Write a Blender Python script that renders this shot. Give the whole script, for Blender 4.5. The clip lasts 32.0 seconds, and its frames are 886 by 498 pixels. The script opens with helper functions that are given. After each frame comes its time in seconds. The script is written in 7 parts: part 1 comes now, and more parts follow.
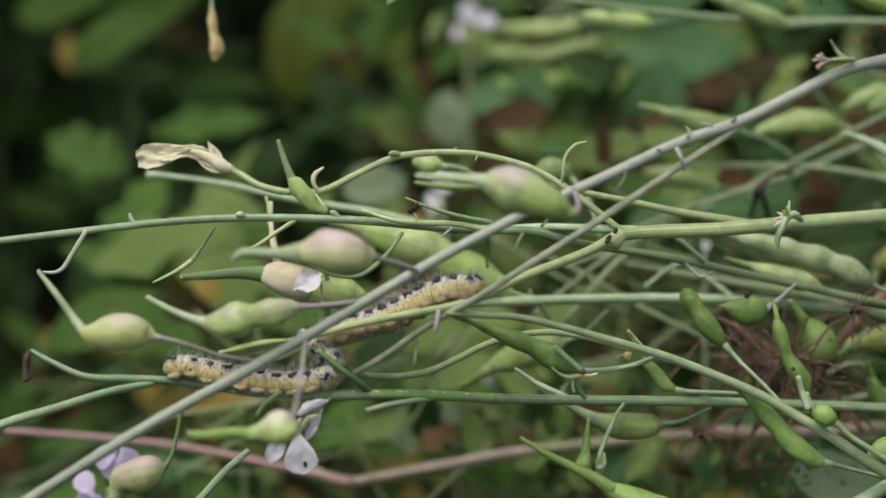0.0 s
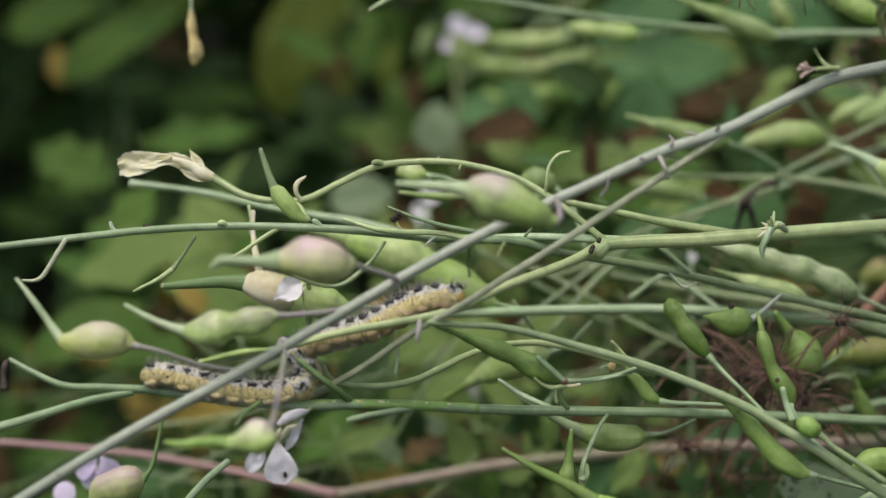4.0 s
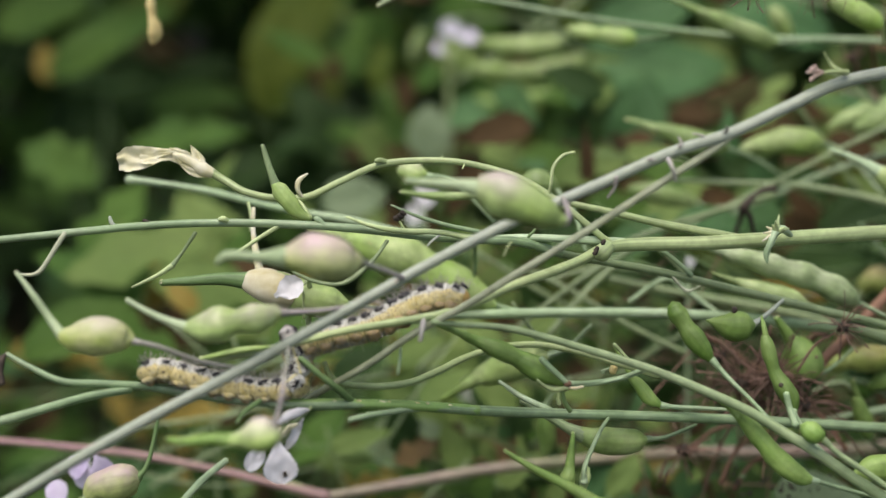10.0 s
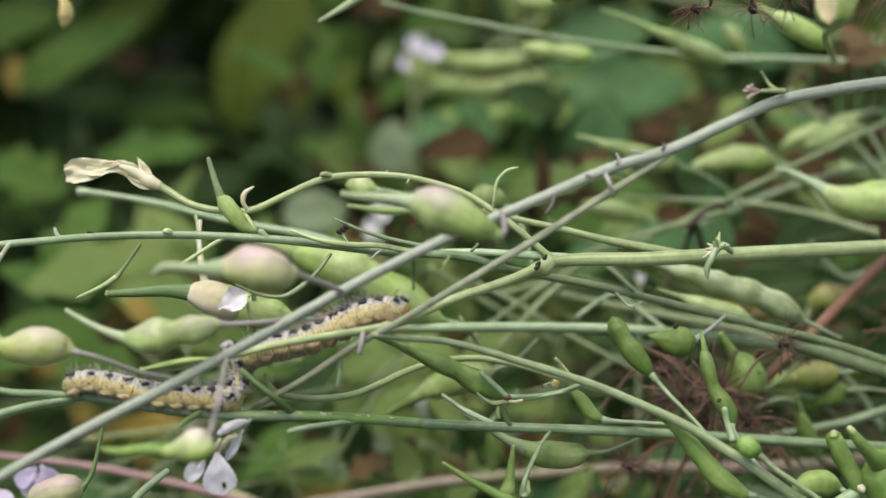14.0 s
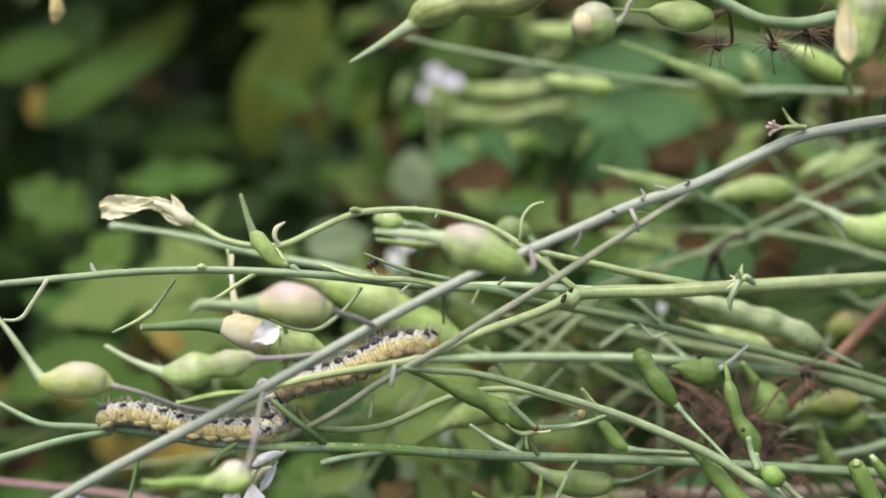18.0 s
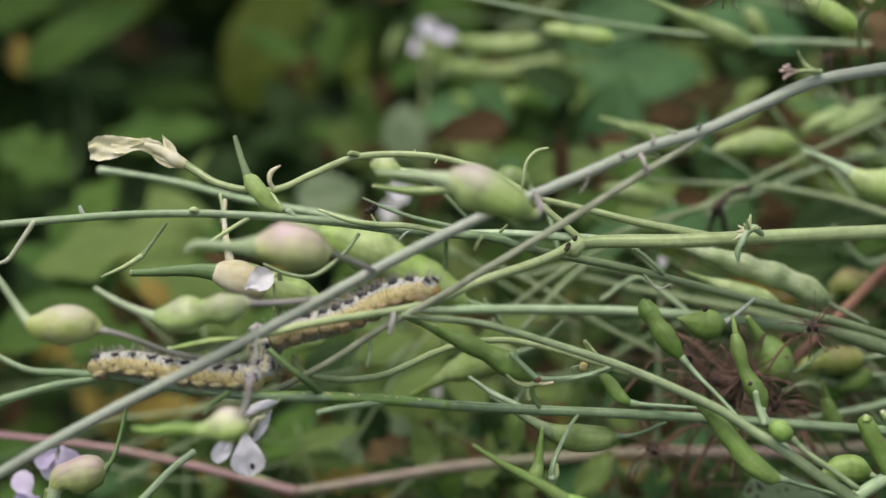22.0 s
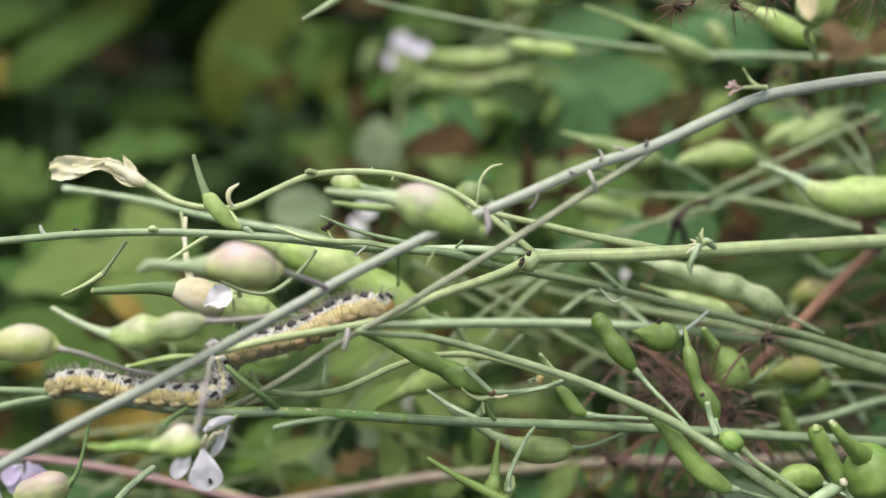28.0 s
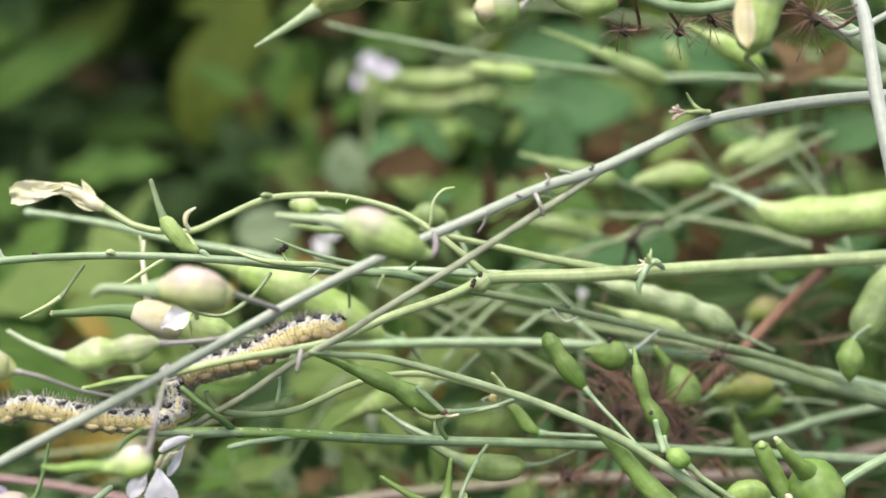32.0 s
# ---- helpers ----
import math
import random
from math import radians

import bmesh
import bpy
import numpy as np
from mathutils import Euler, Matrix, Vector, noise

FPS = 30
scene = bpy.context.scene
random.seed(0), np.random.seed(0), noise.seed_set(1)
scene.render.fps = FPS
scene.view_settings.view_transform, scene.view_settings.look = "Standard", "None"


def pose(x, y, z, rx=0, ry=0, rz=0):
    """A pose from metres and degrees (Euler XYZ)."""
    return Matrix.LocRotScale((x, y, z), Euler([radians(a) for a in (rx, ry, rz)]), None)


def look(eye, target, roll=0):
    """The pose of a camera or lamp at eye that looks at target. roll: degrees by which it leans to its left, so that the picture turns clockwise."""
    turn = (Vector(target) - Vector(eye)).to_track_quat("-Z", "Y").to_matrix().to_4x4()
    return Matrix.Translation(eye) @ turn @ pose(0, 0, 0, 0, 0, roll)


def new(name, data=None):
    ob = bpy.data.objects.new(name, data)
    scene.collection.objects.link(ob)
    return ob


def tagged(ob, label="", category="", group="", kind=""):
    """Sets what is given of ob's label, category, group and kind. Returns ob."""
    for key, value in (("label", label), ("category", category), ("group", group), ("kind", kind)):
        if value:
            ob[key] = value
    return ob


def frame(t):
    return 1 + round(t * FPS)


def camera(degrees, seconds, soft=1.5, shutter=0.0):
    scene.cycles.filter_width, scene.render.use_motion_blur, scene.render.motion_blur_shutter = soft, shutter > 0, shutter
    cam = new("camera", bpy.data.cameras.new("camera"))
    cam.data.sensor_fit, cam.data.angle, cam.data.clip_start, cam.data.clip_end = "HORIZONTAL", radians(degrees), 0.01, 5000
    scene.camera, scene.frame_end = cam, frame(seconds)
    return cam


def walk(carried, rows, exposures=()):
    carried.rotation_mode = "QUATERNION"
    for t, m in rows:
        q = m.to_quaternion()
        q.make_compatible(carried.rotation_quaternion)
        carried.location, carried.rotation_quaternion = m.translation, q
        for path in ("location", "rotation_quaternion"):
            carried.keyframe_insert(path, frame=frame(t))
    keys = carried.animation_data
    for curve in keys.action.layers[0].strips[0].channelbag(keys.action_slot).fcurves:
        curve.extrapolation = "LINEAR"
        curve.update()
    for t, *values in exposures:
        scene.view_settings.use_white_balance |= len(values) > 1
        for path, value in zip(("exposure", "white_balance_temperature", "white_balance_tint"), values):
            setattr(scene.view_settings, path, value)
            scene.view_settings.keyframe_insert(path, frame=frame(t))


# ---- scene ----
# A cabbage-white caterpillar and a second one on radish stalks with green pods, over a weedy bed.
# x to the right, y away from the lens, z up from the soil. Metres.
cam = camera(32, 32.0, soft=1.5)
cam.data.dof.use_dof = True
cam.data.dof.focus_distance = 0.254
cam.data.dof.aperture_fstop = 10.5
walk(cam, [
    (0, pose(-0.00262, -0.25020, 0.45190, 70.658, 1.132, 1.054)),
    (0.5, pose(-0.00133, -0.24943, 0.45211, 70.805, 2.085, 1.208)),
    (1, pose(-0.00561, -0.24580, 0.44864, 70.332, 1.164, 1.172)),
    (1.5, pose(-0.00446, -0.24664, 0.44944, 70.562, 1.223, 1.198)),
    (2, pose(-0.00304, -0.24769, 0.45039, 70.799, 1.552, 1.155)),
    (2.5, pose(-0.00034, -0.24671, 0.44952, 70.773, 1.331, 0.947)),
    (3, pose(0.00145, -0.24647, 0.44952, 70.896, 1.557, 0.735)),
    (3.5, pose(-0.00090, -0.24773, 0.44984, 71.139, 0.962, 1.021)),
    (5.5, pose(-0.00001, -0.24994, 0.45126, 71.318, 0.935, 0.632)),
    (6, pose(-0.00108, -0.24907, 0.45044, 71.319, 0.658, 0.571)),
    (6.5, pose(0.00034, -0.24808, 0.44996, 71.789, 0.306, 0.298)),
    (7, pose(0.00225, -0.24853, 0.45148, 72.134, 0.720, -0.239)),
    (7.5, pose(0.00086, -0.24826, 0.45067, 72.012, 0.219, -0.203)),
    (8, pose(0.00126, -0.24831, 0.45044, 72.180, -0.231, -0.636)),
    (8.5, pose(0.00187, -0.25063, 0.45179, 72.202, 0.137, -0.586)),
    (9, pose(-0.00191, -0.25098, 0.45209, 72.396, -0.053, -0.153)),
    (9.5, pose(-0.00234, -0.24990, 0.45076, 72.196, 0.008, 0.211)),
    (10, pose(-0.00500, -0.24745, 0.44838, 71.538, -0.126, 0.362)),
    (10.5, pose(-0.00185, -0.24639, 0.44720, 71.491, -0.333, -0.290)),
    (11, pose(0.00072, -0.24548, 0.44690, 71.469, -0.052, -0.385)),
    (11.5, pose(0.00317, -0.24585, 0.44801, 71.803, 0.252, -0.460)),
    (12, pose(0.00190, -0.24568, 0.44696, 71.636, -0.407, -0.487)),
    (12.5, pose(0.00178, -0.24589, 0.44719, 71.847, -0.616, -0.565)),
    (13, pose(0.00258, -0.24843, 0.44881, 72.072, -0.425, -0.501)),
    (13.5, pose(0.00141, -0.24788, 0.44737, 71.827, -0.980, -0.508)),
    (14, pose(0.00156, -0.24941, 0.44878, 72.123, -0.764, -0.092)),
    (14.5, pose(0.00353, -0.25141, 0.45056, 72.233, 0.580, -0.023)),
    (15, pose(-0.00020, -0.25132, 0.45072, 72.473, -0.268, 0.019)),
    (15.5, pose(0.00011, -0.25268, 0.45243, 72.595, 0.409, 0.185)),
    (17.5, pose(0.00001, -0.25384, 0.45255, 72.972, -0.183, 0.056)),
    (18, pose(-0.00114, -0.25385, 0.45245, 72.886, -0.352, 0.249)),
    (18.5, pose(-0.00106, -0.25422, 0.45293, 72.999, -0.199, 0.041)),
    (19, pose(0.00114, -0.25197, 0.45018, 72.585, -0.767, -0.330)),
    (19.5, pose(0.00147, -0.24973, 0.44848, 72.400, -0.812, -0.314)),
    (20, pose(0.00294, -0.24922, 0.44746, 72.082, -0.508, -0.279)),
    (20.5, pose(0.00296, -0.24923, 0.44744, 71.971, -0.845, -0.797)),
    (21, pose(0.00139, -0.24758, 0.44596, 71.588, -0.999, -0.549)),
    (21.5, pose(-0.00473, -0.24814, 0.44699, 71.724, -1.131, 0.003)),
    (22, pose(-0.00426, -0.24737, 0.44673, 71.682, -1.179, -0.227)),
    (22.5, pose(-0.00367, -0.24810, 0.44687, 71.719, -1.255, -0.466)),
    (23, pose(-0.00303, -0.25067, 0.44907, 72.097, -0.694, -0.209)),
    (23.5, pose(-0.00193, -0.25150, 0.44899, 72.061, -0.966, -0.433)),
    (24, pose(-0.00247, -0.25141, 0.44903, 72.183, -1.060, -0.444)),
    (24.5, pose(-0.00177, -0.25341, 0.45060, 72.341, -0.828, -0.309)),
    (25, pose(-0.00033, -0.25341, 0.45064, 72.437, -0.795, -0.521)),
    (25.5, pose(-0.00168, -0.25231, 0.44899, 72.165, -0.848, 0.223)),
    (27.5, pose(0.00178, -0.25037, 0.44894, 72.004, -0.775, -0.543)),
    (28, pose(0.00195, -0.25057, 0.44916, 71.999, -0.767, -0.596)),
    (28.5, pose(0.00300, -0.25226, 0.45080, 72.296, -0.462, -0.511)),
    (29, pose(0.00225, -0.25480, 0.45198, 72.455, -0.508, -0.460)),
    (29.5, pose(0.00372, -0.25306, 0.45015, 72.275, -0.697, -0.801)),
    (30, pose(0.00507, -0.25247, 0.45033, 72.287, -0.451, -0.746)),
    (30.5, pose(0.00563, -0.25221, 0.45027, 72.319, -0.367, -0.768)),
    (31, pose(0.00664, -0.25088, 0.44904, 72.194, -0.734, -1.183)),
    (31.5, pose(0.00685, -0.25260, 0.45045, 72.479, -0.634, -1.094)),
    (32, pose(0.00705, -0.25491, 0.45168, 72.583, -0.686, -1.253)),
], [(0.0, 0.59, 6420, 17.0), (1.0, 0.66, 6420, 17.0), (3.0, 0.62, 6420, 17.0), (6.0, 0.70, 6420, 17.0), (7.0, 0.74, 6420, 17.0), (9.0, 0.90, 6420, 17.0), (10.0, 0.84, 6420, 17.0), (11.0, 0.74, 6420, 17.0), (13.0, 0.76, 6420, 17.0), (15.0, 1.06, 6420, 17.0), (18.0, 1.09, 6420, 17.0), (20.0, 1.04, 6420, 17.0), (21.0, 0.96, 6420, 17.0), (22.0, 0.70, 6420, 17.0), (23.0, 0.72, 6420, 17.0), (25.0, 1.02, 6420, 17.0), (28.0, 1.13, 6420, 17.0), (30.0, 1.24, 6420, 17.0), (32.0, 1.42, 6420, 17.0)])

# ---- daylight: an overcast sky with a weak veiled sun ----
world = bpy.data.worlds.new("sky")
scene.world = world
world.use_nodes = True
wn = world.node_tree
sky = wn.nodes.new("ShaderNodeTexSky")
sky.sky_type = 'NISHITA'
sky.sun_disc = False
sky.sun_elevation = radians(70)
sky.sun_rotation = radians(200)
sky.air_density, sky.dust_density = 1.0, 4.0
wn.links.new(sky.outputs[0], wn.nodes["Background"].inputs[0])
wn.nodes["Background"].inputs[1].default_value = 0.10
sun = new("sun", bpy.data.lights.new("sun", 'SUN'))
sun.data.energy = 1.75
sun.data.angle = radians(60)
sun.data.color = (1.0, 0.965, 0.92)
sun.matrix_world = look((-0.28, -0.14, 1.6), (0, 0.1, 0.3))


# ---- materials ----
def mixer(nt, kind, fac, a, b):
    n = nt.nodes.new("ShaderNodeMix")
    n.data_type, n.blend_type = 'RGBA', kind
    for sock, v in ((n.inputs[0], fac), (n.inputs[6], a), (n.inputs[7], b)):
        if isinstance(v, bpy.types.NodeSocket):
            nt.links.new(v, sock)
        else:
            sock.default_value = v if isinstance(v, float) else (*v, 1)
    return n.outputs[2]


def ramp(nt, src, lo, hi, flip=False):
    n = nt.nodes.new("ShaderNodeMapRange")
    n.inputs[1].default_value, n.inputs[2].default_value = lo, hi
    if flip:
        n.inputs[3].default_value, n.inputs[4].default_value = 1.0, 0.0
    nt.links.new(src, n.inputs[0])
    return n.outputs[0]


def noisy(nt, coord, scale, detail=3.0, stretch=None):
    n = nt.nodes.new("ShaderNodeTexNoise")
    n.inputs["Scale"].default_value, n.inputs["Detail"].default_value = scale, detail
    if stretch:
        m = nt.nodes.new("ShaderNodeMapping")
        m.inputs["Scale"].default_value = stretch
        nt.links.new(coord, m.inputs[0])
        coord = m.outputs[0]
    nt.links.new(coord, n.inputs["Vector"])
    return n.outputs[0]


def surface(name, base, second, spots=None, rough=0.5, streak=0.0, patch=90.0, fine=900.0, bump=0.25, thin=0.0,
            blush_sheen=None, blush_sheen_at=(0.55, 0.95), sheen=0.0, random_tone=0.12, spec=0.4, spot_at=(0.62, 0.7), mottle=0.0):
    """A plant or soil surface: two broad tones, fine grain, optional streaks along the stem, flecks, a blush with
    painted top sheen on its upper side and light let through.
    """
    m = bpy.data.materials.new(name)
    m.use_nodes = True
    nt = m.node_tree
    bsdf = nt.nodes["Principled BSDF"]
    tc = nt.nodes.new("ShaderNodeTexCoord")
    info = nt.nodes.new("ShaderNodeObjectInfo")
    coord = tc.outputs["Object"]
    broad = ramp(nt, noisy(nt, coord, patch, 4.0), 0.32, 0.68)
    col = mixer(nt, 'MIX', broad, base, second)
    grain = noisy(nt, coord, fine, 5.0)
    col = mixer(nt, 'OVERLAY', 0.42, col, mixer(nt, 'MIX', grain, (0.25, 0.25, 0.25), (0.78, 0.78, 0.78)))
    height = grain
    if mottle:
        col = mixer(nt, 'OVERLAY', mottle, col, mixer(nt, 'MIX', ramp(nt, noisy(nt, coord, 330.0, 4.0), 0.35, 0.66), (0.24, 0.26, 0.2), (0.8, 0.8, 0.78)))
    if streak:
        lines = noisy(nt, tc.outputs["UV"], 1.0, 3.0, (16.0, 40.0, 1.0))
        col = mixer(nt, 'OVERLAY', streak, col, mixer(nt, 'MIX', ramp(nt, lines, 0.35, 0.65), (0.2, 0.2, 0.2), (0.85, 0.85, 0.85)))
        height = lines
    # Paler tone by height: the pod's blush plus a painted highlight on top.
    if blush_sheen:
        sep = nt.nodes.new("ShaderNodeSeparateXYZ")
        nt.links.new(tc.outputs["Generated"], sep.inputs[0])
        up = ramp(nt, sep.outputs[2], *blush_sheen_at)
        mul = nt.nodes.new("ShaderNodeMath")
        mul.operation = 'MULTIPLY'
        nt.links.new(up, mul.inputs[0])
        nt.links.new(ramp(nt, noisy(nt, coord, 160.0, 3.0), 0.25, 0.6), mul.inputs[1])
        col = mixer(nt, 'MIX', mul.outputs[0], col, blush_sheen)
    if spots:
        col = mixer(nt, 'MIX', ramp(nt, noisy(nt, coord, 420.0, 2.0), *spot_at), col, spots)
    if random_tone:
        tone = mixer(nt, 'MIX', info.outputs["Random"], (0.5 - random_tone, 0.5 - random_tone, 0.5 - 1.4 * random_tone),
                     (0.5 + random_tone, 0.5 + random_tone * 0.8, 0.5 + 0.6 * random_tone))
        col = mixer(nt, 'OVERLAY', 1.0, col, tone)
    nt.links.new(col, bsdf.inputs["Base Color"])
    bsdf.inputs["Roughness"].default_value = rough
    bsdf.inputs["Specular IOR Level"].default_value = spec
    if sheen:
        bsdf.inputs["Sheen Weight"].default_value = sheen
    b = nt.nodes.new("ShaderNodeBump")
    b.inputs["Strength"].default_value, b.inputs["Distance"].default_value = bump, 0.0003
    nt.links.new(height, b.inputs["Height"])
    nt.links.new(b.outputs[0], bsdf.inputs["Normal"])
    if thin:
        tl = nt.nodes.new("ShaderNodeBsdfTranslucent")
        nt.links.new(col, tl.inputs[0])
        mx = nt.nodes.new("ShaderNodeMixShader")
        mx.inputs[0].default_value = thin
        nt.links.new(bsdf.outputs[0], mx.inputs[1])
        nt.links.new(tl.outputs[0], mx.inputs[2])
        nt.links.new(mx.outputs[0], nt.nodes["Material Output"].inputs[0])
    return m


STEM_GREY = surface("waxy_grey_stem", (0.39, 0.44, 0.37), (0.33, 0.385, 0.295), rough=0.45, streak=0.22, spots=(0.22, 0.17, 0.15), spot_at=(0.7, 0.76), patch=60, sheen=0.2)
STEM_PALE = surface("pale_green_stem", (0.37, 0.45, 0.22), (0.29, 0.38, 0.17), rough=0.4, streak=0.28, mottle=0.25, patch=50)
STEM_GREEN = surface("green_stem", (0.215, 0.325, 0.165), (0.3, 0.395, 0.245), rough=0.4, streak=0.28, mottle=0.25, patch=55)
STEM_MID = surface("mid_green_stem", (0.17, 0.24, 0.11), (0.235, 0.305, 0.16), rough=0.4, streak=0.28, patch=55, mottle=0.25)
STEM_FRESH = surface("fresh_green_stem", (0.16, 0.29, 0.075), (0.23, 0.35, 0.11), rough=0.4, streak=0.3, mottle=0.25, patch=90)
STEM_DEEP = surface("deep_green_stem", (0.09, 0.17, 0.05), (0.15, 0.24, 0.09), rough=0.5, streak=0.3, patch=70)
STEM_TAN = surface("tan_green_stem", (0.38, 0.42, 0.29), (0.35, 0.39, 0.26), rough=0.45, streak=0.28, mottle=0.3, spots=(0.24, 0.17, 0.16), spot_at=(0.72, 0.78), patch=60)
STEM_PINK = surface("reddened_stem", (0.27, 0.165, 0.17), (0.24, 0.17, 0.14), rough=0.5, streak=0.3, patch=45)
STEM_OLIVE = surface("olive_old_stem", (0.245, 0.185, 0.16), (0.165, 0.185, 0.09), rough=0.5, streak=0.4, patch=38, mottle=0.3)
STEM_RUST = surface("rusty_dry_stem", (0.13, 0.07, 0.04), (0.19, 0.11, 0.065), rough=0.7, streak=0.4, patch=80)
STRAW = surface("tan_straw", (0.25, 0.155, 0.105), (0.16, 0.10, 0.07), rough=0.7, streak=0.3, patch=120)
STALK_LILAC = surface("lilac_tinged_stalk", (0.32, 0.27, 0.30), (0.30, 0.33, 0.24), rough=0.5, streak=0.2)
POD = surface("green_pod", (0.25, 0.39, 0.09), (0.38, 0.48, 0.21), rough=0.46, patch=140, fine=900, bump=0.4, thin=0.22, mottle=0.3, streak=0.1, spots=(0.3, 0.26, 0.1), spot_at=(0.72, 0.8))
POD_YOUNG = surface("fresh_green_pod", (0.135, 0.255, 0.045), (0.245, 0.36, 0.105), rough=0.46, patch=140, fine=900, bump=0.4, thin=0.16, mottle=0.3, streak=0.1, spots=(0.26, 0.24, 0.09), spot_at=(0.72, 0.8))
POD_MID = surface("dull_green_pod", (0.21, 0.33, 0.09), (0.345, 0.45, 0.2), rough=0.42, patch=140, fine=900, bump=0.4, thin=0.2, mottle=0.3, streak=0.1, spots=(0.28, 0.25, 0.1), spot_at=(0.72, 0.8))
# Pod tops: real blush or ripening, with overhead sheen painted into the colour.
POD_PALE = surface("pale_yellow_green_pod", (0.28, 0.41, 0.10), (0.35, 0.47, 0.19), rough=0.38, patch=130, fine=900, bump=0.4, mottle=0.45, streak=0.25, blush_sheen=(0.48, 0.43, 0.38),
                   blush_sheen_at=(0.5, 0.98), thin=0.1)
POD_YELLOW = surface("yellowing_pod", (0.24, 0.32, 0.065), (0.33, 0.38, 0.12), rough=0.42, patch=150, fine=900, bump=0.4, mottle=0.3, streak=0.15, blush_sheen=(0.44, 0.36, 0.17), blush_sheen_at=(0.58, 1.05), thin=0.12)
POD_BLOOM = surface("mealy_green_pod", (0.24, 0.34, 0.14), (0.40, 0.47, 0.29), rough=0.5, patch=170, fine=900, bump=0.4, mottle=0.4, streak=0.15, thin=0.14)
POD_CREAM = surface("creamy_ripening_pod", (0.40, 0.50, 0.13), (0.52, 0.55, 0.27), rough=0.4, patch=260, fine=900, bump=0.4, mottle=0.3, streak=0.15, blush_sheen=(0.50, 0.47, 0.37), blush_sheen_at=(0.6, 1.0), thin=0.1)
POD_BLUSH = surface("pink_blushed_pod", (0.31, 0.39, 0.11), (0.37, 0.42, 0.19), rough=0.4, patch=130, fine=900, bump=0.4, mottle=0.4, streak=0.3, blush_sheen=(0.44, 0.34, 0.34),
                    blush_sheen_at=(0.4, 0.9), thin=0.1)
BEAK = surface("pod_beak", (0.25, 0.34, 0.17), (0.32, 0.40, 0.24), rough=0.45, streak=0.1)
HUSK = surface("dry_cream_husk", (0.74, 0.71, 0.52), (0.64, 0.57, 0.32), rough=0.7, mottle=0.25, patch=200, thin=0.25)
PETAL = surface("wilted_white_petal", (0.80, 0.80, 0.79), (0.66, 0.66, 0.66), rough=0.5, patch=500, thin=0.3, mottle=0.2)
PETAL_FRESH = surface("fresh_white_petal", (0.82, 0.80, 0.86), (0.74, 0.71, 0.80), rough=0.5, patch=300, thin=0.35)
PETAL_CREAM = surface("withered_cream_petal", (0.76, 0.74, 0.54), (0.68, 0.65, 0.40), rough=0.6, patch=420, thin=0.3, random_tone=0.05, mottle=0.3)
PETAL_GOLD = surface("withered_golden_petal", (0.72, 0.63, 0.30), (0.62, 0.51, 0.21), rough=0.6, patch=220, thin=0.3)
BUD_PINK = surface("pinkish_dry_bud", (0.55, 0.46, 0.39), (0.36, 0.27, 0.22), rough=0.6, patch=600)
PETAL_LILAC = surface("lilac_petal", (0.56, 0.49, 0.67), (0.64, 0.60, 0.72), rough=0.6, patch=220, thin=0.35)
DRY = surface("dry_brown_bristle", (0.1, 0.062, 0.047), (0.23, 0.148, 0.112), rough=0.8, patch=400, random_tone=0.2)
DARK = surface("blackened_remnant", (0.024, 0.02, 0.013), (0.055, 0.042, 0.028), rough=0.8, patch=500)
LEAF = surface("green_leaf", (0.046, 0.11, 0.02), (0.08, 0.155, 0.03), spec=0.1, rough=0.6, patch=35, fine=300, bump=0.5, thin=0.35)
LEAF_LIGHT = surface("light_green_leaf", (0.125, 0.205, 0.055), (0.185, 0.26, 0.08), spec=0.1, rough=0.6, patch=35, fine=300, bump=0.5, thin=0.35)
LEAF_YELLOW = surface("yellowing_leaf", (0.050, 0.087, 0.010), (0.080, 0.110, 0.014), spec=0.1, rough=0.6, patch=30, fine=300, bump=0.5, thin=0.35)
LEAF_BLUE = surface("blue_green_leaf", (0.050, 0.126, 0.042), (0.073, 0.158, 0.055), spec=0.15, rough=0.55, patch=30, fine=300, bump=0.4, thin=0.3)
# Darkened copy of the green leaf; shade of deep gaps put into its colour.
LEAF_SHADE = surface("shade_darkened_leaf", (0.018, 0.045, 0.010), (0.03, 0.065, 0.014), spec=0.12, rough=0.6, patch=35, fine=300, bump=0.5, thin=0.3)
LEAF_DEAD = surface("dead_brown_leaf", (0.072, 0.046, 0.020), (0.038, 0.028, 0.013), spec=0.1, rough=0.9, patch=60, fine=300, bump=0.7, thin=0.15)
LEAF_TAN = surface("tan_curling_leaf", (0.17, 0.12, 0.05), (0.10, 0.075, 0.04), spec=0.1, rough=0.8, patch=60, fine=300, bump=0.6, thin=0.25)
LEAF_PALE = surface("pale_mealy_leaf", (0.15, 0.22, 0.115), (0.2, 0.275, 0.155), spec=0.2, rough=0.6, patch=50, fine=300, bump=0.4, thin=0.3)
LEAF_GOLD = surface("golden_dying_leaf", (0.24, 0.185, 0.03), (0.17, 0.14, 0.03), spec=0.2, rough=0.6, patch=60, fine=300, bump=0.5, thin=0.3)
SOIL = surface("dark_soil", (0.026, 0.020, 0.013), (0.024, 0.036, 0.013), rough=1.0, spec=0.1, patch=25, fine=220, bump=1.0, random_tone=0)
BARK = surface("shrub_bark", (0.11, 0.085, 0.06), (0.07, 0.055, 0.04), rough=0.85, streak=0.4)


# ---- building tools ----
ORIGIN = {}


def thing(name, at, label, category, group="", kind=""):
    ob = new(name)
    ob.empty_display_size = 0.01
    ob.location = at
    ORIGIN[ob.name] = Vector(at)
    return tagged(ob, label, category, group, kind)


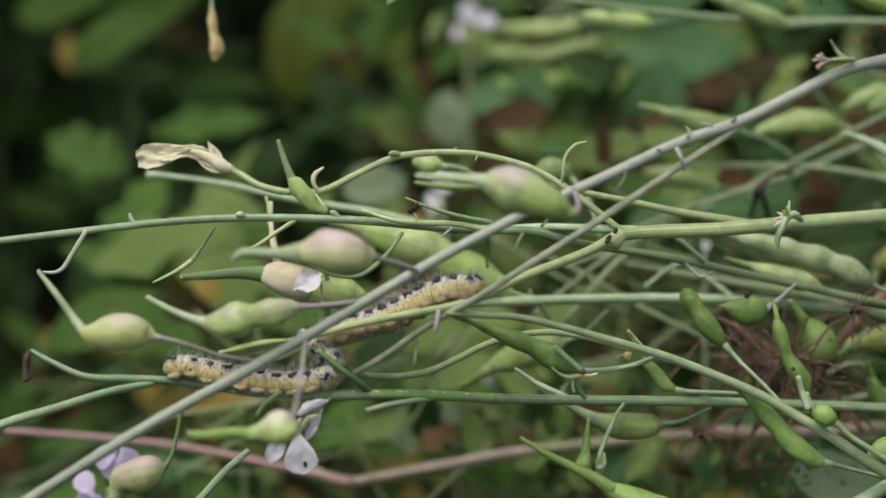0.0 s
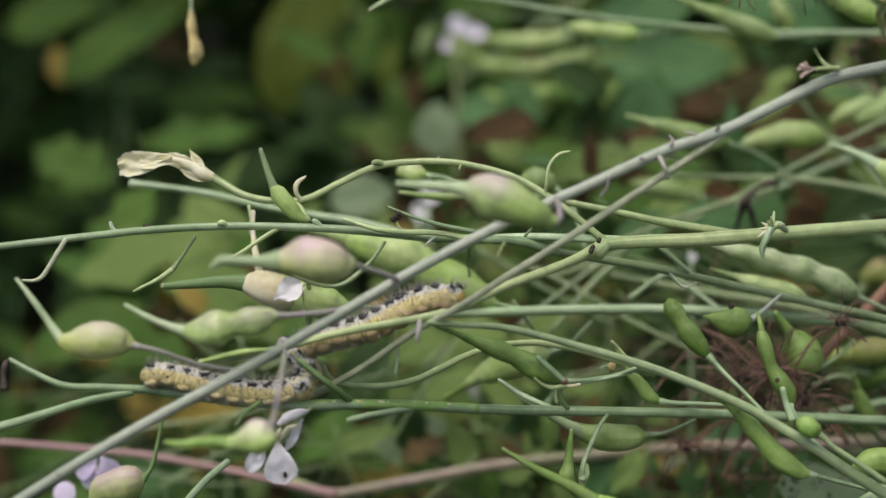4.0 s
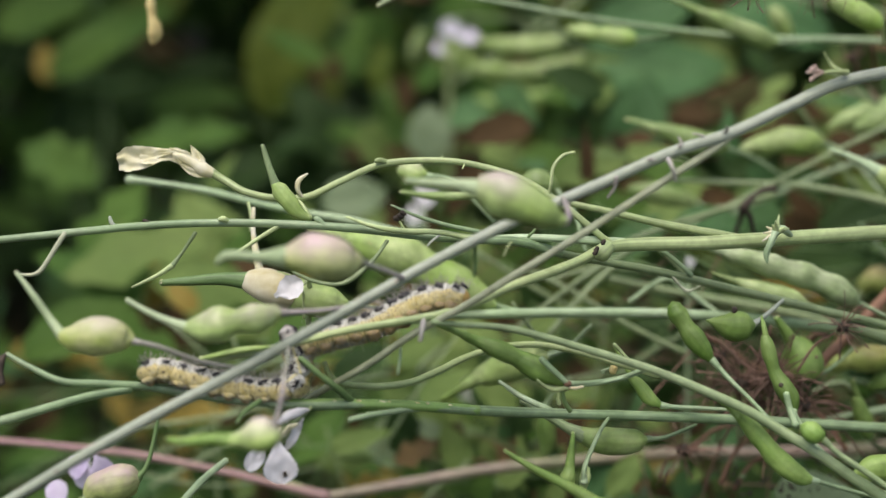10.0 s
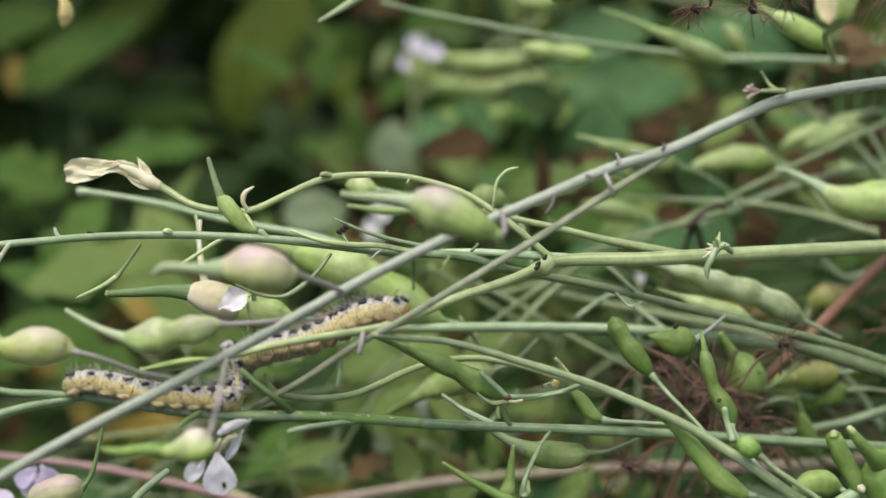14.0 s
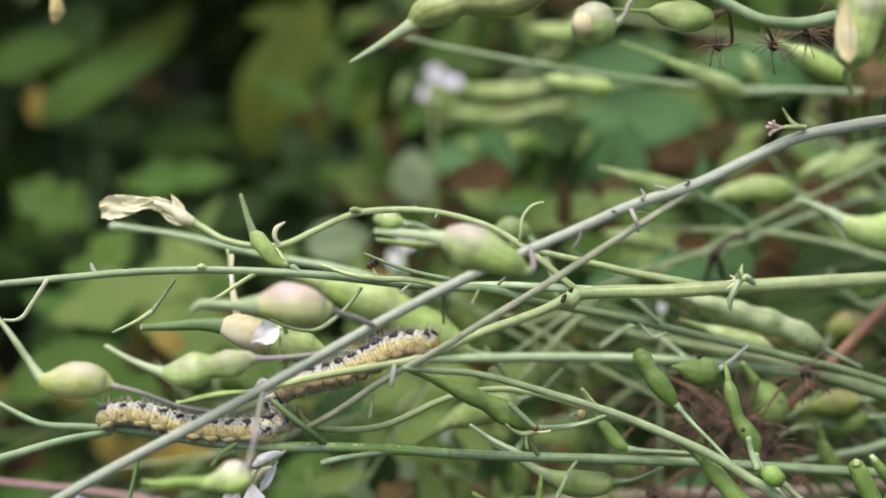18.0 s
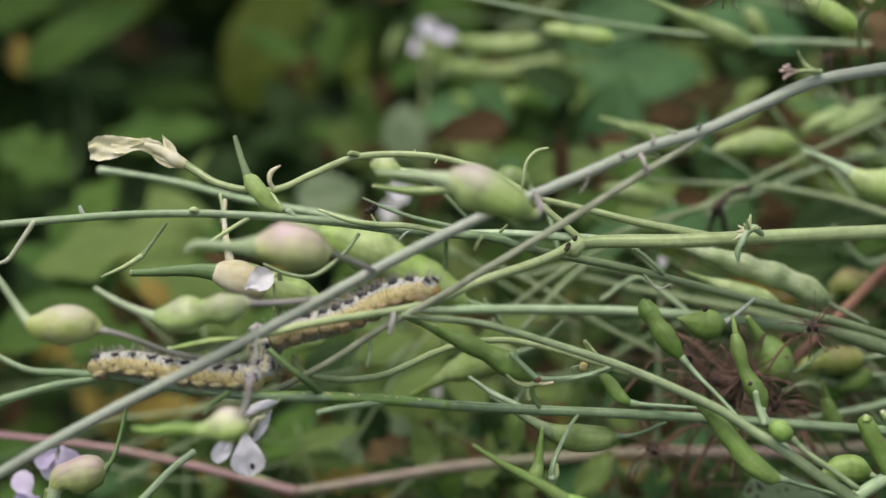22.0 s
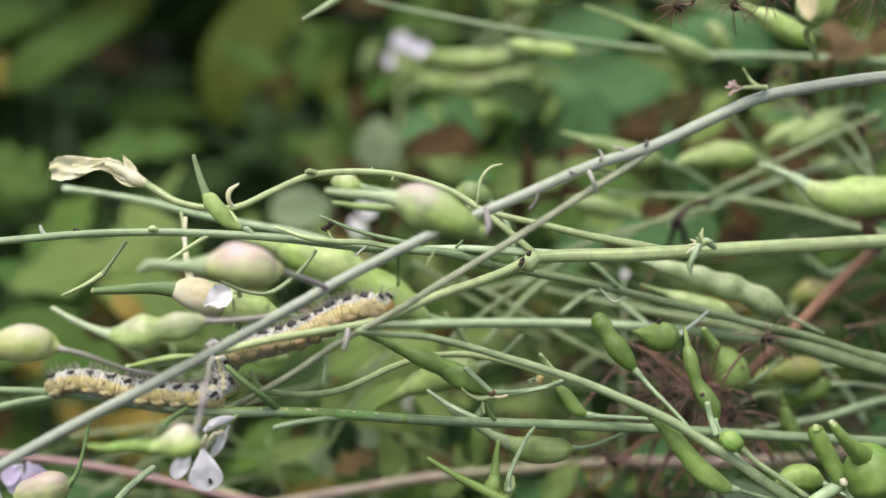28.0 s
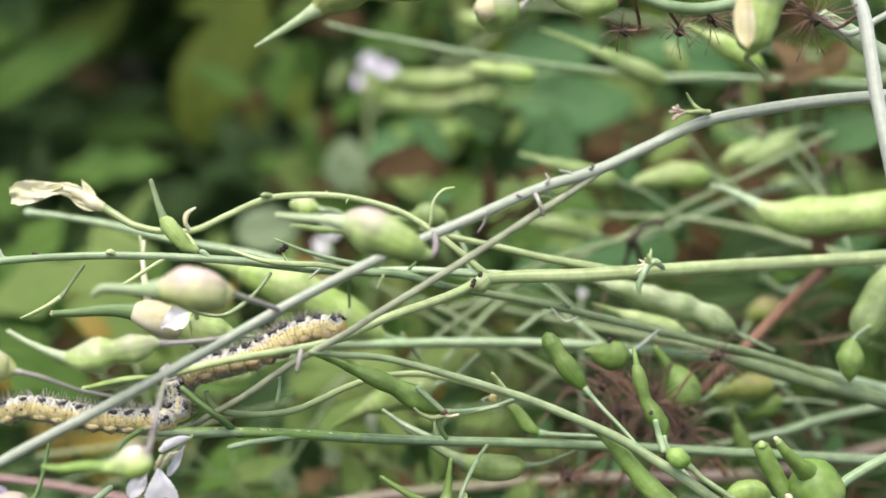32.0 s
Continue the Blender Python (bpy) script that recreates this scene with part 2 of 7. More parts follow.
def part(name, bm, material, parent, label=""):
    """Links a bmesh, drawn in world places, as one mesh under a thing or a part."""
    o = ORIGIN[parent.name]
    bmesh.ops.translate(bm, verts=bm.verts, vec=-o)
    me = bpy.data.meshes.new(name)
    bm.to_mesh(me)
    bm.free()
    for mt in (material if isinstance(material, (list, tuple)) else [material]):
        me.materials.append(mt)
    me.polygons.foreach_set("use_smooth", [True] * len(me.polygons))
    ob = new(name, me)
    ob.parent = parent
    ORIGIN[ob.name] = o
    if label:
        tagged(ob, label)
    return ob


def spline(points, per=6):
    """Points of a smooth line through the given ones; extra columns (radii) go along."""
    p = np.array(points, float)
    if len(p) < 3:
        return np.array([p[0] + (p[-1] - p[0]) * k / per for k in range(per + 1)])
    q = np.vstack([2 * p[0] - p[1], p, 2 * p[-1] - p[-2]])
    out = []
    for i in range(1, len(q) - 2):
        for k in range(per):
            t = k / per
            a, b, c, d = q[i - 1:i + 3]
            out.append(0.5 * (2 * b + (c - a) * t + (2 * a - 5 * b + 4 * c - d) * t * t + (3 * b - a - 3 * c + d) * t ** 3))
    out.append(q[-2])
    return np.array(out)


def tube(bm, points, radii, sides=10, per=6, rough=0.04, flat=1.0, cap=True):
    """Sweeps a round section along a smooth line; radii in millimetres, one a point or two ends."""
    n = len(points)
    if len(radii) == 2 and n != 2:
        radii = [radii[0] + (radii[1] - radii[0]) * k / (n - 1) for k in range(n)]
    line = spline([(*p, r / 1000) for p, r in zip(points, radii)], per)
    uv = bm.loops.layers.uv.verify()
    pos = [Vector(l[:3]) for l in line]
    rings, run, dist = [], 0.0, []
    side = None
    for i, p in enumerate(pos):
        ahead = (pos[min(i + 1, len(pos) - 1)] - pos[max(i - 1, 0)])
        ahead = ahead.normalized() if ahead.length > 1e-9 else Vector((1, 0, 0))
        if side is None:
            side = ahead.cross(Vector((0.13, 0.21, 1.0)))
            side = side.normalized() if side.length > 1e-6 else Vector((1, 0, 0))
        side = (side - ahead * side.dot(ahead)).normalized()
        up = side.cross(ahead)
        r = max(float(line[i][3]), 0.00003)
        run += (p - pos[i - 1]).length if i else 0.0
        dist.append(run)
        ring = []
        for k in range(sides):
            a = 2 * math.pi * k / sides
            wob = 1 + rough * noise.noise(Vector((math.cos(a) * 1.5, math.sin(a) * 1.5, run / max(r, 0.0004) * 0.5 + pos[0].x * 900)))
            ring.append(bm.verts.new(p + (side * math.cos(a) + up * math.sin(a) * flat) * r * wob))
        rings.append(ring)
    for i in range(len(rings) - 1):
        for k in range(sides):
            f = bm.faces.new((rings[i][k], rings[i][(k + 1) % sides], rings[i + 1][(k + 1) % sides], rings[i + 1][k]))
            for lp, (u, v) in zip(f.loops, ((k, i), (k + 1, i), (k + 1, i + 1), (k, i + 1))):
                lp[uv].uv = (u / sides, dist[v])
    if cap:
        for ring, s, i in ((rings[0], -1, 0), (rings[-1], 1, len(pos) - 1)):
            j = 1 if i == 0 else i - 1
            d = (pos[i] - pos[j])
            d = d.normalized() if d.length > 1e-9 else Vector((1, 0, 0))
            tip = bm.verts.new(pos[i] + d * float(line[i][3]) * 0.6)
            for k in range(sides):
                a, b = ring[k], ring[(k + 1) % sides]
                bm.faces.new((b, a, tip) if s < 0 else (a, b, tip))
    return bm


def along(line, share):
    """Place and heading at a share of a smooth line's length."""
    s = spline(line, 10)
    d = np.r_[0, np.cumsum(np.linalg.norm(np.diff(s, axis=0), axis=1))]
    at = share * d[-1]
    p = [np.interp(at, d, s[:, k]) for k in range(3)]
    a = [np.interp(min(at + 0.0012, d[-1]), d, s[:, k]) - np.interp(max(at - 0.0012, 0), d, s[:, k]) for k in range(3)]
    return Vector(p), Vector(a).normalized()


def stem(parent, name, points, radii, material, label="", sides=10, rough=0.05):
    return part(name, tube(bmesh.new(), points, radii, sides, 7, rough), material, parent, label)


def twig(parent, points, radii=(0.3, 0.18), material=None, name="twig", label=""):
    return part(name, tube(bmesh.new(), points, radii, 7, 5, 0.1), material or STEM_GREEN, parent, label)


def pod(parent, body, fat, beak=None, thin=None, stalk=None, material=None, stalk_mat=None, label="", beak_mat=None, stalk_r=(0.45, 0.3)):
    """A radish pod: swollen body with its seed bulges, pointed beak and thin stalk."""
    bm = tube(bmesh.new(), body, fat, 20, 9, 0.06)
    bm.normal_update()
    wide = max(fat) / 1000
    for v in bm.verts:
        v.co += v.normal * wide * (0.11 * noise.noise(v.co * 0.8 / wide) + 0.03 * noise.noise(v.co * 2.6 / wide))
    b = part("pod", bm, material or POD, parent, label)
    if beak:
        k = part("beak", tube(bmesh.new(), beak, thin, 10, 6, 0.04), beak_mat or (material if material in (POD, POD_YOUNG, POD_MID) else BEAK), b)
        e, f = Vector(beak[-1]), Vector(beak[-2])
        part("dry_tip", tube(bmesh.new(), [tuple(e.lerp(f, 0.06)), tuple(e)], (thin[-1] * 1.06, thin[-1]), 8, 3, 0.15), HUSK, b)
    if stalk:
        e, f = Vector(stalk[0]), Vector(stalk[1])
        d = (f - e).normalized() * 0.0011
        part("collar", tube(bmesh.new(), [tuple(e), tuple(e + d * 0.6), tuple(e + d * 1.2)], (stalk_r[0] * 1.45, stalk_r[0] * 1.1), 9, 3, 0.15), stalk_mat or STALK_LILAC, b)
        part("stalk", tube(bmesh.new(), stalk, stalk_r, 8, 5, 0.06), stalk_mat or STALK_LILAC, b)
    return b


def sheet(bm, length, width, m, outline, nu=10, nv=4, fold=0.25, curl=0.3, wave=0.08, teeth=0.0, seed=0.0, mi=0):
    """A leaf or petal along +y, its face up, folded at the midrib and curled along it."""
    grid = []
    for i in range(nu + 1):
        t = i / nu
        w = max(outline(t), 0.02) * width / 2
        w *= 1 + (teeth if i % 2 else -teeth)
        row = []
        for j in range(-nv, nv + 1):
            s = j / nv
            x = s * w
            y = t * length - curl * 0.2 * length * t * t
            zz = fold * abs(x) - curl * length * t * t * 0.5 + wave * length * noise.noise(Vector((s * 1.7 + seed, t * 3.1, seed * 3)))
            row.append(bm.verts.new(m @ Vector((x, y, zz))))
        grid.append(row)
    for i in range(nu):
        for j in range(2 * nv):
            bm.faces.new((grid[i][j], grid[i][j + 1], grid[i + 1][j + 1], grid[i + 1][j])).material_index = mi
    return bm


def oval(t):
    return (math.sin(math.pi * t ** 0.8)) ** 0.7 if 0 < t < 1 else 0.0


def heart(t):
    return max(0.0, (1 - t)) ** 0.75 * (0.55 + 0.45 * min(1, t * 6)) * 1.05


def lobed(t):
    return oval(t) * (0.78 + 0.22 * math.cos(17 * t + 0.6)) + 0.02


def flag(t):
    return (0.28 + 0.72 * min(1.0, t * 1.7)) * (1.0 if t < 0.9 else 0.72)


def lance(t):
    return math.sin(math.pi * min(1, t ** 0.6)) if 0 < t < 1 else 0.0


def spoon(t):
    return 0.22 + 0.78 * (math.sin(math.pi * min(1, max(0, t - 0.15) / 0.85) ** 1.1)) ** 0.6 if t < 0.99 else 0.25


def drop(t):
    return 0.12 + 0.88 * math.sin(math.pi * t ** 1.7) ** 0.65 if 0 < t < 1 else 0.12


UP_SCREEN = Vector((0, math.sin(radians(18)), math.cos(radians(18))))
TO_EYE = Vector((0, -math.cos(radians(18)), math.sin(radians(18))))


def facing(at, angle, tilt, turn=0.0):
    """A pose at a place whose y axis points at that angle in the upright plane before the lens; tilt lays its face from the lens to the sky."""
    along = Vector((math.cos(radians(angle)), 0, 0)) + UP_SCREEN * math.sin(radians(angle))
    normal = TO_EYE * math.cos(radians(tilt)) + Vector((0, 0, 1)) * math.sin(radians(tilt)) + Vector((math.sin(radians(turn)), 0, 0))
    normal = (normal - along * normal.dot(along)).normalized()
    across = along.cross(normal)
    m = Matrix((across, along, normal)).transposed().to_4x4()
    m.translation = at
    return m


# ---- ground ----
def ground():
    bm = bmesh.new()
    line = sorted({round(s * (0.05 * k + (k / 14) ** 5 * 30), 3) for k in range(15) for s in (-1, 1)})
    vs = [[bm.verts.new((x, y + 0.4, 0.012 * noise.noise(Vector((x * 9, y * 9, 0))) + 0.005 * noise.noise(Vector((x * 40, y * 40, 3)))))
           for x in line] for y in line]
    for i in range(len(line) - 1):
        for j in range(len(line) - 1):
            bm.faces.new((vs[i][j], vs[i][j + 1], vs[i + 1][j + 1], vs[i + 1][j]))
    me = bpy.data.meshes.new("ground")
    bm.to_mesh(me)
    bm.free()
    me.materials.append(SOIL)
    return tagged(new("ground", me), "dark crumbly garden soil under weeds", "ground", kind="structure")


ground()

# ---- radish stalks ----
def rooted(points, last, root):
    """Carries a stalk on from its last seen place, straight out to the side and then down into the soil."""
    a, r = Vector(last), Vector(root)
    out = a + (a - Vector(points[-1])).normalized() * 0.05
    return points + [last, tuple(out), tuple(out.lerp(r, 0.45) + Vector((0.03, 0, 0.03))), root]


# the thick waxy stalk that runs across the whole view
grey = thing("radish_stalk", (0.33, 0.06, 0.0), "thick waxy grey-green radish stalk carrying blushed round pods", "plant stalk", "radish stalks")
stem(grey, "stem", rooted([(-0.0740, -0.0494, 0.3402), (-0.0586, -0.0466, 0.3493), (-0.0491, -0.0441, 0.3542), (-0.0379, -0.0414, 0.3596), (-0.0242, -0.0373, 0.3663), (-0.0103, -0.0331, 0.3733), (0.0026, -0.0302, 0.3794), (0.0106, -0.0282, 0.3825), (0.0182, -0.0263, 0.3854),
     (0.0276, -0.0242, 0.3891), (0.0370, -0.0224, 0.3918), (0.0459, -0.0193, 0.3952), (0.0543, -0.0153, 0.3979), (0.0635, -0.0129, 0.3993), (0.0747, -0.0095, 0.4002)], (0.0936, -0.0043, 0.4007), (0.33, 0.06, 0.0)),
     [0.78, 0.78, 0.8, 0.82, 0.82, 0.82, 0.82, 0.82, 0.84, 0.85, 0.9, 0.92, 0.93, 0.96, 1.0, 1.2, 2.2, 2.6, 3.0], STEM_GREY, sides=12)
stem(grey, "side_branch", [(-0.0315, -0.0231, 0.3454), (-0.0253, -0.0248, 0.3505), (-0.0179, -0.0274, 0.3560), (-0.0104, -0.0287, 0.3619), (-0.0030, -0.0294, 0.3665), (0.0038, -0.0290, 0.3709), (0.0107, -0.0277, 0.3749), (0.0183, -0.0262, 0.3795), (0.0281, -0.0243, 0.3856), (0.0336, -0.0232, 0.3890), (0.0375, -0.0223, 0.3919)],
     [0.5, 0.52, 0.55, 0.55, 0.56, 0.56, 0.58, 0.6, 0.62, 0.66, 0.75], STEM_TAN, "slender tan side branch")
# bud stump on the upper side
bud = twig(grey, [(0.0551, -0.0158, 0.3996), (0.0534, -0.0168, 0.3999), (0.0512, -0.0177, 0.4000)], (0.5, 0.3), STEM_PALE, "withered_bud", "withered bud stump with pinkish remains")
for p, q in (((0.0512, -0.0177, 0.4000), (0.0488, -0.0185, 0.4008)), ((0.0510, -0.0178, 0.4000), (0.0489, -0.0190, 0.3993)), ((0.0509, -0.0177, 0.4001), (0.0483, -0.0187, 0.4002)), ((0.0500, -0.0176, 0.4004), (0.0495, -0.0184, 0.4011)), ((0.0498, -0.0178, 0.3998), (0.0489, -0.0191, 0.3991))):
    part("stamen", tube(bmesh.new(), [p, q], (0.13, 0.30), 6, 3, 0.3), BUD_PINK, bud)
twig(grey, [(0.0547, -0.0159, 0.3994), (0.0530, -0.0166, 0.4004), (0.0521, -0.0163, 0.4014), (0.0511, -0.0168, 0.4029)], (0.45, 0.15), STEM_PALE, "bract")
for a, b in (((0.0328, -0.0235, 0.3913), (0.0309, -0.0233, 0.3919)), ((0.0356, -0.0233, 0.3921), (0.0357, -0.0240, 0.3931)), ((0.0242, -0.0254, 0.3885), (0.0248, -0.0264, 0.3885)), ((0.0194, -0.0271, 0.3862), (0.0182, -0.0271, 0.3829)), ((0.0288, -0.0249, 0.3902), (0.0287, -0.0234, 0.3914))):
    twig(grey, [a, tuple((Vector(a) + Vector(b)) / 2 + Vector((0.0004, 0, 0))), b], (0.28, 0.16), STALK_LILAC, "stub")
twig(grey, [(0.0271, -0.0254, 0.3886), (0.0277, -0.0268, 0.3874), (0.0283, -0.0264, 0.3855)], (0.38, 0.3), STALK_LILAC, "stub")
twig(grey, [(0.0277, -0.0244, 0.3885), (0.0298, -0.0234, 0.3882), (0.0314, -0.0228, 0.3870)], (0.3, 0.15), STEM_PALE, "stub")
twig(grey, [(0.0280, -0.0245, 0.3880), (0.0297, -0.0236, 0.3876), (0.0310, -0.0229, 0.3867)], (0.25, 0.12), STEM_PALE, "stub")
twig(grey, [(0.0038, -0.0309, 0.3772), (0.0032, -0.0312, 0.3763), (0.0027, -0.0315, 0.3752)], (0.2, 0.12), STEM_PALE, "stub")
twig(grey, [(0.0104, -0.0247, 0.3738), (0.0098, -0.0249, 0.3732)], (0.3, 0.2), STALK_LILAC, "stub")
twig(grey, [(-0.0015, -0.0301, 0.3763), (-0.0015, -0.0299, 0.3737), (-0.0015, -0.0305, 0.3717)], (0.3, 0.22), STEM_DEEP, "stub")
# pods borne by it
# Their pale shoulders are part blush, part painted top light.
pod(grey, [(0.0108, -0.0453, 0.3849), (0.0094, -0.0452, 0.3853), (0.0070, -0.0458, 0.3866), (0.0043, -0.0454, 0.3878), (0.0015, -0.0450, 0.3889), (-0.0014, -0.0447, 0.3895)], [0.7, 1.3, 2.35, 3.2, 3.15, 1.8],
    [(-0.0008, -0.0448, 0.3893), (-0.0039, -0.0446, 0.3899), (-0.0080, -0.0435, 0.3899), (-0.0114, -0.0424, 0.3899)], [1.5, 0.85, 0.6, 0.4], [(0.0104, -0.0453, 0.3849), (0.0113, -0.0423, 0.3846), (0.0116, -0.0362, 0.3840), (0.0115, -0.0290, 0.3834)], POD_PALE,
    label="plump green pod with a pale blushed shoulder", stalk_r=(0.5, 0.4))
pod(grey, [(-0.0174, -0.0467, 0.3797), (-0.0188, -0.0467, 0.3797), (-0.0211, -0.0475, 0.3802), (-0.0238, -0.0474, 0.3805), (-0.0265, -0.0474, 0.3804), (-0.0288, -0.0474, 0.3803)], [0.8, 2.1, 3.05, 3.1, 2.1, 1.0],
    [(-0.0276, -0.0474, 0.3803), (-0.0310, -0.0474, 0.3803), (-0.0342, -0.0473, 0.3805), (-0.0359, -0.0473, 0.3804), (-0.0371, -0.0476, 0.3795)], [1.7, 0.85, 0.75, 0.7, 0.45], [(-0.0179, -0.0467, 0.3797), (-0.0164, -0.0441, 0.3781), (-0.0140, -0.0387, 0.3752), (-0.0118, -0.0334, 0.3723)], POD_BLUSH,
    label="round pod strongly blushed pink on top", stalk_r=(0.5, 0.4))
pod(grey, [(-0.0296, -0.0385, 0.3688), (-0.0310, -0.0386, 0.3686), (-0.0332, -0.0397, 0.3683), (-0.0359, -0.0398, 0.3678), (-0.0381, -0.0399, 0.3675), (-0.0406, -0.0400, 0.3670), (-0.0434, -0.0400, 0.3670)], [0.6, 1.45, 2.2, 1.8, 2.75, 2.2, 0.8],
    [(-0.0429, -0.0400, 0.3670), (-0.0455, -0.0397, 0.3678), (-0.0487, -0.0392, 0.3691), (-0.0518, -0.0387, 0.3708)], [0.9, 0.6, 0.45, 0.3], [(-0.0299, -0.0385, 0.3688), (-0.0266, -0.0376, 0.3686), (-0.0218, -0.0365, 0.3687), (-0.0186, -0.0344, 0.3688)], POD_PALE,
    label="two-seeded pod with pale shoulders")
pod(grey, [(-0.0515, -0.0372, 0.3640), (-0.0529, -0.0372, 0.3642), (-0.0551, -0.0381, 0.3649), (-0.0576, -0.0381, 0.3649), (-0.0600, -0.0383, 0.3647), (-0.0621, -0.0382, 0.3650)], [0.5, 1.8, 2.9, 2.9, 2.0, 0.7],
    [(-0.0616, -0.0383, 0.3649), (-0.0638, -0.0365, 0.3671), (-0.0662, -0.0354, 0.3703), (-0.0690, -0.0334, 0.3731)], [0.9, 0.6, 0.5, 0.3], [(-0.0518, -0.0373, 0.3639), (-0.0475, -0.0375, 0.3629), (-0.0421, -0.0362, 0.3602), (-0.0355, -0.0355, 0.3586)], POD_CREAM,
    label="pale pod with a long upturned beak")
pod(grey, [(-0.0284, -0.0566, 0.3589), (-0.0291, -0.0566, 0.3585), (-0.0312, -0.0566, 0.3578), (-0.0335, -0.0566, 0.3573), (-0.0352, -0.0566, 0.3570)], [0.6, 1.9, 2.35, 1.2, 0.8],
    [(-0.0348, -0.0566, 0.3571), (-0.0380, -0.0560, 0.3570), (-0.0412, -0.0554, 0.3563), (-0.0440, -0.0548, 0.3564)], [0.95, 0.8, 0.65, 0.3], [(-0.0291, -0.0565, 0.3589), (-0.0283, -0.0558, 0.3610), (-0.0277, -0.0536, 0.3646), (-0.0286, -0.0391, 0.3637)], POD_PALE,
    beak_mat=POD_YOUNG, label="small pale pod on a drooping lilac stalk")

# the yellow-green stalk that forks in mid view, with the arching branch
pale = thing("radish_stalk", (0.36, 0.14, 0.0), "pale yellow-green radish stalk forking into an arching branch", "plant stalk", "radish stalks")
stem(pale, "stem", rooted([(-0.0433, -0.0294, 0.3575), (-0.0375, -0.0292, 0.3583), (-0.0298, -0.0278, 0.3595), (-0.0220, -0.0283, 0.3618), (-0.0141, -0.0288, 0.3635), (-0.0072, -0.0285, 0.3647), (-0.0021, -0.0262, 0.3655), (0.0039, -0.0217, 0.3668), (0.0112, -0.0153, 0.3672), (0.0160, -0.0101, 0.3673), (0.0204, -0.0057, 0.3679),
     (0.0257, -0.0037, 0.3679), (0.0373, -0.0018, 0.3676), (0.0492, 0.0011, 0.3674), (0.0653, 0.0041, 0.3675), (0.0829, 0.0081, 0.3673)], (0.1040, 0.0140, 0.3668), (0.36, 0.14, 0.0)),
     [0.62, 0.55, 0.55, 0.6, 0.62, 0.66, 0.7, 0.74, 0.78, 0.82, 0.95, 1.1, 1.2, 1.25, 1.25, 1.25, 1.4, 2.2, 2.6, 3.0], STEM_PALE, sides=12)
stem(pale, "side_branch", [(0.0238, -0.0036, 0.3682), (0.0163, -0.0034, 0.3686), (0.0087, -0.0022, 0.3686), (0.0026, -0.0012, 0.3682)], [0.8, 0.7, 0.6, 0.5], STEM_GREEN)
stem(pale, "arching_branch", [(0.0214, -0.0046, 0.3683), (0.0190, -0.0040, 0.3701), (0.0157, -0.0031, 0.3727), (0.0120, -0.0012, 0.3751), (0.0068, 0.0008, 0.3778), (0.0011, 0.0024, 0.3793), (-0.0046, 0.0028, 0.3803), (-0.0113, 0.0029, 0.3804), (-0.0174, 0.0027, 0.3796), (-0.0236, 0.0019, 0.3770), (-0.0293, 0.0012, 0.3745), (-0.0350, 0.0012, 0.3743), (-0.0398, 0.0015, 0.3753), (-0.0433, 0.0031, 0.3768), (-0.0455, 0.0035, 0.3780)],
     [0.62, 0.58, 0.58, 0.6, 0.6, 0.58, 0.56, 0.58, 0.6, 0.6, 0.62, 0.62, 0.64, 0.7, 0.75], STEM_PALE, "slim branch arching over towards a withered flower")
stem(pale, "side_branch", [(0.0452, 0.0002, 0.3675), (0.0376, 0.0007, 0.3688), (0.0305, 0.0011, 0.3700), (0.0222, 0.0018, 0.3718), (0.0145, 0.0024, 0.3733), (0.0098, 0.0038, 0.3742)], [0.8, 0.75, 0.7, 0.6, 0.55, 0.4], STEM_PALE)
twig(pale, [(0.0113, -0.0010, 0.3758), (0.0115, -0.0013, 0.3779), (0.0119, -0.0005, 0.3804), (0.0135, 0.0000, 0.3822), (0.0154, 0.0002, 0.3827)], [0.3, 0.3, 0.3, 0.3, 0.2], STEM_PALE, "tendril", "small hooked green tendril")
twig(pale, [(-0.0160, 0.0028, 0.3801), (-0.0171, 0.0020, 0.3807), (-0.0177, 0.0019, 0.3805)], (0.55, 0.4), STEM_PALE, "stub")
twig(pale, [(-0.0027, 0.0027, 0.3802), (-0.0032, 0.0014, 0.3794)], (0.2, 0.12), STEM_PALE, "stub")
twig(pale, [(-0.0070, 0.0028, 0.3804), (-0.0065, 0.0031, 0.3812)], (0.25, 0.15), STEM_PALE, "stub")
twig(pale, [(-0.0298, 0.0011, 0.3742), (-0.0307, 0.0006, 0.3759), (-0.0305, 0.0011, 0.3774), (-0.0290, 0.0014, 0.3785)], [0.35, 0.4, 0.45, 0.15], PETAL_CREAM, "dry_sepal", "curled dry sepal")
pod(pale, [(-0.0285, -0.0028, 0.3719), (-0.0303, -0.0025, 0.3729), (-0.0319, -0.0020, 0.3744), (-0.0334, -0.0014, 0.3762), (-0.0344, -0.0010, 0.3774)], [0.5, 1.1, 1.4, 1.4, 0.7], [(-0.0340, -0.0012, 0.3768), (-0.0350, -0.0004, 0.3793), (-0.0358, 0.0004, 0.3816), (-0.0364, 0.0010, 0.3835)], [0.85, 0.6, 0.5, 0.35],
    [(-0.0285, -0.0028, 0.3719), (-0.0299, -0.0002, 0.3734), (-0.0312, 0.0011, 0.3742)], POD, label="small upright young pod", stalk_mat=STEM_PALE, beak_mat=STEM_MID)
# withered flower at its end
wf = part("withered_flower", tube(bmesh.new(), [(-0.0451, 0.0035, 0.3778), (-0.0466, 0.0037, 0.3784), (-0.0481, 0.0040, 0.3793), (-0.0500, 0.0043, 0.3803), (-0.0519, 0.0045, 0.3809)], [0.8, 1.2, 1.0, 0.8, 0.4], 12, 6, 0.3), PETAL_CREAM, pale, "withered cream flower with collapsed petals")
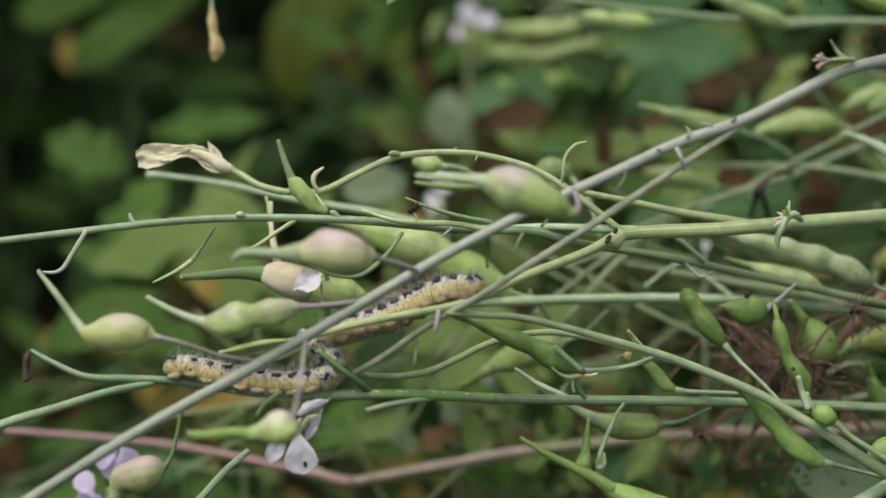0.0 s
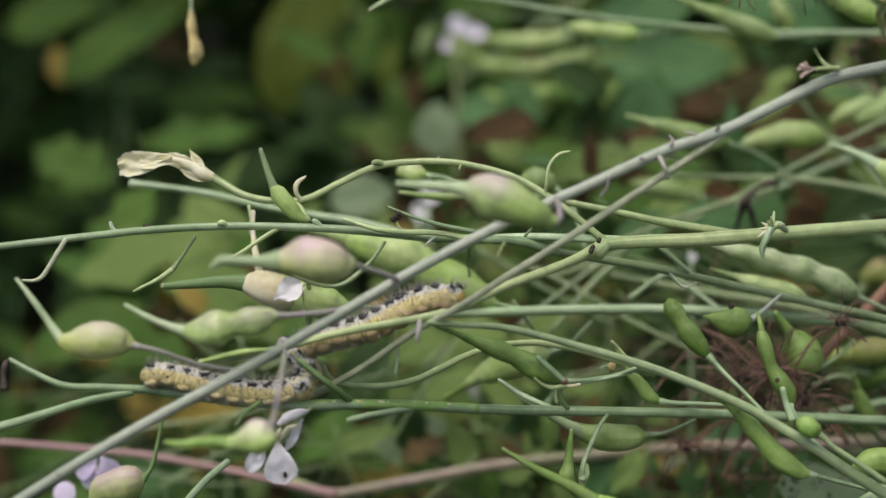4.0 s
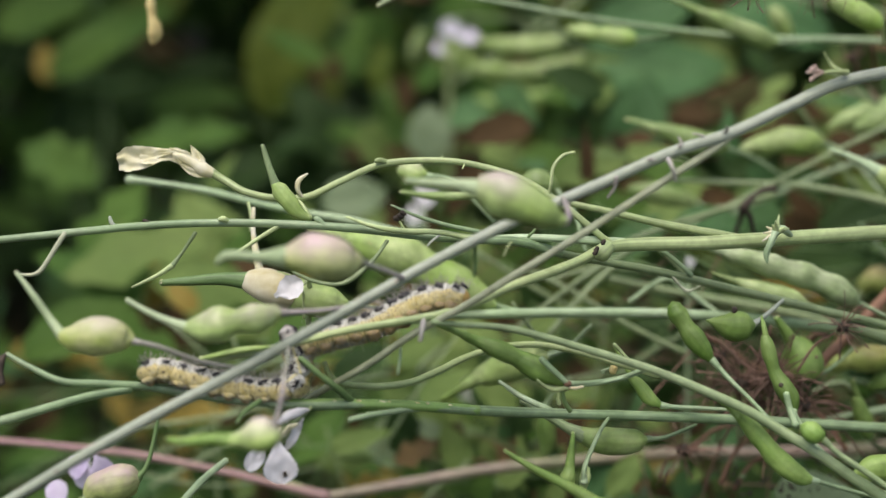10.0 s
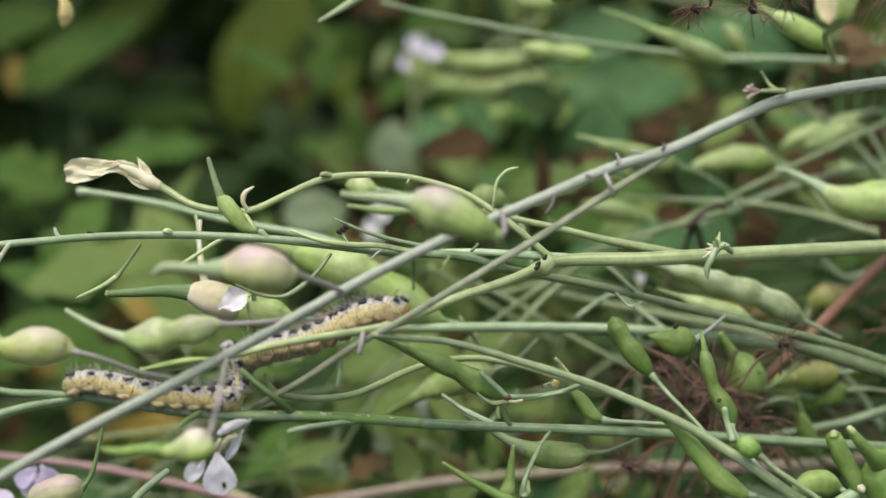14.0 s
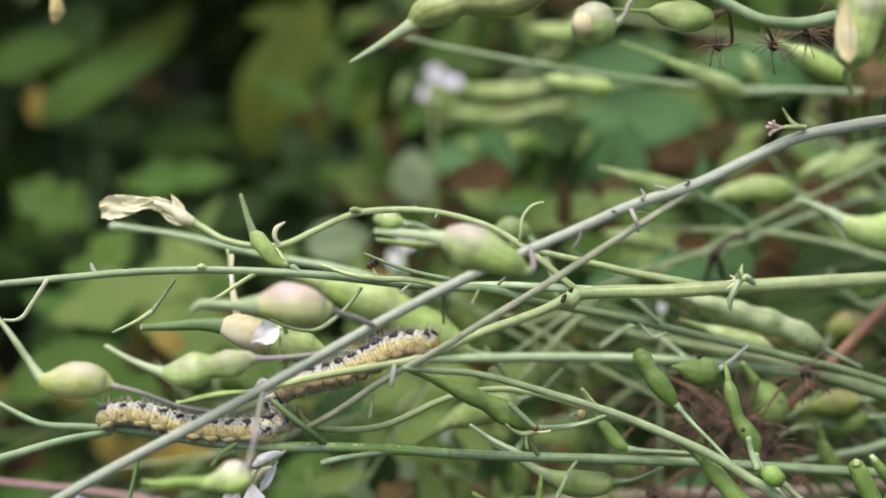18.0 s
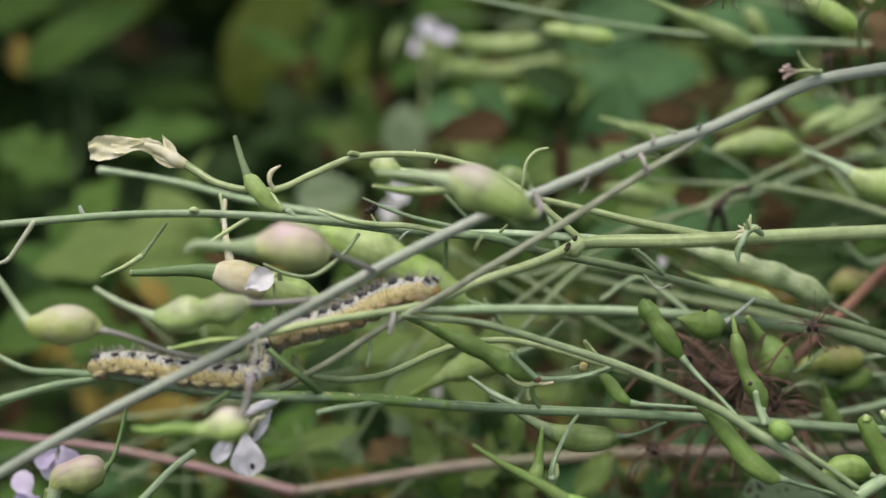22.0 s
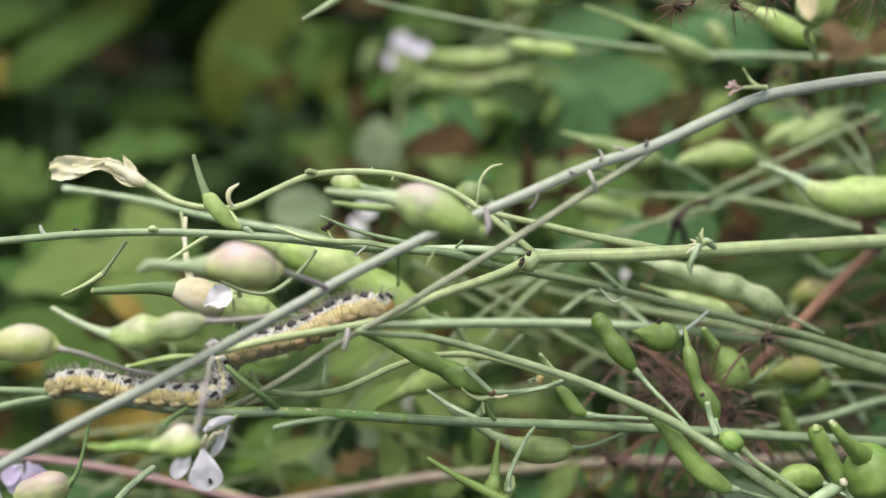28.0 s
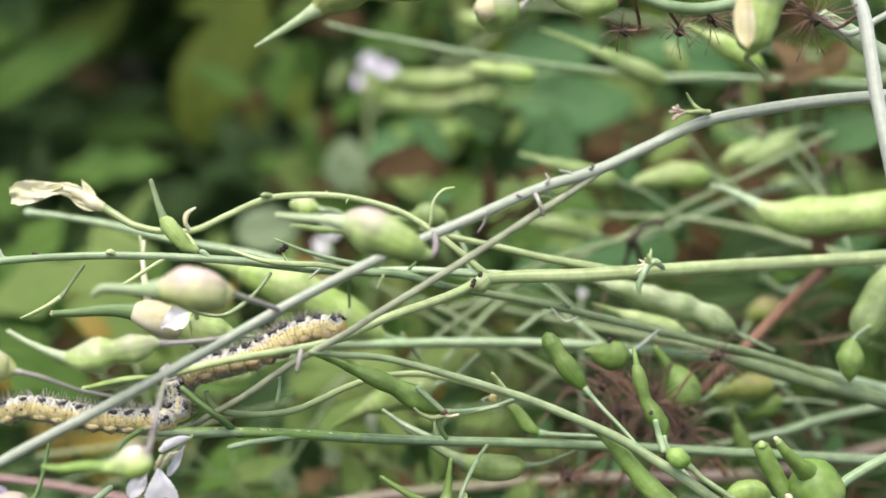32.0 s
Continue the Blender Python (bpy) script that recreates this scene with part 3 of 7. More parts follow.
for at, ang, ln, wd, tl, sd, shape in (((-0.0525, 0.0056, 0.3809), 190, 0.0094, 0.0042, 8, 1.0, flag), ((-0.0510, 0.0055, 0.3807), 186, 0.0070, 0.0030, 25, 2.0, flag), ((-0.0470, 0.0048, 0.3786), 121, 0.0046, 0.0018, 10, 3.0, lance), ((-0.0466, 0.0057, 0.3781), 158, 0.0074, 0.0026, 25, 4.0, flag), ((-0.0454, 0.0036, 0.3781), 166, 0.0058, 0.0028, -10, 5.0, oval)):
    part("petal", sheet(bmesh.new(), ln, wd, facing(at, ang, tl), shape, 14, 5, 0.3, 0.10, 0.14, 0.03, sd), PETAL_CREAM, wf)
# node with dark remnants
nd = part("node", tube(bmesh.new(), [(0.0210, -0.0066, 0.3686), (0.0196, -0.0079, 0.3677), (0.0187, -0.0081, 0.3671)], [1.1, 1.5, 0.6], 10, 5, 0.25), STEM_PALE, pale)
for p in ((0.0195, -0.0093, 0.3699), (0.0184, -0.0096, 0.3688), (0.0182, -0.0098, 0.3683)):
    part("dark_remnant", tube(bmesh.new(), [p, tuple(Vector(p) + Vector((0.0004, 0, 0.0006)))], (0.45, 0.3), 7, 3, 0.3), DARK, nd)
cx = part("calyx", tube(bmesh.new(), [(0.0519, -0.0006, 0.3687), (0.0502, -0.0022, 0.3701), (0.0487, -0.0033, 0.3700), (0.0478, -0.0047, 0.3688), (0.0471, -0.0053, 0.3670), (0.0472, -0.0058, 0.3655)], [0.5, 0.7, 0.8, 0.6, 0.5, 0.2], 10, 6, 0.5), STEM_GREEN, pale, "ragged calyx hanging from the stalk")
for q in ((0.0493, -0.0024, 0.3727), (0.0472, -0.0030, 0.3709), (0.0510, -0.0031, 0.3707), (0.0480, -0.0038, 0.3715), (0.0466, -0.0040, 0.3701), (0.0502, -0.0040, 0.3712), (0.0463, -0.0050, 0.3690), (0.0484, -0.0045, 0.3724)):
    part("sepal", tube(bmesh.new(), [(0.0489, -0.0033, 0.3700), q], (0.6, 0.12), 6, 4, 0.3), PETAL_CREAM if q[0] < 0.048 else STEM_PALE, cx)
twig(pale, [(-0.0091, -0.0297, 0.3644), (-0.0093, -0.0311, 0.3633), (-0.0096, -0.0316, 0.3617)], [0.4, 0.45, 0.35], STALK_LILAC, "stub")
twig(pale, [(-0.0127, -0.0272, 0.3589), (-0.0128, -0.0277, 0.3573), (-0.0131, -0.0285, 0.3550)], (0.22, 0.3), STEM_GREEN, "stub")
part("pod_leaflet", tube(bmesh.new(), [(-0.0437, -0.0303, 0.3579), (-0.0407, -0.0301, 0.3586), (-0.0364, -0.0299, 0.3595), (-0.0327, -0.0289, 0.3595)], [0.2, 0.75, 0.85, 0.5], 10, 6, 0.12, 0.6), POD, pale)

# the long straight stalk behind
back = thing("radish_stalk", (0.40, 0.20, 0.0), "long thin grey-green radish stalk with bare twigs", "plant stalk", "radish stalks")
stem(back, "branch", [(-0.0836, -0.0083, 0.3693), (-0.0670, -0.0080, 0.3710), (-0.0541, -0.0077, 0.3722), (-0.0412, -0.0077, 0.3727), (-0.0283, -0.0079, 0.3724), (-0.0189, -0.0073, 0.3715), (-0.0081, -0.0068, 0.3701), (0.0012, -0.0051, 0.3691), (0.0068, -0.0034, 0.3681), (0.0136, -0.0012, 0.3654)], [0.6, 0.66, 0.66, 0.68, 0.7, 0.72, 0.74, 0.76, 0.78, 0.8], STEM_GREEN, "pale bare upper end of the stalk")
stem(back, "stem", rooted([(0.0068, -0.0034, 0.3681), (0.0136, -0.0012, 0.3654), (0.0224, 0.0011, 0.3630), (0.0308, 0.0024, 0.3610), (0.0464, 0.0040, 0.3567), (0.0618, 0.0056, 0.3524), (0.0726, 0.0076, 0.3491), (0.0853, 0.0091, 0.3444)],
     (0.1064, 0.0102, 0.3358), (0.40, 0.20, 0.0)), [0.74, 0.7, 0.7, 0.72, 0.74, 0.76, 0.8, 0.86, 1.2, 2.0, 2.4, 2.8], STEM_MID)
for line, rr, mt in (
        ([(-0.0467, -0.0080, 0.3711), (-0.0487, -0.0089, 0.3682), (-0.0500, -0.0098, 0.3666), (-0.0503, -0.0107, 0.3663)], [0.34, 0.28, 0.4, 0.5], STEM_MID),
        ([(-0.0503, -0.0107, 0.3663), (-0.0527, -0.0116, 0.3649), (-0.0566, -0.0125, 0.3632)], [0.5, 0.36, 0.2], STEM_PALE),
        ([(-0.0327, -0.0079, 0.3725), (-0.0364, -0.0095, 0.3705), (-0.0388, -0.0110, 0.3692), (-0.0408, -0.0112, 0.3684)], [0.45, 0.36, 0.34, 0.14], STEM_PALE),
        ([(-0.0154, -0.0088, 0.3701), (-0.0174, -0.0126, 0.3682), (-0.0204, -0.0153, 0.3661), (-0.0230, -0.0166, 0.3653), (-0.0266, -0.0164, 0.3657), (-0.0302, -0.0159, 0.3671)], [0.3, 0.34, 0.46, 0.34, 0.34, 0.2], STEM_MID),
        ([(-0.0596, -0.0078, 0.3717), (-0.0604, -0.0075, 0.3726), (-0.0607, -0.0072, 0.3735)], [0.4, 0.35, 0.25], STEM_GREY),
        ([(-0.0538, -0.0077, 0.3721), (-0.0546, -0.0075, 0.3728), (-0.0552, -0.0075, 0.3729)], [0.35, 0.3, 0.35], DARK),
        ([(-0.0412, -0.0077, 0.3727), (-0.0420, -0.0085, 0.3736), (-0.0427, -0.0085, 0.3734)], [0.4, 0.5, 0.3], STEM_PALE),
        ([(-0.0257, -0.0080, 0.3723), (-0.0266, -0.0077, 0.3732), (-0.0272, -0.0076, 0.3735)], [0.5, 0.55, 0.4], STEM_GREEN),
        ([(-0.0006, -0.0089, 0.3704), (-0.0071, -0.0085, 0.3715), (-0.0126, -0.0084, 0.3716), (-0.0172, -0.0091, 0.3725), (-0.0220, -0.0085, 0.3740)], [0.5, 0.46, 0.5, 0.4, 0.2], STEM_PALE),
        ([(-0.0006, -0.0085, 0.3716), (-0.0061, -0.0091, 0.3730), (-0.0107, -0.0095, 0.3746), (-0.0147, -0.0099, 0.3765)], [0.4, 0.36, 0.3, 0.15], STEM_GREEN),
        ([(-0.0126, -0.0084, 0.3716), (-0.0131, -0.0080, 0.3726), (-0.0134, -0.0079, 0.3731)], [0.3, 0.2, 0.12], STEM_PALE),
        ([(-0.0066, -0.0085, 0.3712), (-0.0080, -0.0089, 0.3702), (-0.0089, -0.0092, 0.3693)], [0.2, 0.2, 0.12], STEM_GREY),
        ([(0.0077, -0.0050, 0.3696), (0.0089, -0.0046, 0.3708)], [0.3, 0.2], STEM_DEEP),
        ([(-0.0668, -0.0126, 0.3724), (-0.0689, -0.0138, 0.3692), (-0.0706, -0.0146, 0.3668), (-0.0721, -0.0149, 0.3661), (-0.0739, -0.0149, 0.3662)], [0.45, 0.42, 0.4, 0.3, 0.2], STEM_TAN),
        ([(0.0323, 0.0024, 0.3609), (0.0352, 0.0014, 0.3580), (0.0375, 0.0007, 0.3591)], [0.3, 0.25, 0.12], STEM_TAN),
        ([(0.0313, 0.0035, 0.3644), (0.0337, 0.0029, 0.3626), (0.0362, 0.0022, 0.3604)], [0.4, 0.4, 0.4], STEM_GREEN)):
    twig(back, line, rr, mt)
for p in ((-0.0135, -0.0104, 0.3749), (-0.0141, -0.0105, 0.3746), (-0.0130, -0.0103, 0.3754)):
    part("dark_bud", tube(bmesh.new(), [p, tuple(Vector(p) + Vector((0.0006, 0, -0.0004)))], (0.5, 0.35), 7, 3, 0.4), DARK, back)
pod(back, [(0.0463, -0.0023, 0.3532), (0.0450, -0.0024, 0.3531), (0.0429, -0.0024, 0.3530), (0.0408, -0.0022, 0.3534), (0.0383, -0.0020, 0.3539)], [1.0, 2.3, 2.5, 1.5, 0.2], stalk=[(0.0462, -0.0024, 0.3532), (0.0493, 0.0001, 0.3544), (0.0523, 0.0027, 0.3559)], material=POD_YOUNG, stalk_mat=STEM_GREY, label="small rounded green pod with a dark tip")
part("dark_bud", tube(bmesh.new(), [(0.0424, -0.0045, 0.3563), (0.0428, -0.0043, 0.3569)], (0.4, 0.5), 7, 3, 0.4), DARK, back)

# the lower stalk on which the searching caterpillar lies
low = thing("radish_stalk", (0.34, 0.18, 0.0), "green radish stalk lying flat, bitten pale along its top", "plant stalk", "radish stalks")
stem(low, "stem", rooted([(-0.0734, -0.0274, 0.3576), (-0.0698, -0.0280, 0.3557), (-0.0648, -0.0286, 0.3536), (-0.0585, -0.0286, 0.3532), (-0.0507, -0.0285, 0.3526), (-0.0413, -0.0293, 0.3514), (-0.0343, -0.0296, 0.3507), (-0.0275, -0.0289, 0.3499), (-0.0181, -0.0262, 0.3489), (-0.0094, -0.0227, 0.3470), (-0.0005, -0.0193, 0.3448), (0.0116, -0.0140, 0.3419), (0.0305, -0.0089, 0.3391), (0.0441, -0.0055, 0.3370), (0.0565, -0.0021, 0.3348)],
     (0.1071, 0.0094, 0.3267), (0.34, 0.18, 0.0)), [0.38, 0.45, 0.55, 0.6, 0.66, 0.72, 0.74, 0.76, 0.78, 0.8, 0.82, 0.85, 0.86, 0.86, 0.9, 1.2, 2.0, 2.4, 2.8], STEM_GREEN)
stem(low, "fresh_stretch", [(-0.0300, -0.0292, 0.3503), (-0.0181, -0.0262, 0.3489), (-0.0094, -0.0227, 0.3470), (-0.0005, -0.0193, 0.3448)], [0.77, 0.82, 0.84, 0.83], STEM_FRESH, "fresh green stretch gnawed by caterpillars")
for x, k in ((-0.0232, 0.5), (-0.0196, 0.75), (-0.0162, 1.3), (-0.0150, 0.6), (-0.0106, 1.0), (-0.0088, 0.6), (-0.0052, 0.8)):
    c = along([(-0.0300, -0.0292, 0.3503), (-0.0181, -0.0262, 0.3489), (-0.0094, -0.0227, 0.3470), (-0.0005, -0.0193, 0.3448)], (x + 0.0300) / 0.0296)[0] + Vector((0, -0.0004, 0.00068))
    part("gnawed_fleck", tube(bmesh.new(), [tuple(c - Vector((0.0005 * k, 0, -0.00005))), tuple(c), tuple(c + Vector((0.0006 * k, 0.0001, -0.00006)))], [0.08, 0.2, 0.08], 6, 3, 0.3), HUSK, low)
stem(low, "side_branch", [(-0.0977, -0.0327, 0.3387), (-0.0803, -0.0317, 0.3461), (-0.0696, -0.0313, 0.3494), (-0.0609, -0.0302, 0.3517), (-0.0542, -0.0287, 0.3524)], [0.72, 0.72, 0.7, 0.66, 0.55], STEM_GREEN)
twig(low, [(-0.0734, -0.0274, 0.3576), (-0.0738, -0.0286, 0.3572), (-0.0740, -0.0293, 0.3554), (-0.0739, -0.0299, 0.3537)], [0.2, 0.5, 0.45, 0.75], DARK, "dry_remnant", "shrivelled dark flower remnant")
twig(low, [(-0.0281, -0.0285, 0.3576), (-0.0255, -0.0292, 0.3555), (-0.0226, -0.0290, 0.3529), (-0.0194, -0.0254, 0.3480)], [0.5, 0.5, 0.55, 0.6], STEM_DEEP)
twig(low, [(-0.0247, -0.0250, 0.3554), (-0.0239, -0.0247, 0.3531), (-0.0218, -0.0242, 0.3515), (-0.0167, -0.0216, 0.3499), (-0.0114, -0.0187, 0.3494), (-0.0070, -0.0154, 0.3500), (-0.0025, -0.0111, 0.3506), (0.0031, -0.0087, 0.3515), (0.0098, -0.0068, 0.3512), (0.0165, -0.0072, 0.3501), (0.0240, -0.0089, 0.3484), (0.0296, -0.0104, 0.3472)], [0.4, 0.5, 0.55, 0.58, 0.58, 0.58, 0.58, 0.56, 0.56, 0.55, 0.55, 0.5], STEM_PALE, "side_branch", "thin yellow-green branch curving under the caterpillars")
twig(low, [(-0.0205, -0.0324, 0.3490), (-0.0185, -0.0313, 0.3491), (-0.0157, -0.0285, 0.3484), (-0.0112, -0.0237, 0.3469), (-0.0059, -0.0210, 0.3459)], [0.42, 0.48, 0.48, 0.45, 0.4], STEM_GREEN, "stub")
twig(low, [(0.0032, -0.0068, 0.3445), (0.0070, -0.0076, 0.3420), (0.0117, -0.0102, 0.3407)], [0.3, 0.5, 0.6], STEM_GREEN)
pod(low, [(0.0282, -0.0088, 0.3348), (0.0267, -0.0089, 0.3346), (0.0233, -0.0089, 0.3344), (0.0198, -0.0087, 0.3347), (0.0169, -0.0084, 0.3357)], [0.7, 1.9, 2.3, 2.1, 1.2], [(0.0177, -0.0085, 0.3353), (0.0146, -0.0080, 0.3367), (0.0111, -0.0073, 0.3385), (0.0069, -0.0065, 0.3408)], [1.4, 0.85, 0.55, 0.3],
    [(0.0279, -0.0088, 0.3348), (0.0317, -0.0078, 0.3348), (0.0372, -0.0054, 0.3360)], POD, label="plump green pod hanging under the stalk", stalk_mat=STEM_GREEN, beak_mat=STEM_MID)
twig(low, [(-0.0340, -0.0314, 0.3517), (-0.0359, -0.0356, 0.3517), (-0.0368, -0.0379, 0.3510)], [0.4, 0.4, 0.3], STEM_DEEP)

# the stalk that slants down with many pods
slant = thing("radish_stalk", (0.30, 0.10, 0.0), "green radish stalk slanting down with slim pods", "plant stalk", "radish stalks")
stem(slant, "stem", rooted([(-0.0079, -0.0298, 0.3641), (-0.0030, -0.0281, 0.3630), (0.0031, -0.0264, 0.3619), (0.0092, -0.0250, 0.3599), (0.0154, -0.0247, 0.3579), (0.0217, -0.0244, 0.3558), (0.0285, -0.0242, 0.3533), (0.0374, -0.0254, 0.3498), (0.0423, -0.0262, 0.3476), (0.0476, -0.0272, 0.3446), (0.0527, -0.0292, 0.3419), (0.0590, -0.0306, 0.3378)],
     (0.0740, -0.0336, 0.3290), (0.30, 0.10, 0.0)), [0.4, 0.5, 0.54, 0.58, 0.62, 0.66, 0.7, 0.74, 0.78, 0.82, 0.86, 0.9, 1.3, 2.2, 2.5, 2.8], STEM_MID, sides=12)
pod(slant, [(0.0134, -0.0218, 0.3505), (0.0112, -0.0214, 0.3515), (0.0085, -0.0210, 0.3529), (0.0058, -0.0205, 0.3542), (0.0027, -0.0209, 0.3560), (-0.0009, -0.0205, 0.3573), (-0.0031, -0.0211, 0.3587)], [0.45, 1.35, 1.95, 1.45, 1.6, 0.95, 0.6], [(-0.0027, -0.0211, 0.3585), (-0.0049, -0.0218, 0.3597), (-0.0075, -0.0242, 0.3617)], [0.65, 0.5, 0.35],
    [(0.0132, -0.0218, 0.3506), (0.0176, -0.0208, 0.3504), (0.0222, -0.0197, 0.3508), (0.0259, -0.0203, 0.3524), (0.0290, -0.0232, 0.3531)], POD_YOUNG, label="slim green pod with a frayed base", stalk_mat=STEM_GREEN)
twig(slant, [(0.0134, -0.0218, 0.3504), (0.0176, -0.0209, 0.3502), (0.0231, -0.0197, 0.3509), (0.0260, -0.0194, 0.3519)], (0.35, 0.3), STEM_GREEN)
twig(slant, [(0.0134, -0.0235, 0.3514), (0.0115, -0.0235, 0.3532), (0.0091, -0.0235, 0.3556)], (0.42, 0.5), STEM_GREEN, "dry_sepal")
twig(slant, [(0.0134, -0.0235, 0.3507), (0.0116, -0.0235, 0.3503), (0.0100, -0.0235, 0.3508), (0.0086, -0.0235, 0.3520)], (0.5, 0.2), STEM_PALE, "dry_sepal")
twig(slant, [(0.0136, -0.0235, 0.3507), (0.0147, -0.0235, 0.3506), (0.0159, -0.0235, 0.3509)], (0.28, 0.2), HUSK, "dry_sepal")
twig(slant, [(0.0125, -0.0235, 0.3504), (0.0130, -0.0235, 0.3483), (0.0140, -0.0235, 0.3466)], (0.35, 0.42), STEM_DEEP, "dry_sepal")
twig(slant, [(0.0120, -0.0235, 0.3499), (0.0120, -0.0235, 0.3488), (0.0122, -0.0235, 0.3478)], (0.2, 0.32), STEM_PALE, "dry_sepal")
twig(slant, [(0.0130, -0.0235, 0.3514), (0.0138, -0.0235, 0.3513)], (0.58, 0.52), STEM_RUST, "collar", "brown ring at the pod's base")
twig(slant, [(0.0209, -0.0065, 0.3460), (0.0206, -0.0064, 0.3463), (0.0225, -0.0062, 0.3469)], (0.25, 0.2), STEM_GREEN)
part("bud", tube(bmesh.new(), [(0.0223, -0.0065, 0.3461), (0.0226, -0.0062, 0.3470)], (0.65, 0.65), 10, 5, 0.2), PETAL_GOLD, slant, "tiny yellow bud")
twig(slant, [(0.0219, -0.0106, 0.3529), (0.0233, -0.0111, 0.3515), (0.0243, -0.0153, 0.3515)], (0.35, 0.25), STEM_PALE)
pod(slant, [(0.0371, -0.0171, 0.3527), (0.0360, -0.0167, 0.3539), (0.0342, -0.0160, 0.3562), (0.0326, -0.0153, 0.3582), (0.0314, -0.0147, 0.3600), (0.0308, -0.0143, 0.3612)], [0.5, 1.2, 1.75, 1.4, 1.55, 1.15], stalk=[(0.0370, -0.0171, 0.3529), (0.0396, -0.0190, 0.3504), (0.0423, -0.0227, 0.3486), (0.0446, -0.0264, 0.3470)], material=POD_YOUNG, stalk_mat=STEM_GREEN, label="blunt green pod with the tip bitten off")
pod(slant, [(0.0525, -0.0268, 0.3364), (0.0504, -0.0266, 0.3369), (0.0477, -0.0260, 0.3387), (0.0450, -0.0250, 0.3416), (0.0423, -0.0240, 0.3445), (0.0399, -0.0242, 0.3471)], [0.4, 1.4, 1.75, 1.55, 1.3, 0.7], stalk=[(0.0521, -0.0267, 0.3365), (0.0563, -0.0272, 0.3354), (0.0623, -0.0286, 0.3343)], material=POD_YOUNG, stalk_mat=STEM_GREEN, label="long dull-green pod tucked under the stalk", beak=[(0.0406, -0.0245, 0.3463), (0.0390, -0.0240, 0.3477), (0.0371, -0.0246, 0.3492)], thin=[0.8, 0.6, 0.4])
pod(slant, [(0.0507, -0.0179, 0.3443), (0.0500, -0.0172, 0.3464), (0.0488, -0.0166, 0.3483), (0.0474, -0.0158, 0.3506), (0.0466, -0.0150, 0.3532), (0.0459, -0.0141, 0.3559)], [0.7, 1.45, 1.6, 1.0, 1.3, 0.6], [(0.0461, -0.0143, 0.3553), (0.0457, -0.0136, 0.3574), (0.0455, -0.0122, 0.3586)], [0.6, 0.4, 0.2], [(0.0504, -0.0177, 0.3449), (0.0507, -0.0201, 0.3440), (0.0518, -0.0247, 0.3427), (0.0538, -0.0283, 0.3415)], POD_YOUNG, label="slim hanging pod with a nibbled hole", stalk_mat=STEM_GREEN)
part("nibbled_hole", tube(bmesh.new(), [(0.0479, -0.0194, 0.3493), (0.0479, -0.0193, 0.3497)], (0.42, 0.36), 8, 3, 0.3), DARK, slant)
twig(slant, [(0.0485, -0.0207, 0.3487), (0.0491, -0.0214, 0.3463), (0.0496, -0.0241, 0.3446)], [0.5, 0.55, 0.6], STEM_GREEN, "stub")
pod(slant, [(0.0525, -0.0303, 0.3451), (0.0518, -0.0301, 0.3456), (0.0506, -0.0299, 0.3463), (0.0495, -0.0296, 0.3470)], [0.6, 1.45, 1.6, 0.9], stalk=[(0.0525, -0.0303, 0.3451), (0.0550, -0.0310, 0.3430), (0.0585, -0.0318, 0.3408), (0.0629, -0.0327, 0.3379)], material=POD_YOUNG, stalk_mat=STEM_MID, label="little round yellow-green bud-like pod", stalk_r=(0.45, 0.5))
pod(slant, [(0.0305, -0.0083, 0.3409), (0.0286, -0.0079, 0.3420), (0.0269, -0.0072, 0.3440), (0.0252, -0.0067, 0.3456)], [0.5, 1.2, 1.1, 0.5], [(0.0256, -0.0068, 0.3453), (0.0240, -0.0059, 0.3479), (0.0225, -0.0051, 0.3505)], [0.5, 0.35, 0.2], [(0.0305, -0.0083, 0.3409), (0.0334, -0.0084, 0.3406), (0.0386, -0.0085, 0.3404), (0.0428, -0.0123, 0.3418)], POD_YOUNG, label="thin curved young pod", stalk_mat=STEM_GREEN)
pod(slant, [(0.0322, -0.0374, 0.3274), (0.0290, -0.0367, 0.3296), (0.0249, -0.0359, 0.3321), (0.0207, -0.0352, 0.3345), (0.0166, -0.0345, 0.3365)], [1.4, 2.9, 3.1, 2.0, 1.1], [(0.0177, -0.0347, 0.3360), (0.0134, -0.0339, 0.3386), (0.0082, -0.0331, 0.3411), (0.0033, -0.0323, 0.3440)], [1.25, 0.85, 0.6, 0.3], [(0.0321, -0.0374, 0.3274), (0.0412, -0.0365, 0.3233), (0.0539, -0.0339, 0.3236), (0.0744, -0.0307, 0.3249)], POD_YOUNG, label="fat green pod with a long pointed beak", stalk_mat=STEM_GREEN)
pod(slant, [(0.0142, -0.0233, 0.3329), (0.0140, -0.0227, 0.3346), (0.0142, -0.0222, 0.3363)], [0.8, 1.3, 0.8], [(0.0142, -0.0224, 0.3356), (0.0145, -0.0213, 0.3390), (0.0148, -0.0205, 0.3416)], [0.9, 0.55, 0.3], [(0.0165, -0.0230, 0.3338), (0.0167, -0.0222, 0.3364), (0.0195, -0.0160, 0.3395), (0.0213, -0.0125, 0.3404)], POD_YOUNG, label="upright young pod with a white tip", stalk_mat=STEM_GREEN)
pod(slant, [(0.0165, -0.0224, 0.3324), (0.0168, -0.0219, 0.3342), (0.0170, -0.0213, 0.3357)], [0.6, 0.9, 0.6], material=POD)
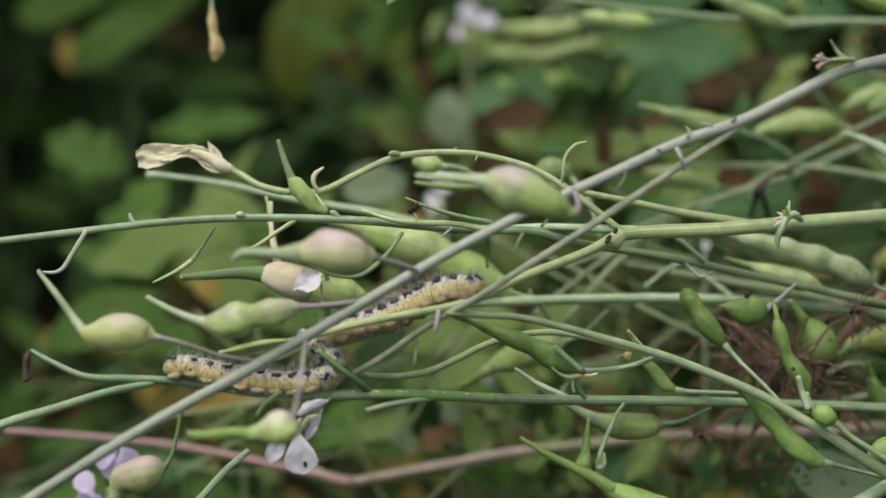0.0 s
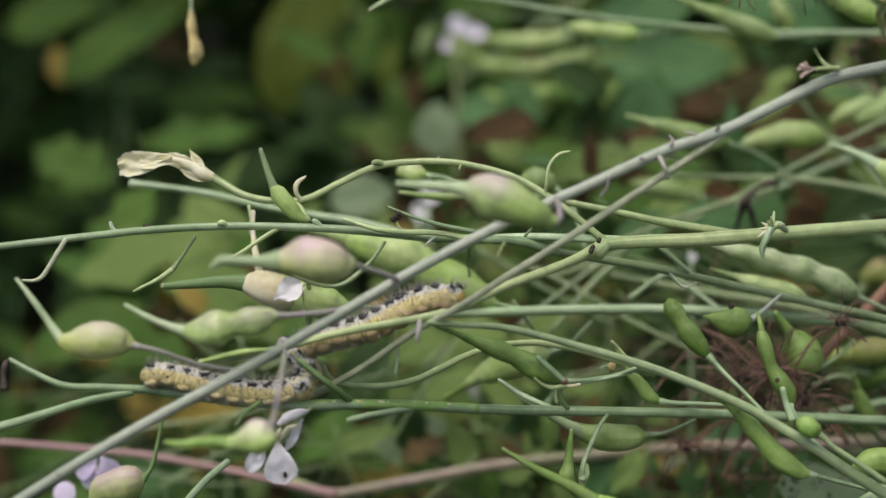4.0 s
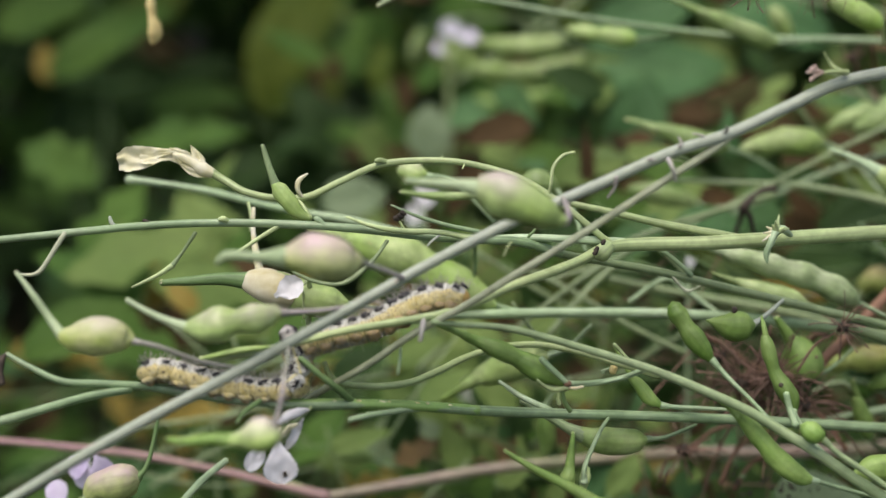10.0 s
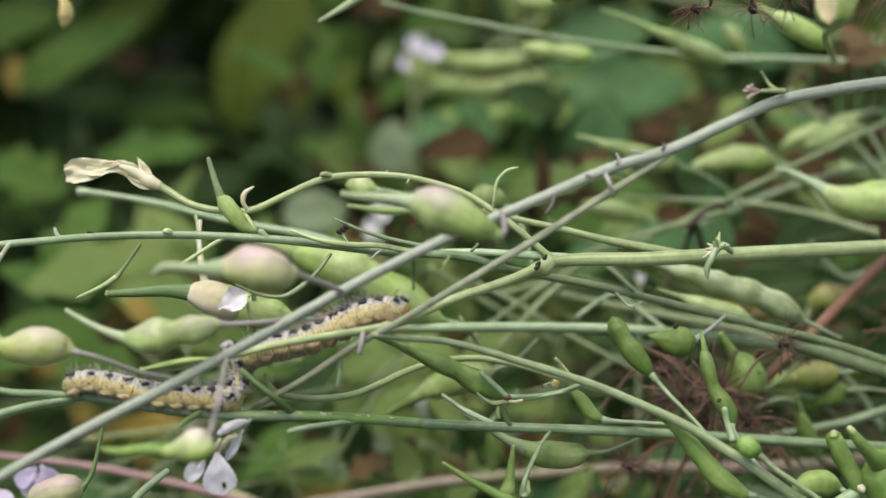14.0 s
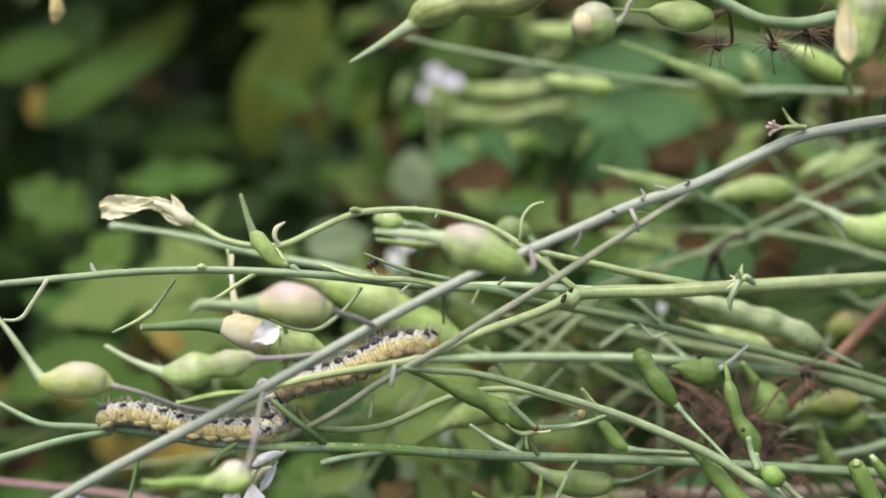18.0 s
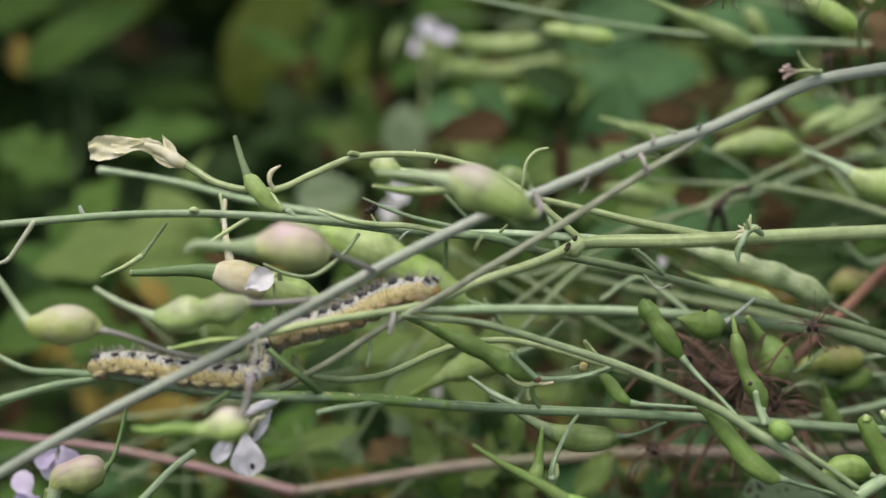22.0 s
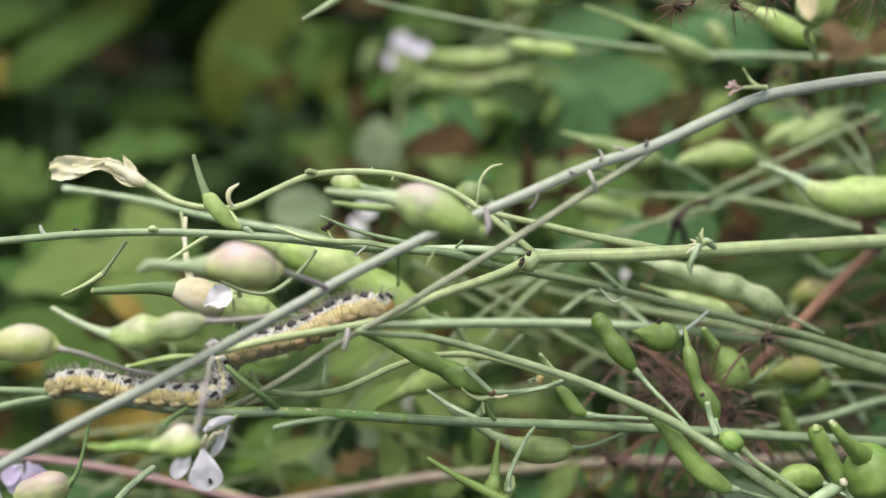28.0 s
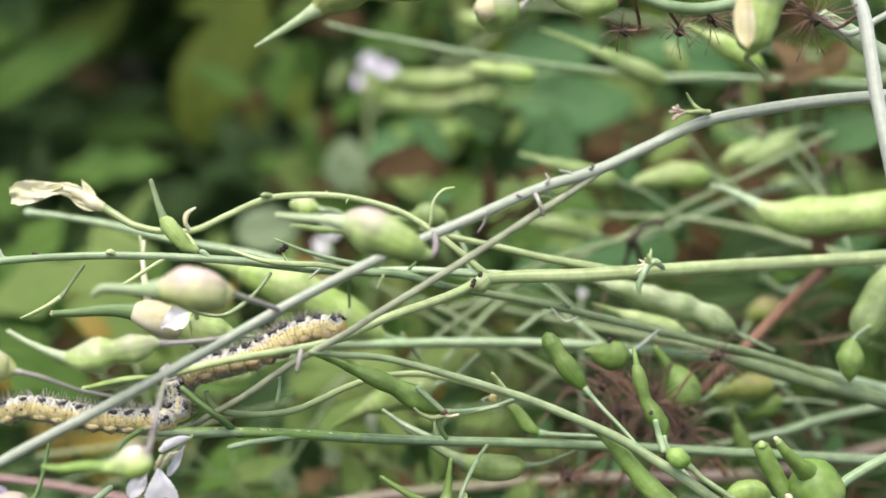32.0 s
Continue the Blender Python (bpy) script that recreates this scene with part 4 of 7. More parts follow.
# pods at the lower right
pod(slant, [(0.0705, -0.0259, 0.3364), (0.0696, -0.0254, 0.3381), (0.0682, -0.0245, 0.3407), (0.0669, -0.0238, 0.3428), (0.0661, -0.0233, 0.3445), (0.0659, -0.0230, 0.3455)], [1.0, 1.4, 1.5, 1.6, 1.4, 1.1], stalk=[(0.0702, -0.0257, 0.3371), (0.0719, -0.0265, 0.3347), (0.0752, -0.0285, 0.3318)], material=POD_YOUNG, stalk_mat=STEM_GREEN, label="blunt young pod with a pale cut tip")
part("cut_tip", tube(bmesh.new(), [(0.0657, -0.0240, 0.3455), (0.0656, -0.0238, 0.3462)], (0.85, 0.6), 10, 3, 0.3), POD_PALE, slant)
part("cut_tip", tube(bmesh.new(), [(0.0670, -0.0285, 0.3486), (0.0666, -0.0285, 0.3491)], (0.58, 0.45), 10, 3, 0.3), POD_PALE, slant)
pod(slant, [(0.0762, -0.0264, 0.3351), (0.0756, -0.0259, 0.3366), (0.0747, -0.0253, 0.3386), (0.0738, -0.0246, 0.3407), (0.0727, -0.0240, 0.3424)], [2.4, 4.2, 4.6, 3.9, 1.6], [(0.0737, -0.0255, 0.3411), (0.0711, -0.0275, 0.3438), (0.0687, -0.0285, 0.3464), (0.0670, -0.0285, 0.3486)], [2.2, 1.35, 0.95, 0.65], [(0.0777, -0.0257, 0.3373), (0.0800, -0.0249, 0.3399), (0.0873, -0.0211, 0.3421), (0.0961, -0.0164, 0.3440)], POD_YOUNG, label="large round green pod with a thick blunt beak", stalk_mat=STEM_GREEN, beak_mat=POD_YOUNG, stalk_r=(0.9, 0.9))
pod(slant, [(0.0702, -0.0158, 0.3321), (0.0683, -0.0156, 0.3326), (0.0660, -0.0154, 0.3329), (0.0636, -0.0156, 0.3324), (0.0622, -0.0157, 0.3320)], [0.6, 2.0, 2.3, 1.7, 0.6], stalk=[(0.0698, -0.0158, 0.3321), (0.0722, -0.0190, 0.3319), (0.0764, -0.0247, 0.3307)], material=POD_YOUNG, stalk_mat=STEM_GREEN)
# white-cut stalk end beside them
cut = stem(slant, "cut_branch", [(0.0476, -0.0301, 0.3226), (0.0547, -0.0284, 0.3278), (0.0609, -0.0273, 0.3314), (0.0663, -0.0264, 0.3344), (0.0706, -0.0255, 0.3372)], [1.1, 1.1, 1.1, 1.1, 1.05], STEM_GREEN, "cut-off pale branch")
part("cut_end", tube(bmesh.new(), [(0.0700, -0.0265, 0.3375), (0.0705, -0.0264, 0.3379)], (1.02, 0.7), 12, 3, 0.2), HUSK, cut, "white cut face")

# ---- middle distance: more radish stalks and pods ----
mid = thing("radish_stalk", (0.44, 0.30, 0.0), "radish stalk crowded with fat green pods, half hidden", "plant stalk", "radish stalks")
stem(mid, "stem", rooted([(-0.0177, 0.0186, 0.3476), (-0.0041, 0.0183, 0.3470), (0.0136, 0.0182, 0.3474), (0.0330, 0.0190, 0.3471), (0.0495, 0.0204, 0.3456), (0.0711, 0.0213, 0.3428), (0.0901, 0.0240, 0.3386)], (0.1122, 0.0258, 0.3321), (0.44, 0.30, 0.0)), [0.6, 0.9, 0.95, 0.95, 1.0, 1.0, 1.1, 1.4, 2.0, 2.4, 2.8], STEM_GREEN)
pod(mid, [(-0.0226, -0.0026, 0.3567), (-0.0247, -0.0025, 0.3569), (-0.0284, -0.0032, 0.3579), (-0.0322, -0.0028, 0.3588), (-0.0359, -0.0034, 0.3602), (-0.0397, -0.0030, 0.3611)], [0.8, 2.3, 2.9, 2.9, 2.6, 1.5], [(-0.0389, -0.0031, 0.3610), (-0.0435, -0.0030, 0.3613), (-0.0492, -0.0030, 0.3609), (-0.0538, -0.0031, 0.3606)], [1.6, 1.1, 0.8, 0.55], [(-0.0228, -0.0026, 0.3567), (-0.0184, 0.0029, 0.3541), (-0.0135, 0.0185, 0.3474)], POD, label="green pod with a torn cream husk and a dark straight beak", stalk_mat=STEM_GREEN, beak_mat=STEM_DEEP)
hp = part("torn_husk", tube(bmesh.new(), [(-0.0395, -0.0030, 0.3612), (-0.0386, -0.0031, 0.3609), (-0.0364, -0.0033, 0.3603), (-0.0340, -0.0036, 0.3596), (-0.0324, -0.0028, 0.3588), (-0.0316, -0.0029, 0.3586)], [1.7, 2.2, 2.95, 3.15, 3.15, 2.7], 18, 6, 0.22), HUSK, mid, "torn dry cream husk round the pod")
part("petal", sheet(bmesh.new(), 0.0054, 0.0040, facing((-0.0336, -0.0123, 0.3616), 30, 10), spoon, 8, 3, 0.4, 0.3, 0.14, 0.05, 8.0), PETAL, hp, "stuck white petal")
pod(mid, [(0.0032, 0.0196, 0.3481), (0.0005, 0.0200, 0.3494), (-0.0042, 0.0209, 0.3518), (-0.0094, 0.0217, 0.3543), (-0.0147, 0.0226, 0.3567), (-0.0199, 0.0232, 0.3585), (-0.0241, 0.0236, 0.3595)], [0.8, 2.6, 3.9, 3.3, 4.2, 3.3, 2.0], [(-0.0230, 0.0235, 0.3592), (-0.0272, 0.0240, 0.3606), (-0.0314, 0.0243, 0.3614)], [1.9, 1.0, 0.5], [(0.0026, 0.0197, 0.3484), (0.0073, 0.0193, 0.3475), (0.0136, 0.0182, 0.3474)], POD, label="fat many-seeded green pod behind the caterpillar", stalk_mat=STEM_GREEN)
pod(mid, [(0.0130, 0.0204, 0.3380), (0.0106, 0.0203, 0.3375), (0.0064, 0.0200, 0.3364), (0.0027, 0.0196, 0.3350), (-0.0005, 0.0191, 0.3336)], [0.8, 2.6, 3.2, 2.6, 1.4], [(0.0006, 0.0193, 0.3342), (-0.0031, 0.0187, 0.3321), (-0.0065, 0.0181, 0.3301)], [1.5, 0.9, 0.5], [(0.0128, 0.0204, 0.3379), (0.0170, 0.0209, 0.3396), (0.0211, 0.0203, 0.3443)], POD, stalk_mat=STEM_GREEN, label="green pod with drooping beak")
pod(mid, [(0.0695, 0.0200, 0.3493), (0.0679, 0.0200, 0.3504), (0.0651, 0.0200, 0.3520), (0.0622, 0.0200, 0.3533), (0.0595, 0.0200, 0.3544), (0.0562, 0.0200, 0.3553), (0.0535, 0.0200, 0.3561), (0.0503, 0.0200, 0.3572), (0.0471, 0.0200, 0.3580), (0.0444, 0.0200, 0.3588)], [1.1, 2.2, 2.6, 2.1, 2.5, 2.05, 2.3, 1.8, 1.5, 0.8], [(0.0455, 0.0200, 0.3584), (0.0415, 0.0200, 0.3597), (0.0385, 0.0200, 0.3605)], [0.9, 0.55, 0.3], stalk=[(0.0693, 0.0200, 0.3494), (0.0722, 0.0200, 0.3480), (0.0778, 0.0200, 0.3452)], material=POD_BLOOM, stalk_mat=STEM_GREEN, label="long knobbly pale-green pod")
pod(mid, [(0.0598, 0.0175, 0.3500), (0.0577, 0.0176, 0.3504), (0.0540, 0.0180, 0.3514), (0.0504, 0.0184, 0.3524), (0.0468, 0.0188, 0.3537)], [0.6, 1.7, 1.9, 1.5, 0.6], [(0.0473, 0.0187, 0.3535), (0.0447, 0.0190, 0.3543), (0.0426, 0.0193, 0.3550)], [0.6, 0.4, 0.2], [(0.0594, 0.0175, 0.3500), (0.0638, 0.0187, 0.3474), (0.0700, 0.0215, 0.3432)], POD_MID, stalk_mat=STEM_GREEN)
pod(mid, [(0.0597, 0.0120, 0.3371), (0.0595, 0.0120, 0.3380), (0.0587, 0.0120, 0.3405), (0.0574, 0.0120, 0.3432), (0.0562, 0.0120, 0.3450)], [1.0, 2.9, 3.75, 2.7, 1.3], [(0.0564, 0.0120, 0.3447), (0.0549, 0.0120, 0.3469), (0.0534, 0.0120, 0.3491)], [1.2, 0.85, 0.5], [(0.0597, 0.0120, 0.3372), (0.0648, 0.0158, 0.3375), (0.0701, 0.0195, 0.3405)], POD_YOUNG, stalk_mat=STEM_GREEN, label="teardrop-shaped deep-green pod")
pod(mid, [(0.0817, 0.0330, 0.3330), (0.0804, 0.0330, 0.3329), (0.0774, 0.0330, 0.3324), (0.0745, 0.0330, 0.3319), (0.0730, 0.0330, 0.3316), (0.0712, 0.0330, 0.3314), (0.0695, 0.0330, 0.3310), (0.0685, 0.0330, 0.3308)], [0.7, 2.0, 2.9, 2.0, 1.3, 1.75, 1.25, 0.5], stalk=[(0.0812, 0.0330, 0.3330), (0.0847, 0.0311, 0.3344), (0.0918, 0.0292, 0.3354)], material=POD_YELLOW, stalk_mat=STEM_GREEN, label="two-lobed yellow-green pod")
pod(mid, [(0.0752, 0.0220, 0.3207), (0.0747, 0.0220, 0.3221), (0.0737, 0.0220, 0.3248), (0.0726, 0.0220, 0.3274), (0.0719, 0.0220, 0.3291)], [0.7, 1.4, 1.75, 1.3, 0.8], [(0.0722, 0.0220, 0.3286), (0.0715, 0.0220, 0.3308), (0.0709, 0.0220, 0.3326)], [0.8, 0.6, 0.35], [(0.0751, 0.0220, 0.3209), (0.0797, 0.0310, 0.3145), (0.0865, 0.0400, 0.3087)], POD_YOUNG, stalk_mat=STEM_DEEP, label="slender dim green pod standing upright")
pod(mid, [(0.0841, 0.0336, 0.3293), (0.0823, 0.0335, 0.3289), (0.0799, 0.0332, 0.3278), (0.0777, 0.0329, 0.3267)], [0.7, 2.0, 2.0, 0.8], stalk=[(0.0838, 0.0336, 0.3292), (0.0883, 0.0336, 0.3294), (0.0932, 0.0278, 0.3311)], material=POD_YOUNG, stalk_mat=STEM_GREEN)
pod(mid, [(0.1013, 0.0206, 0.3619), (0.0987, 0.0199, 0.3593), (0.0960, 0.0187, 0.3552), (0.0939, 0.0174, 0.3511), (0.0929, 0.0166, 0.3485)], [2.2, 3.1, 3.2, 2.9, 1.3], stalk=[(0.1013, 0.0205, 0.3616), (0.1056, 0.0216, 0.3655), (0.1109, 0.0215, 0.3655)], material=POD_MID, stalk_mat=STEM_GREEN, label="fat pod hanging upright")
pod(mid, [(0.0878, 0.0055, 0.3527), (0.0878, 0.0048, 0.3503), (0.0877, 0.0040, 0.3478), (0.0876, 0.0034, 0.3459)], [1.3, 2.4, 1.8, 0.3], stalk=[(0.0878, 0.0055, 0.3526), (0.0908, 0.0106, 0.3525), (0.0949, 0.0157, 0.3523)], material=POD_YOUNG, stalk_mat=STEM_GREEN)
stem(mid, "side_branch", [(-0.0671, 0.0370, 0.3672), (-0.0597, 0.0367, 0.3664), (-0.0510, 0.0362, 0.3650), (-0.0413, 0.0354, 0.3628), (-0.0315, 0.0347, 0.3611), (-0.0227, 0.0322, 0.3603), (-0.0096, 0.0273, 0.3585)], [0.85, 0.6, 0.75, 0.7, 0.75, 0.8, 0.8], STEM_GREEN, "bare grey-green branch end")
pod(mid, [(-0.0097, 0.0310, 0.3700), (-0.0113, 0.0311, 0.3702), (-0.0131, 0.0313, 0.3706), (-0.0148, 0.0313, 0.3708)], [0.6, 2.0, 2.2, 0.9], stalk=[(-0.0099, 0.0310, 0.3700), (-0.0044, 0.0305, 0.3687), (0.0031, 0.0263, 0.3623)], material=POD_PALE, stalk_mat=STEM_GREEN)
pod(mid, [(0.0154, 0.0396, 0.3648), (0.0136, 0.0399, 0.3656), (0.0110, 0.0400, 0.3660), (0.0081, 0.0398, 0.3654)], [0.7, 2.1, 2.5, 1.2], [(0.0088, 0.0399, 0.3656), (0.0010, 0.0241, 0.3686), (-0.0073, 0.0240, 0.3679), (-0.0144, 0.0243, 0.3687)], [1.3, 0.9, 0.8, 0.3], [(0.0152, 0.0396, 0.3648), (0.0183, 0.0344, 0.3620), (0.0201, 0.0264, 0.3567)], POD_MID, stalk_mat=STEM_GREEN)
twig(mid, [(-0.0291, -0.0036, 0.3534), (-0.0288, -0.0043, 0.3578), (-0.0287, -0.0050, 0.3619), (-0.0294, -0.0062, 0.3615)], [0.5, 0.5, 0.4, 0.2], STEM_PALE)
twig(mid, [(-0.0296, -0.0061, 0.3554), (-0.0296, -0.0061, 0.3585), (-0.0296, -0.0064, 0.3608)], [0.2, 0.2, 0.3], STEM_PALE)
twig(mid, [(-0.0390, 0.0064, 0.3709), (-0.0388, 0.0034, 0.3682), (-0.0381, 0.0004, 0.3652), (-0.0370, -0.0021, 0.3610)], [0.4, 0.4, 0.6, 0.8], PETAL_CREAM)
twig(mid, [(-0.0404, 0.0105, 0.3706), (-0.0397, 0.0079, 0.3691), (-0.0395, 0.0052, 0.3671)], [0.3, 0.3, 0.3], STEM_PALE)
stem(mid, "side_branch", [(0.0643, 0.0068, 0.3497), (0.0726, 0.0069, 0.3471), (0.0809, 0.0071, 0.3445), (0.0930, 0.0087, 0.3404), (0.1093, 0.0175, 0.3322)], [0.9, 1.4, 1.3, 1.1, 1.0], STEM_MID, "broad flattened pale-green branch")
stem(mid, "side_branch", [(0.0614, 0.0250, 0.3215), (0.0713, 0.0256, 0.3234), (0.0823, 0.0262, 0.3256), (0.0925, 0.0288, 0.3277), (0.1078, 0.0314, 0.3297)], [0.6, 0.8, 0.85, 0.9, 1.0], STEM_GREEN)

upper = thing("radish_stalk", (0.46, 0.40, 0.0), "radish stalk with large bean-like pods behind the others", "plant stalk", "radish stalks")
stem(upper, "stem", rooted([(0.0423, 0.0736, 0.3572), (0.0546, 0.0733, 0.3567), (0.0691, 0.0720, 0.3565), (0.0835, 0.0702, 0.3545), (0.0930, 0.0683, 0.3522), (0.1010, 0.0666, 0.3506)], (0.1239, 0.0634, 0.3448), (0.46, 0.40, 0.0)), [0.45, 0.55, 0.65, 0.75, 0.8, 0.85, 1.2, 2.0, 2.4, 2.8], STEM_MID)
pod(upper, [(0.1084, 0.0402, 0.3701), (0.1051, 0.0399, 0.3688), (0.0993, 0.0385, 0.3678), (0.0938, 0.0385, 0.3673), (0.0884, 0.0384, 0.3669), (0.0840, 0.0383, 0.3666), (0.0802, 0.0386, 0.3672), (0.0769, 0.0391, 0.3686)], [0.8, 3.0, 3.7, 3.5, 3.9, 3.6, 2.7, 1.4], [(0.0777, 0.0390, 0.3683), (0.0741, 0.0396, 0.3703), (0.0709, 0.0401, 0.3717), (0.0676, 0.0405, 0.3727)], [1.5, 0.9, 0.6, 0.3], [(0.1079, 0.0402, 0.3699), (0.1142, 0.0487, 0.3640), (0.1231, 0.0634, 0.3511)], POD, label="big bean-shaped bright-green pod", stalk_mat=STEM_GREEN, beak_mat=STEM_GREEN)
pod(upper, [(0.0536, 0.0708, 0.3652), (0.0514, 0.0709, 0.3655), (0.0465, 0.0712, 0.3663), (0.0417, 0.0718, 0.3678), (0.0381, 0.0722, 0.3689)], [0.8, 2.2, 2.7, 2.0, 1.0], [(0.0391, 0.0721, 0.3686), (0.0357, 0.0725, 0.3698), (0.0320, 0.0728, 0.3707)], [1.0, 0.6, 0.4], [(0.0532, 0.0708, 0.3652), (0.0602, 0.0719, 0.3622), (0.0679, 0.0722, 0.3570)], POD_MID, stalk_mat=STEM_GREEN)
pod(upper, [(0.0750, 0.0767, 0.3647), (0.0719, 0.0768, 0.3649), (0.0670, 0.0769, 0.3650), (0.0621, 0.0767, 0.3643), (0.0578, 0.0764, 0.3632)], [1.0, 3.0, 3.0, 2.2, 1.0], stalk=[(0.0746, 0.0767, 0.3647), (0.0805, 0.0759, 0.3624), (0.0872, 0.0703, 0.3551)], material=POD, stalk_mat=STEM_GREEN)
pod(upper, [(0.0962, 0.0868, 0.3706), (0.0930, 0.0865, 0.3694), (0.0887, 0.0858, 0.3674), (0.0843, 0.0853, 0.3657)], [0.8, 2.6, 3.0, 1.0], stalk=[(0.0959, 0.0868, 0.3705), (0.0994, 0.0835, 0.3670), (0.1030, 0.0765, 0.3585), (0.1052, 0.0673, 0.3498)], material=POD_MID, stalk_mat=STEM_GREEN)
pod(upper, [(0.0953, 0.0760, 0.3324), (0.0935, 0.0760, 0.3332), (0.0901, 0.0760, 0.3337), (0.0874, 0.0760, 0.3327), (0.0861, 0.0760, 0.3303)], [0.8, 2.5, 3.0, 2.2, 0.9], [(0.0865, 0.0760, 0.3311), (0.0852, 0.0760, 0.3289), (0.0843, 0.0760, 0.3270)], [1.1, 0.8, 0.5], stalk=[(0.0951, 0.0760, 0.3326), (0.0981, 0.0730, 0.3359), (0.1025, 0.0700, 0.3396)], material=POD_YELLOW, stalk_mat=STEM_RUST, label="round yellowish pod")
stem(upper, "side_branch", [(0.0442, 0.0656, 0.3488), (0.0566, 0.0693, 0.3540), (0.0691, 0.0730, 0.3594), (0.0842, 0.0770, 0.3660), (0.1035, 0.0834, 0.3734)], [0.35, 0.4, 0.45, 0.5, 0.5], STEM_MID)
stem(upper, "side_branch", [(0.0266, 0.0548, 0.3472), (0.0385, 0.0580, 0.3512), (0.0508, 0.0628, 0.3535), (0.0635, 0.0676, 0.3556)], [0.45, 0.55, 0.6, 0.6], STEM_MID)
stem(upper, "side_branch", [(0.0078, 0.0406, 0.3352), (0.0158, 0.0443, 0.3405), (0.0250, 0.0481, 0.3459), (0.0357, 0.0535, 0.3502)], [0.45, 0.55, 0.6, 0.55], STEM_MID)
stem(upper, "side_branch", [(0.0149, 0.0476, 0.3312), (0.0231, 0.0523, 0.3394), (0.0297, 0.0559, 0.3444)], [0.6, 0.7, 0.6], STEM_MID)
stem(upper, "side_branch", [(0.0295, 0.0328, 0.3442), (0.0361, 0.0341, 0.3484), (0.0405, 0.0333, 0.3464), (0.0487, 0.0275, 0.3416)], [0.5, 0.5, 0.5, 0.5], STEM_GREEN)
stem(upper, "side_branch", [(0.0103, 0.0557, 0.3431), (0.0196, 0.0523, 0.3394), (0.0312, 0.0482, 0.3335), (0.0426, 0.0445, 0.3288)], [0.5, 0.55, 0.55, 0.5], STEM_MID)
stem(upper, "side_branch", [(0.0813, 0.0889, 0.3733), (0.0899, 0.0869, 0.3706), (0.0994, 0.0819, 0.3622), (0.1064, 0.0727, 0.3533)], [0.6, 0.7, 0.8, 0.8], STEM_MID)

# soft stems and pods crossing behind the right-hand pods
cross = thing("radish_stalk", (0.46, 0.33, 0.0), "pale side stalks crossing softly behind the pods", "plant stalk", "radish stalks")
stem(cross, "stem", rooted([(0.0276, 0.0550, 0.3411), (0.0396, 0.0550, 0.3386), (0.0517, 0.0550, 0.3363), (0.0663, 0.0550, 0.3335), (0.0824, 0.0550, 0.3289), (0.0971, 0.0550, 0.3249)], (0.1091, 0.0570, 0.3219), (0.46, 0.33, 0.0)), [0.7, 0.8, 0.9, 0.95, 1.0, 1.1, 1.2, 1.8, 2.2, 2.6], STEM_MID)
stem(cross, "side_branch", [(0.0503, 0.0900, 0.3399), (0.0642, 0.0900, 0.3470), (0.0844, 0.0900, 0.3560), (0.1031, 0.0900, 0.3612)], [0.5, 0.6, 0.65, 0.7], STEM_GREEN)
stem(cross, "side_branch", [(0.0847, 0.1100, 0.3733), (0.0950, 0.1100, 0.3652), (0.1085, 0.1100, 0.3532)], [0.7, 0.8, 0.9], STEM_MID)
stem(cross, "side_branch", [(0.0737, 0.1000, 0.3685), (0.0826, 0.1000, 0.3571), (0.0902, 0.1000, 0.3472)], [0.4, 0.5, 0.5], STEM_MID)
stem(cross, "side_branch", [(0.0064, 0.0200, 0.3487), (0.0088, 0.0200, 0.3451), (0.0123, 0.0200, 0.3397)], [0.3, 0.38, 0.4], STEM_MID)
stem(cross, "side_branch", [(0.0344, 0.0300, 0.3560), (0.0379, 0.0300, 0.3527), (0.0425, 0.0300, 0.3479)], [0.35, 0.45, 0.5], STEM_MID)
stem(cross, "side_branch", [(-0.0188, 0.0800, 0.3008), (-0.0136, 0.0800, 0.3080), (-0.0064, 0.0800, 0.3165)], [0.7, 0.85, 0.9], STEM_MID)
stem(cross, "side_branch", [(0.0830, 0.0700, 0.3485), (0.0912, 0.0700, 0.3405), (0.0994, 0.0700, 0.3435)], [0.5, 0.6, 0.7], STEM_GREEN)
stem(cross, "side_branch", [(0.0654, 0.0300, 0.3266), (0.0699, 0.0300, 0.3286), (0.0732, 0.0300, 0.3274), (0.0757, 0.0300, 0.3221), (0.0770, 0.0300, 0.3171)], [0.45, 0.5, 0.5, 0.5, 0.5], STEM_MID)
stem(cross, "side_branch", [(0.0749, 0.0350, 0.3272), (0.0803, 0.0350, 0.3246), (0.0892, 0.0350, 0.3162)], [0.45, 0.5, 0.55], STEM_MID)
stem(cross, "side_branch", [(0.0502, 0.0500, 0.3294), (0.0603, 0.0500, 0.3219), (0.0676, 0.0500, 0.3200)], [0.5, 0.5, 0.5], STEM_RUST)
stem(cross, "side_branch", [(0.0160, 0.0600, 0.3392), (0.0280, 0.0600, 0.3419), (0.0438, 0.0600, 0.3396)], [0.5, 0.6, 0.6], STEM_MID)
stem(cross, "side_branch", [(0.0003, 0.0700, 0.3419), (0.0142, 0.0700, 0.3329), (0.0296, 0.0700, 0.3238)], [0.5, 0.6, 0.6], STEM_MID)
stem(cross, "side_branch", [(0.0314, 0.0700, 0.3115), (0.0411, 0.0700, 0.3199), (0.0522, 0.0700, 0.3255)], [0.5, 0.6, 0.6], STEM_MID)
stem(cross, "side_branch", [(0.0848, 0.0500, 0.3287), (0.0916, 0.0500, 0.3210), (0.0970, 0.0500, 0.3133)], [0.6, 0.7, 0.7], STEM_GREEN)
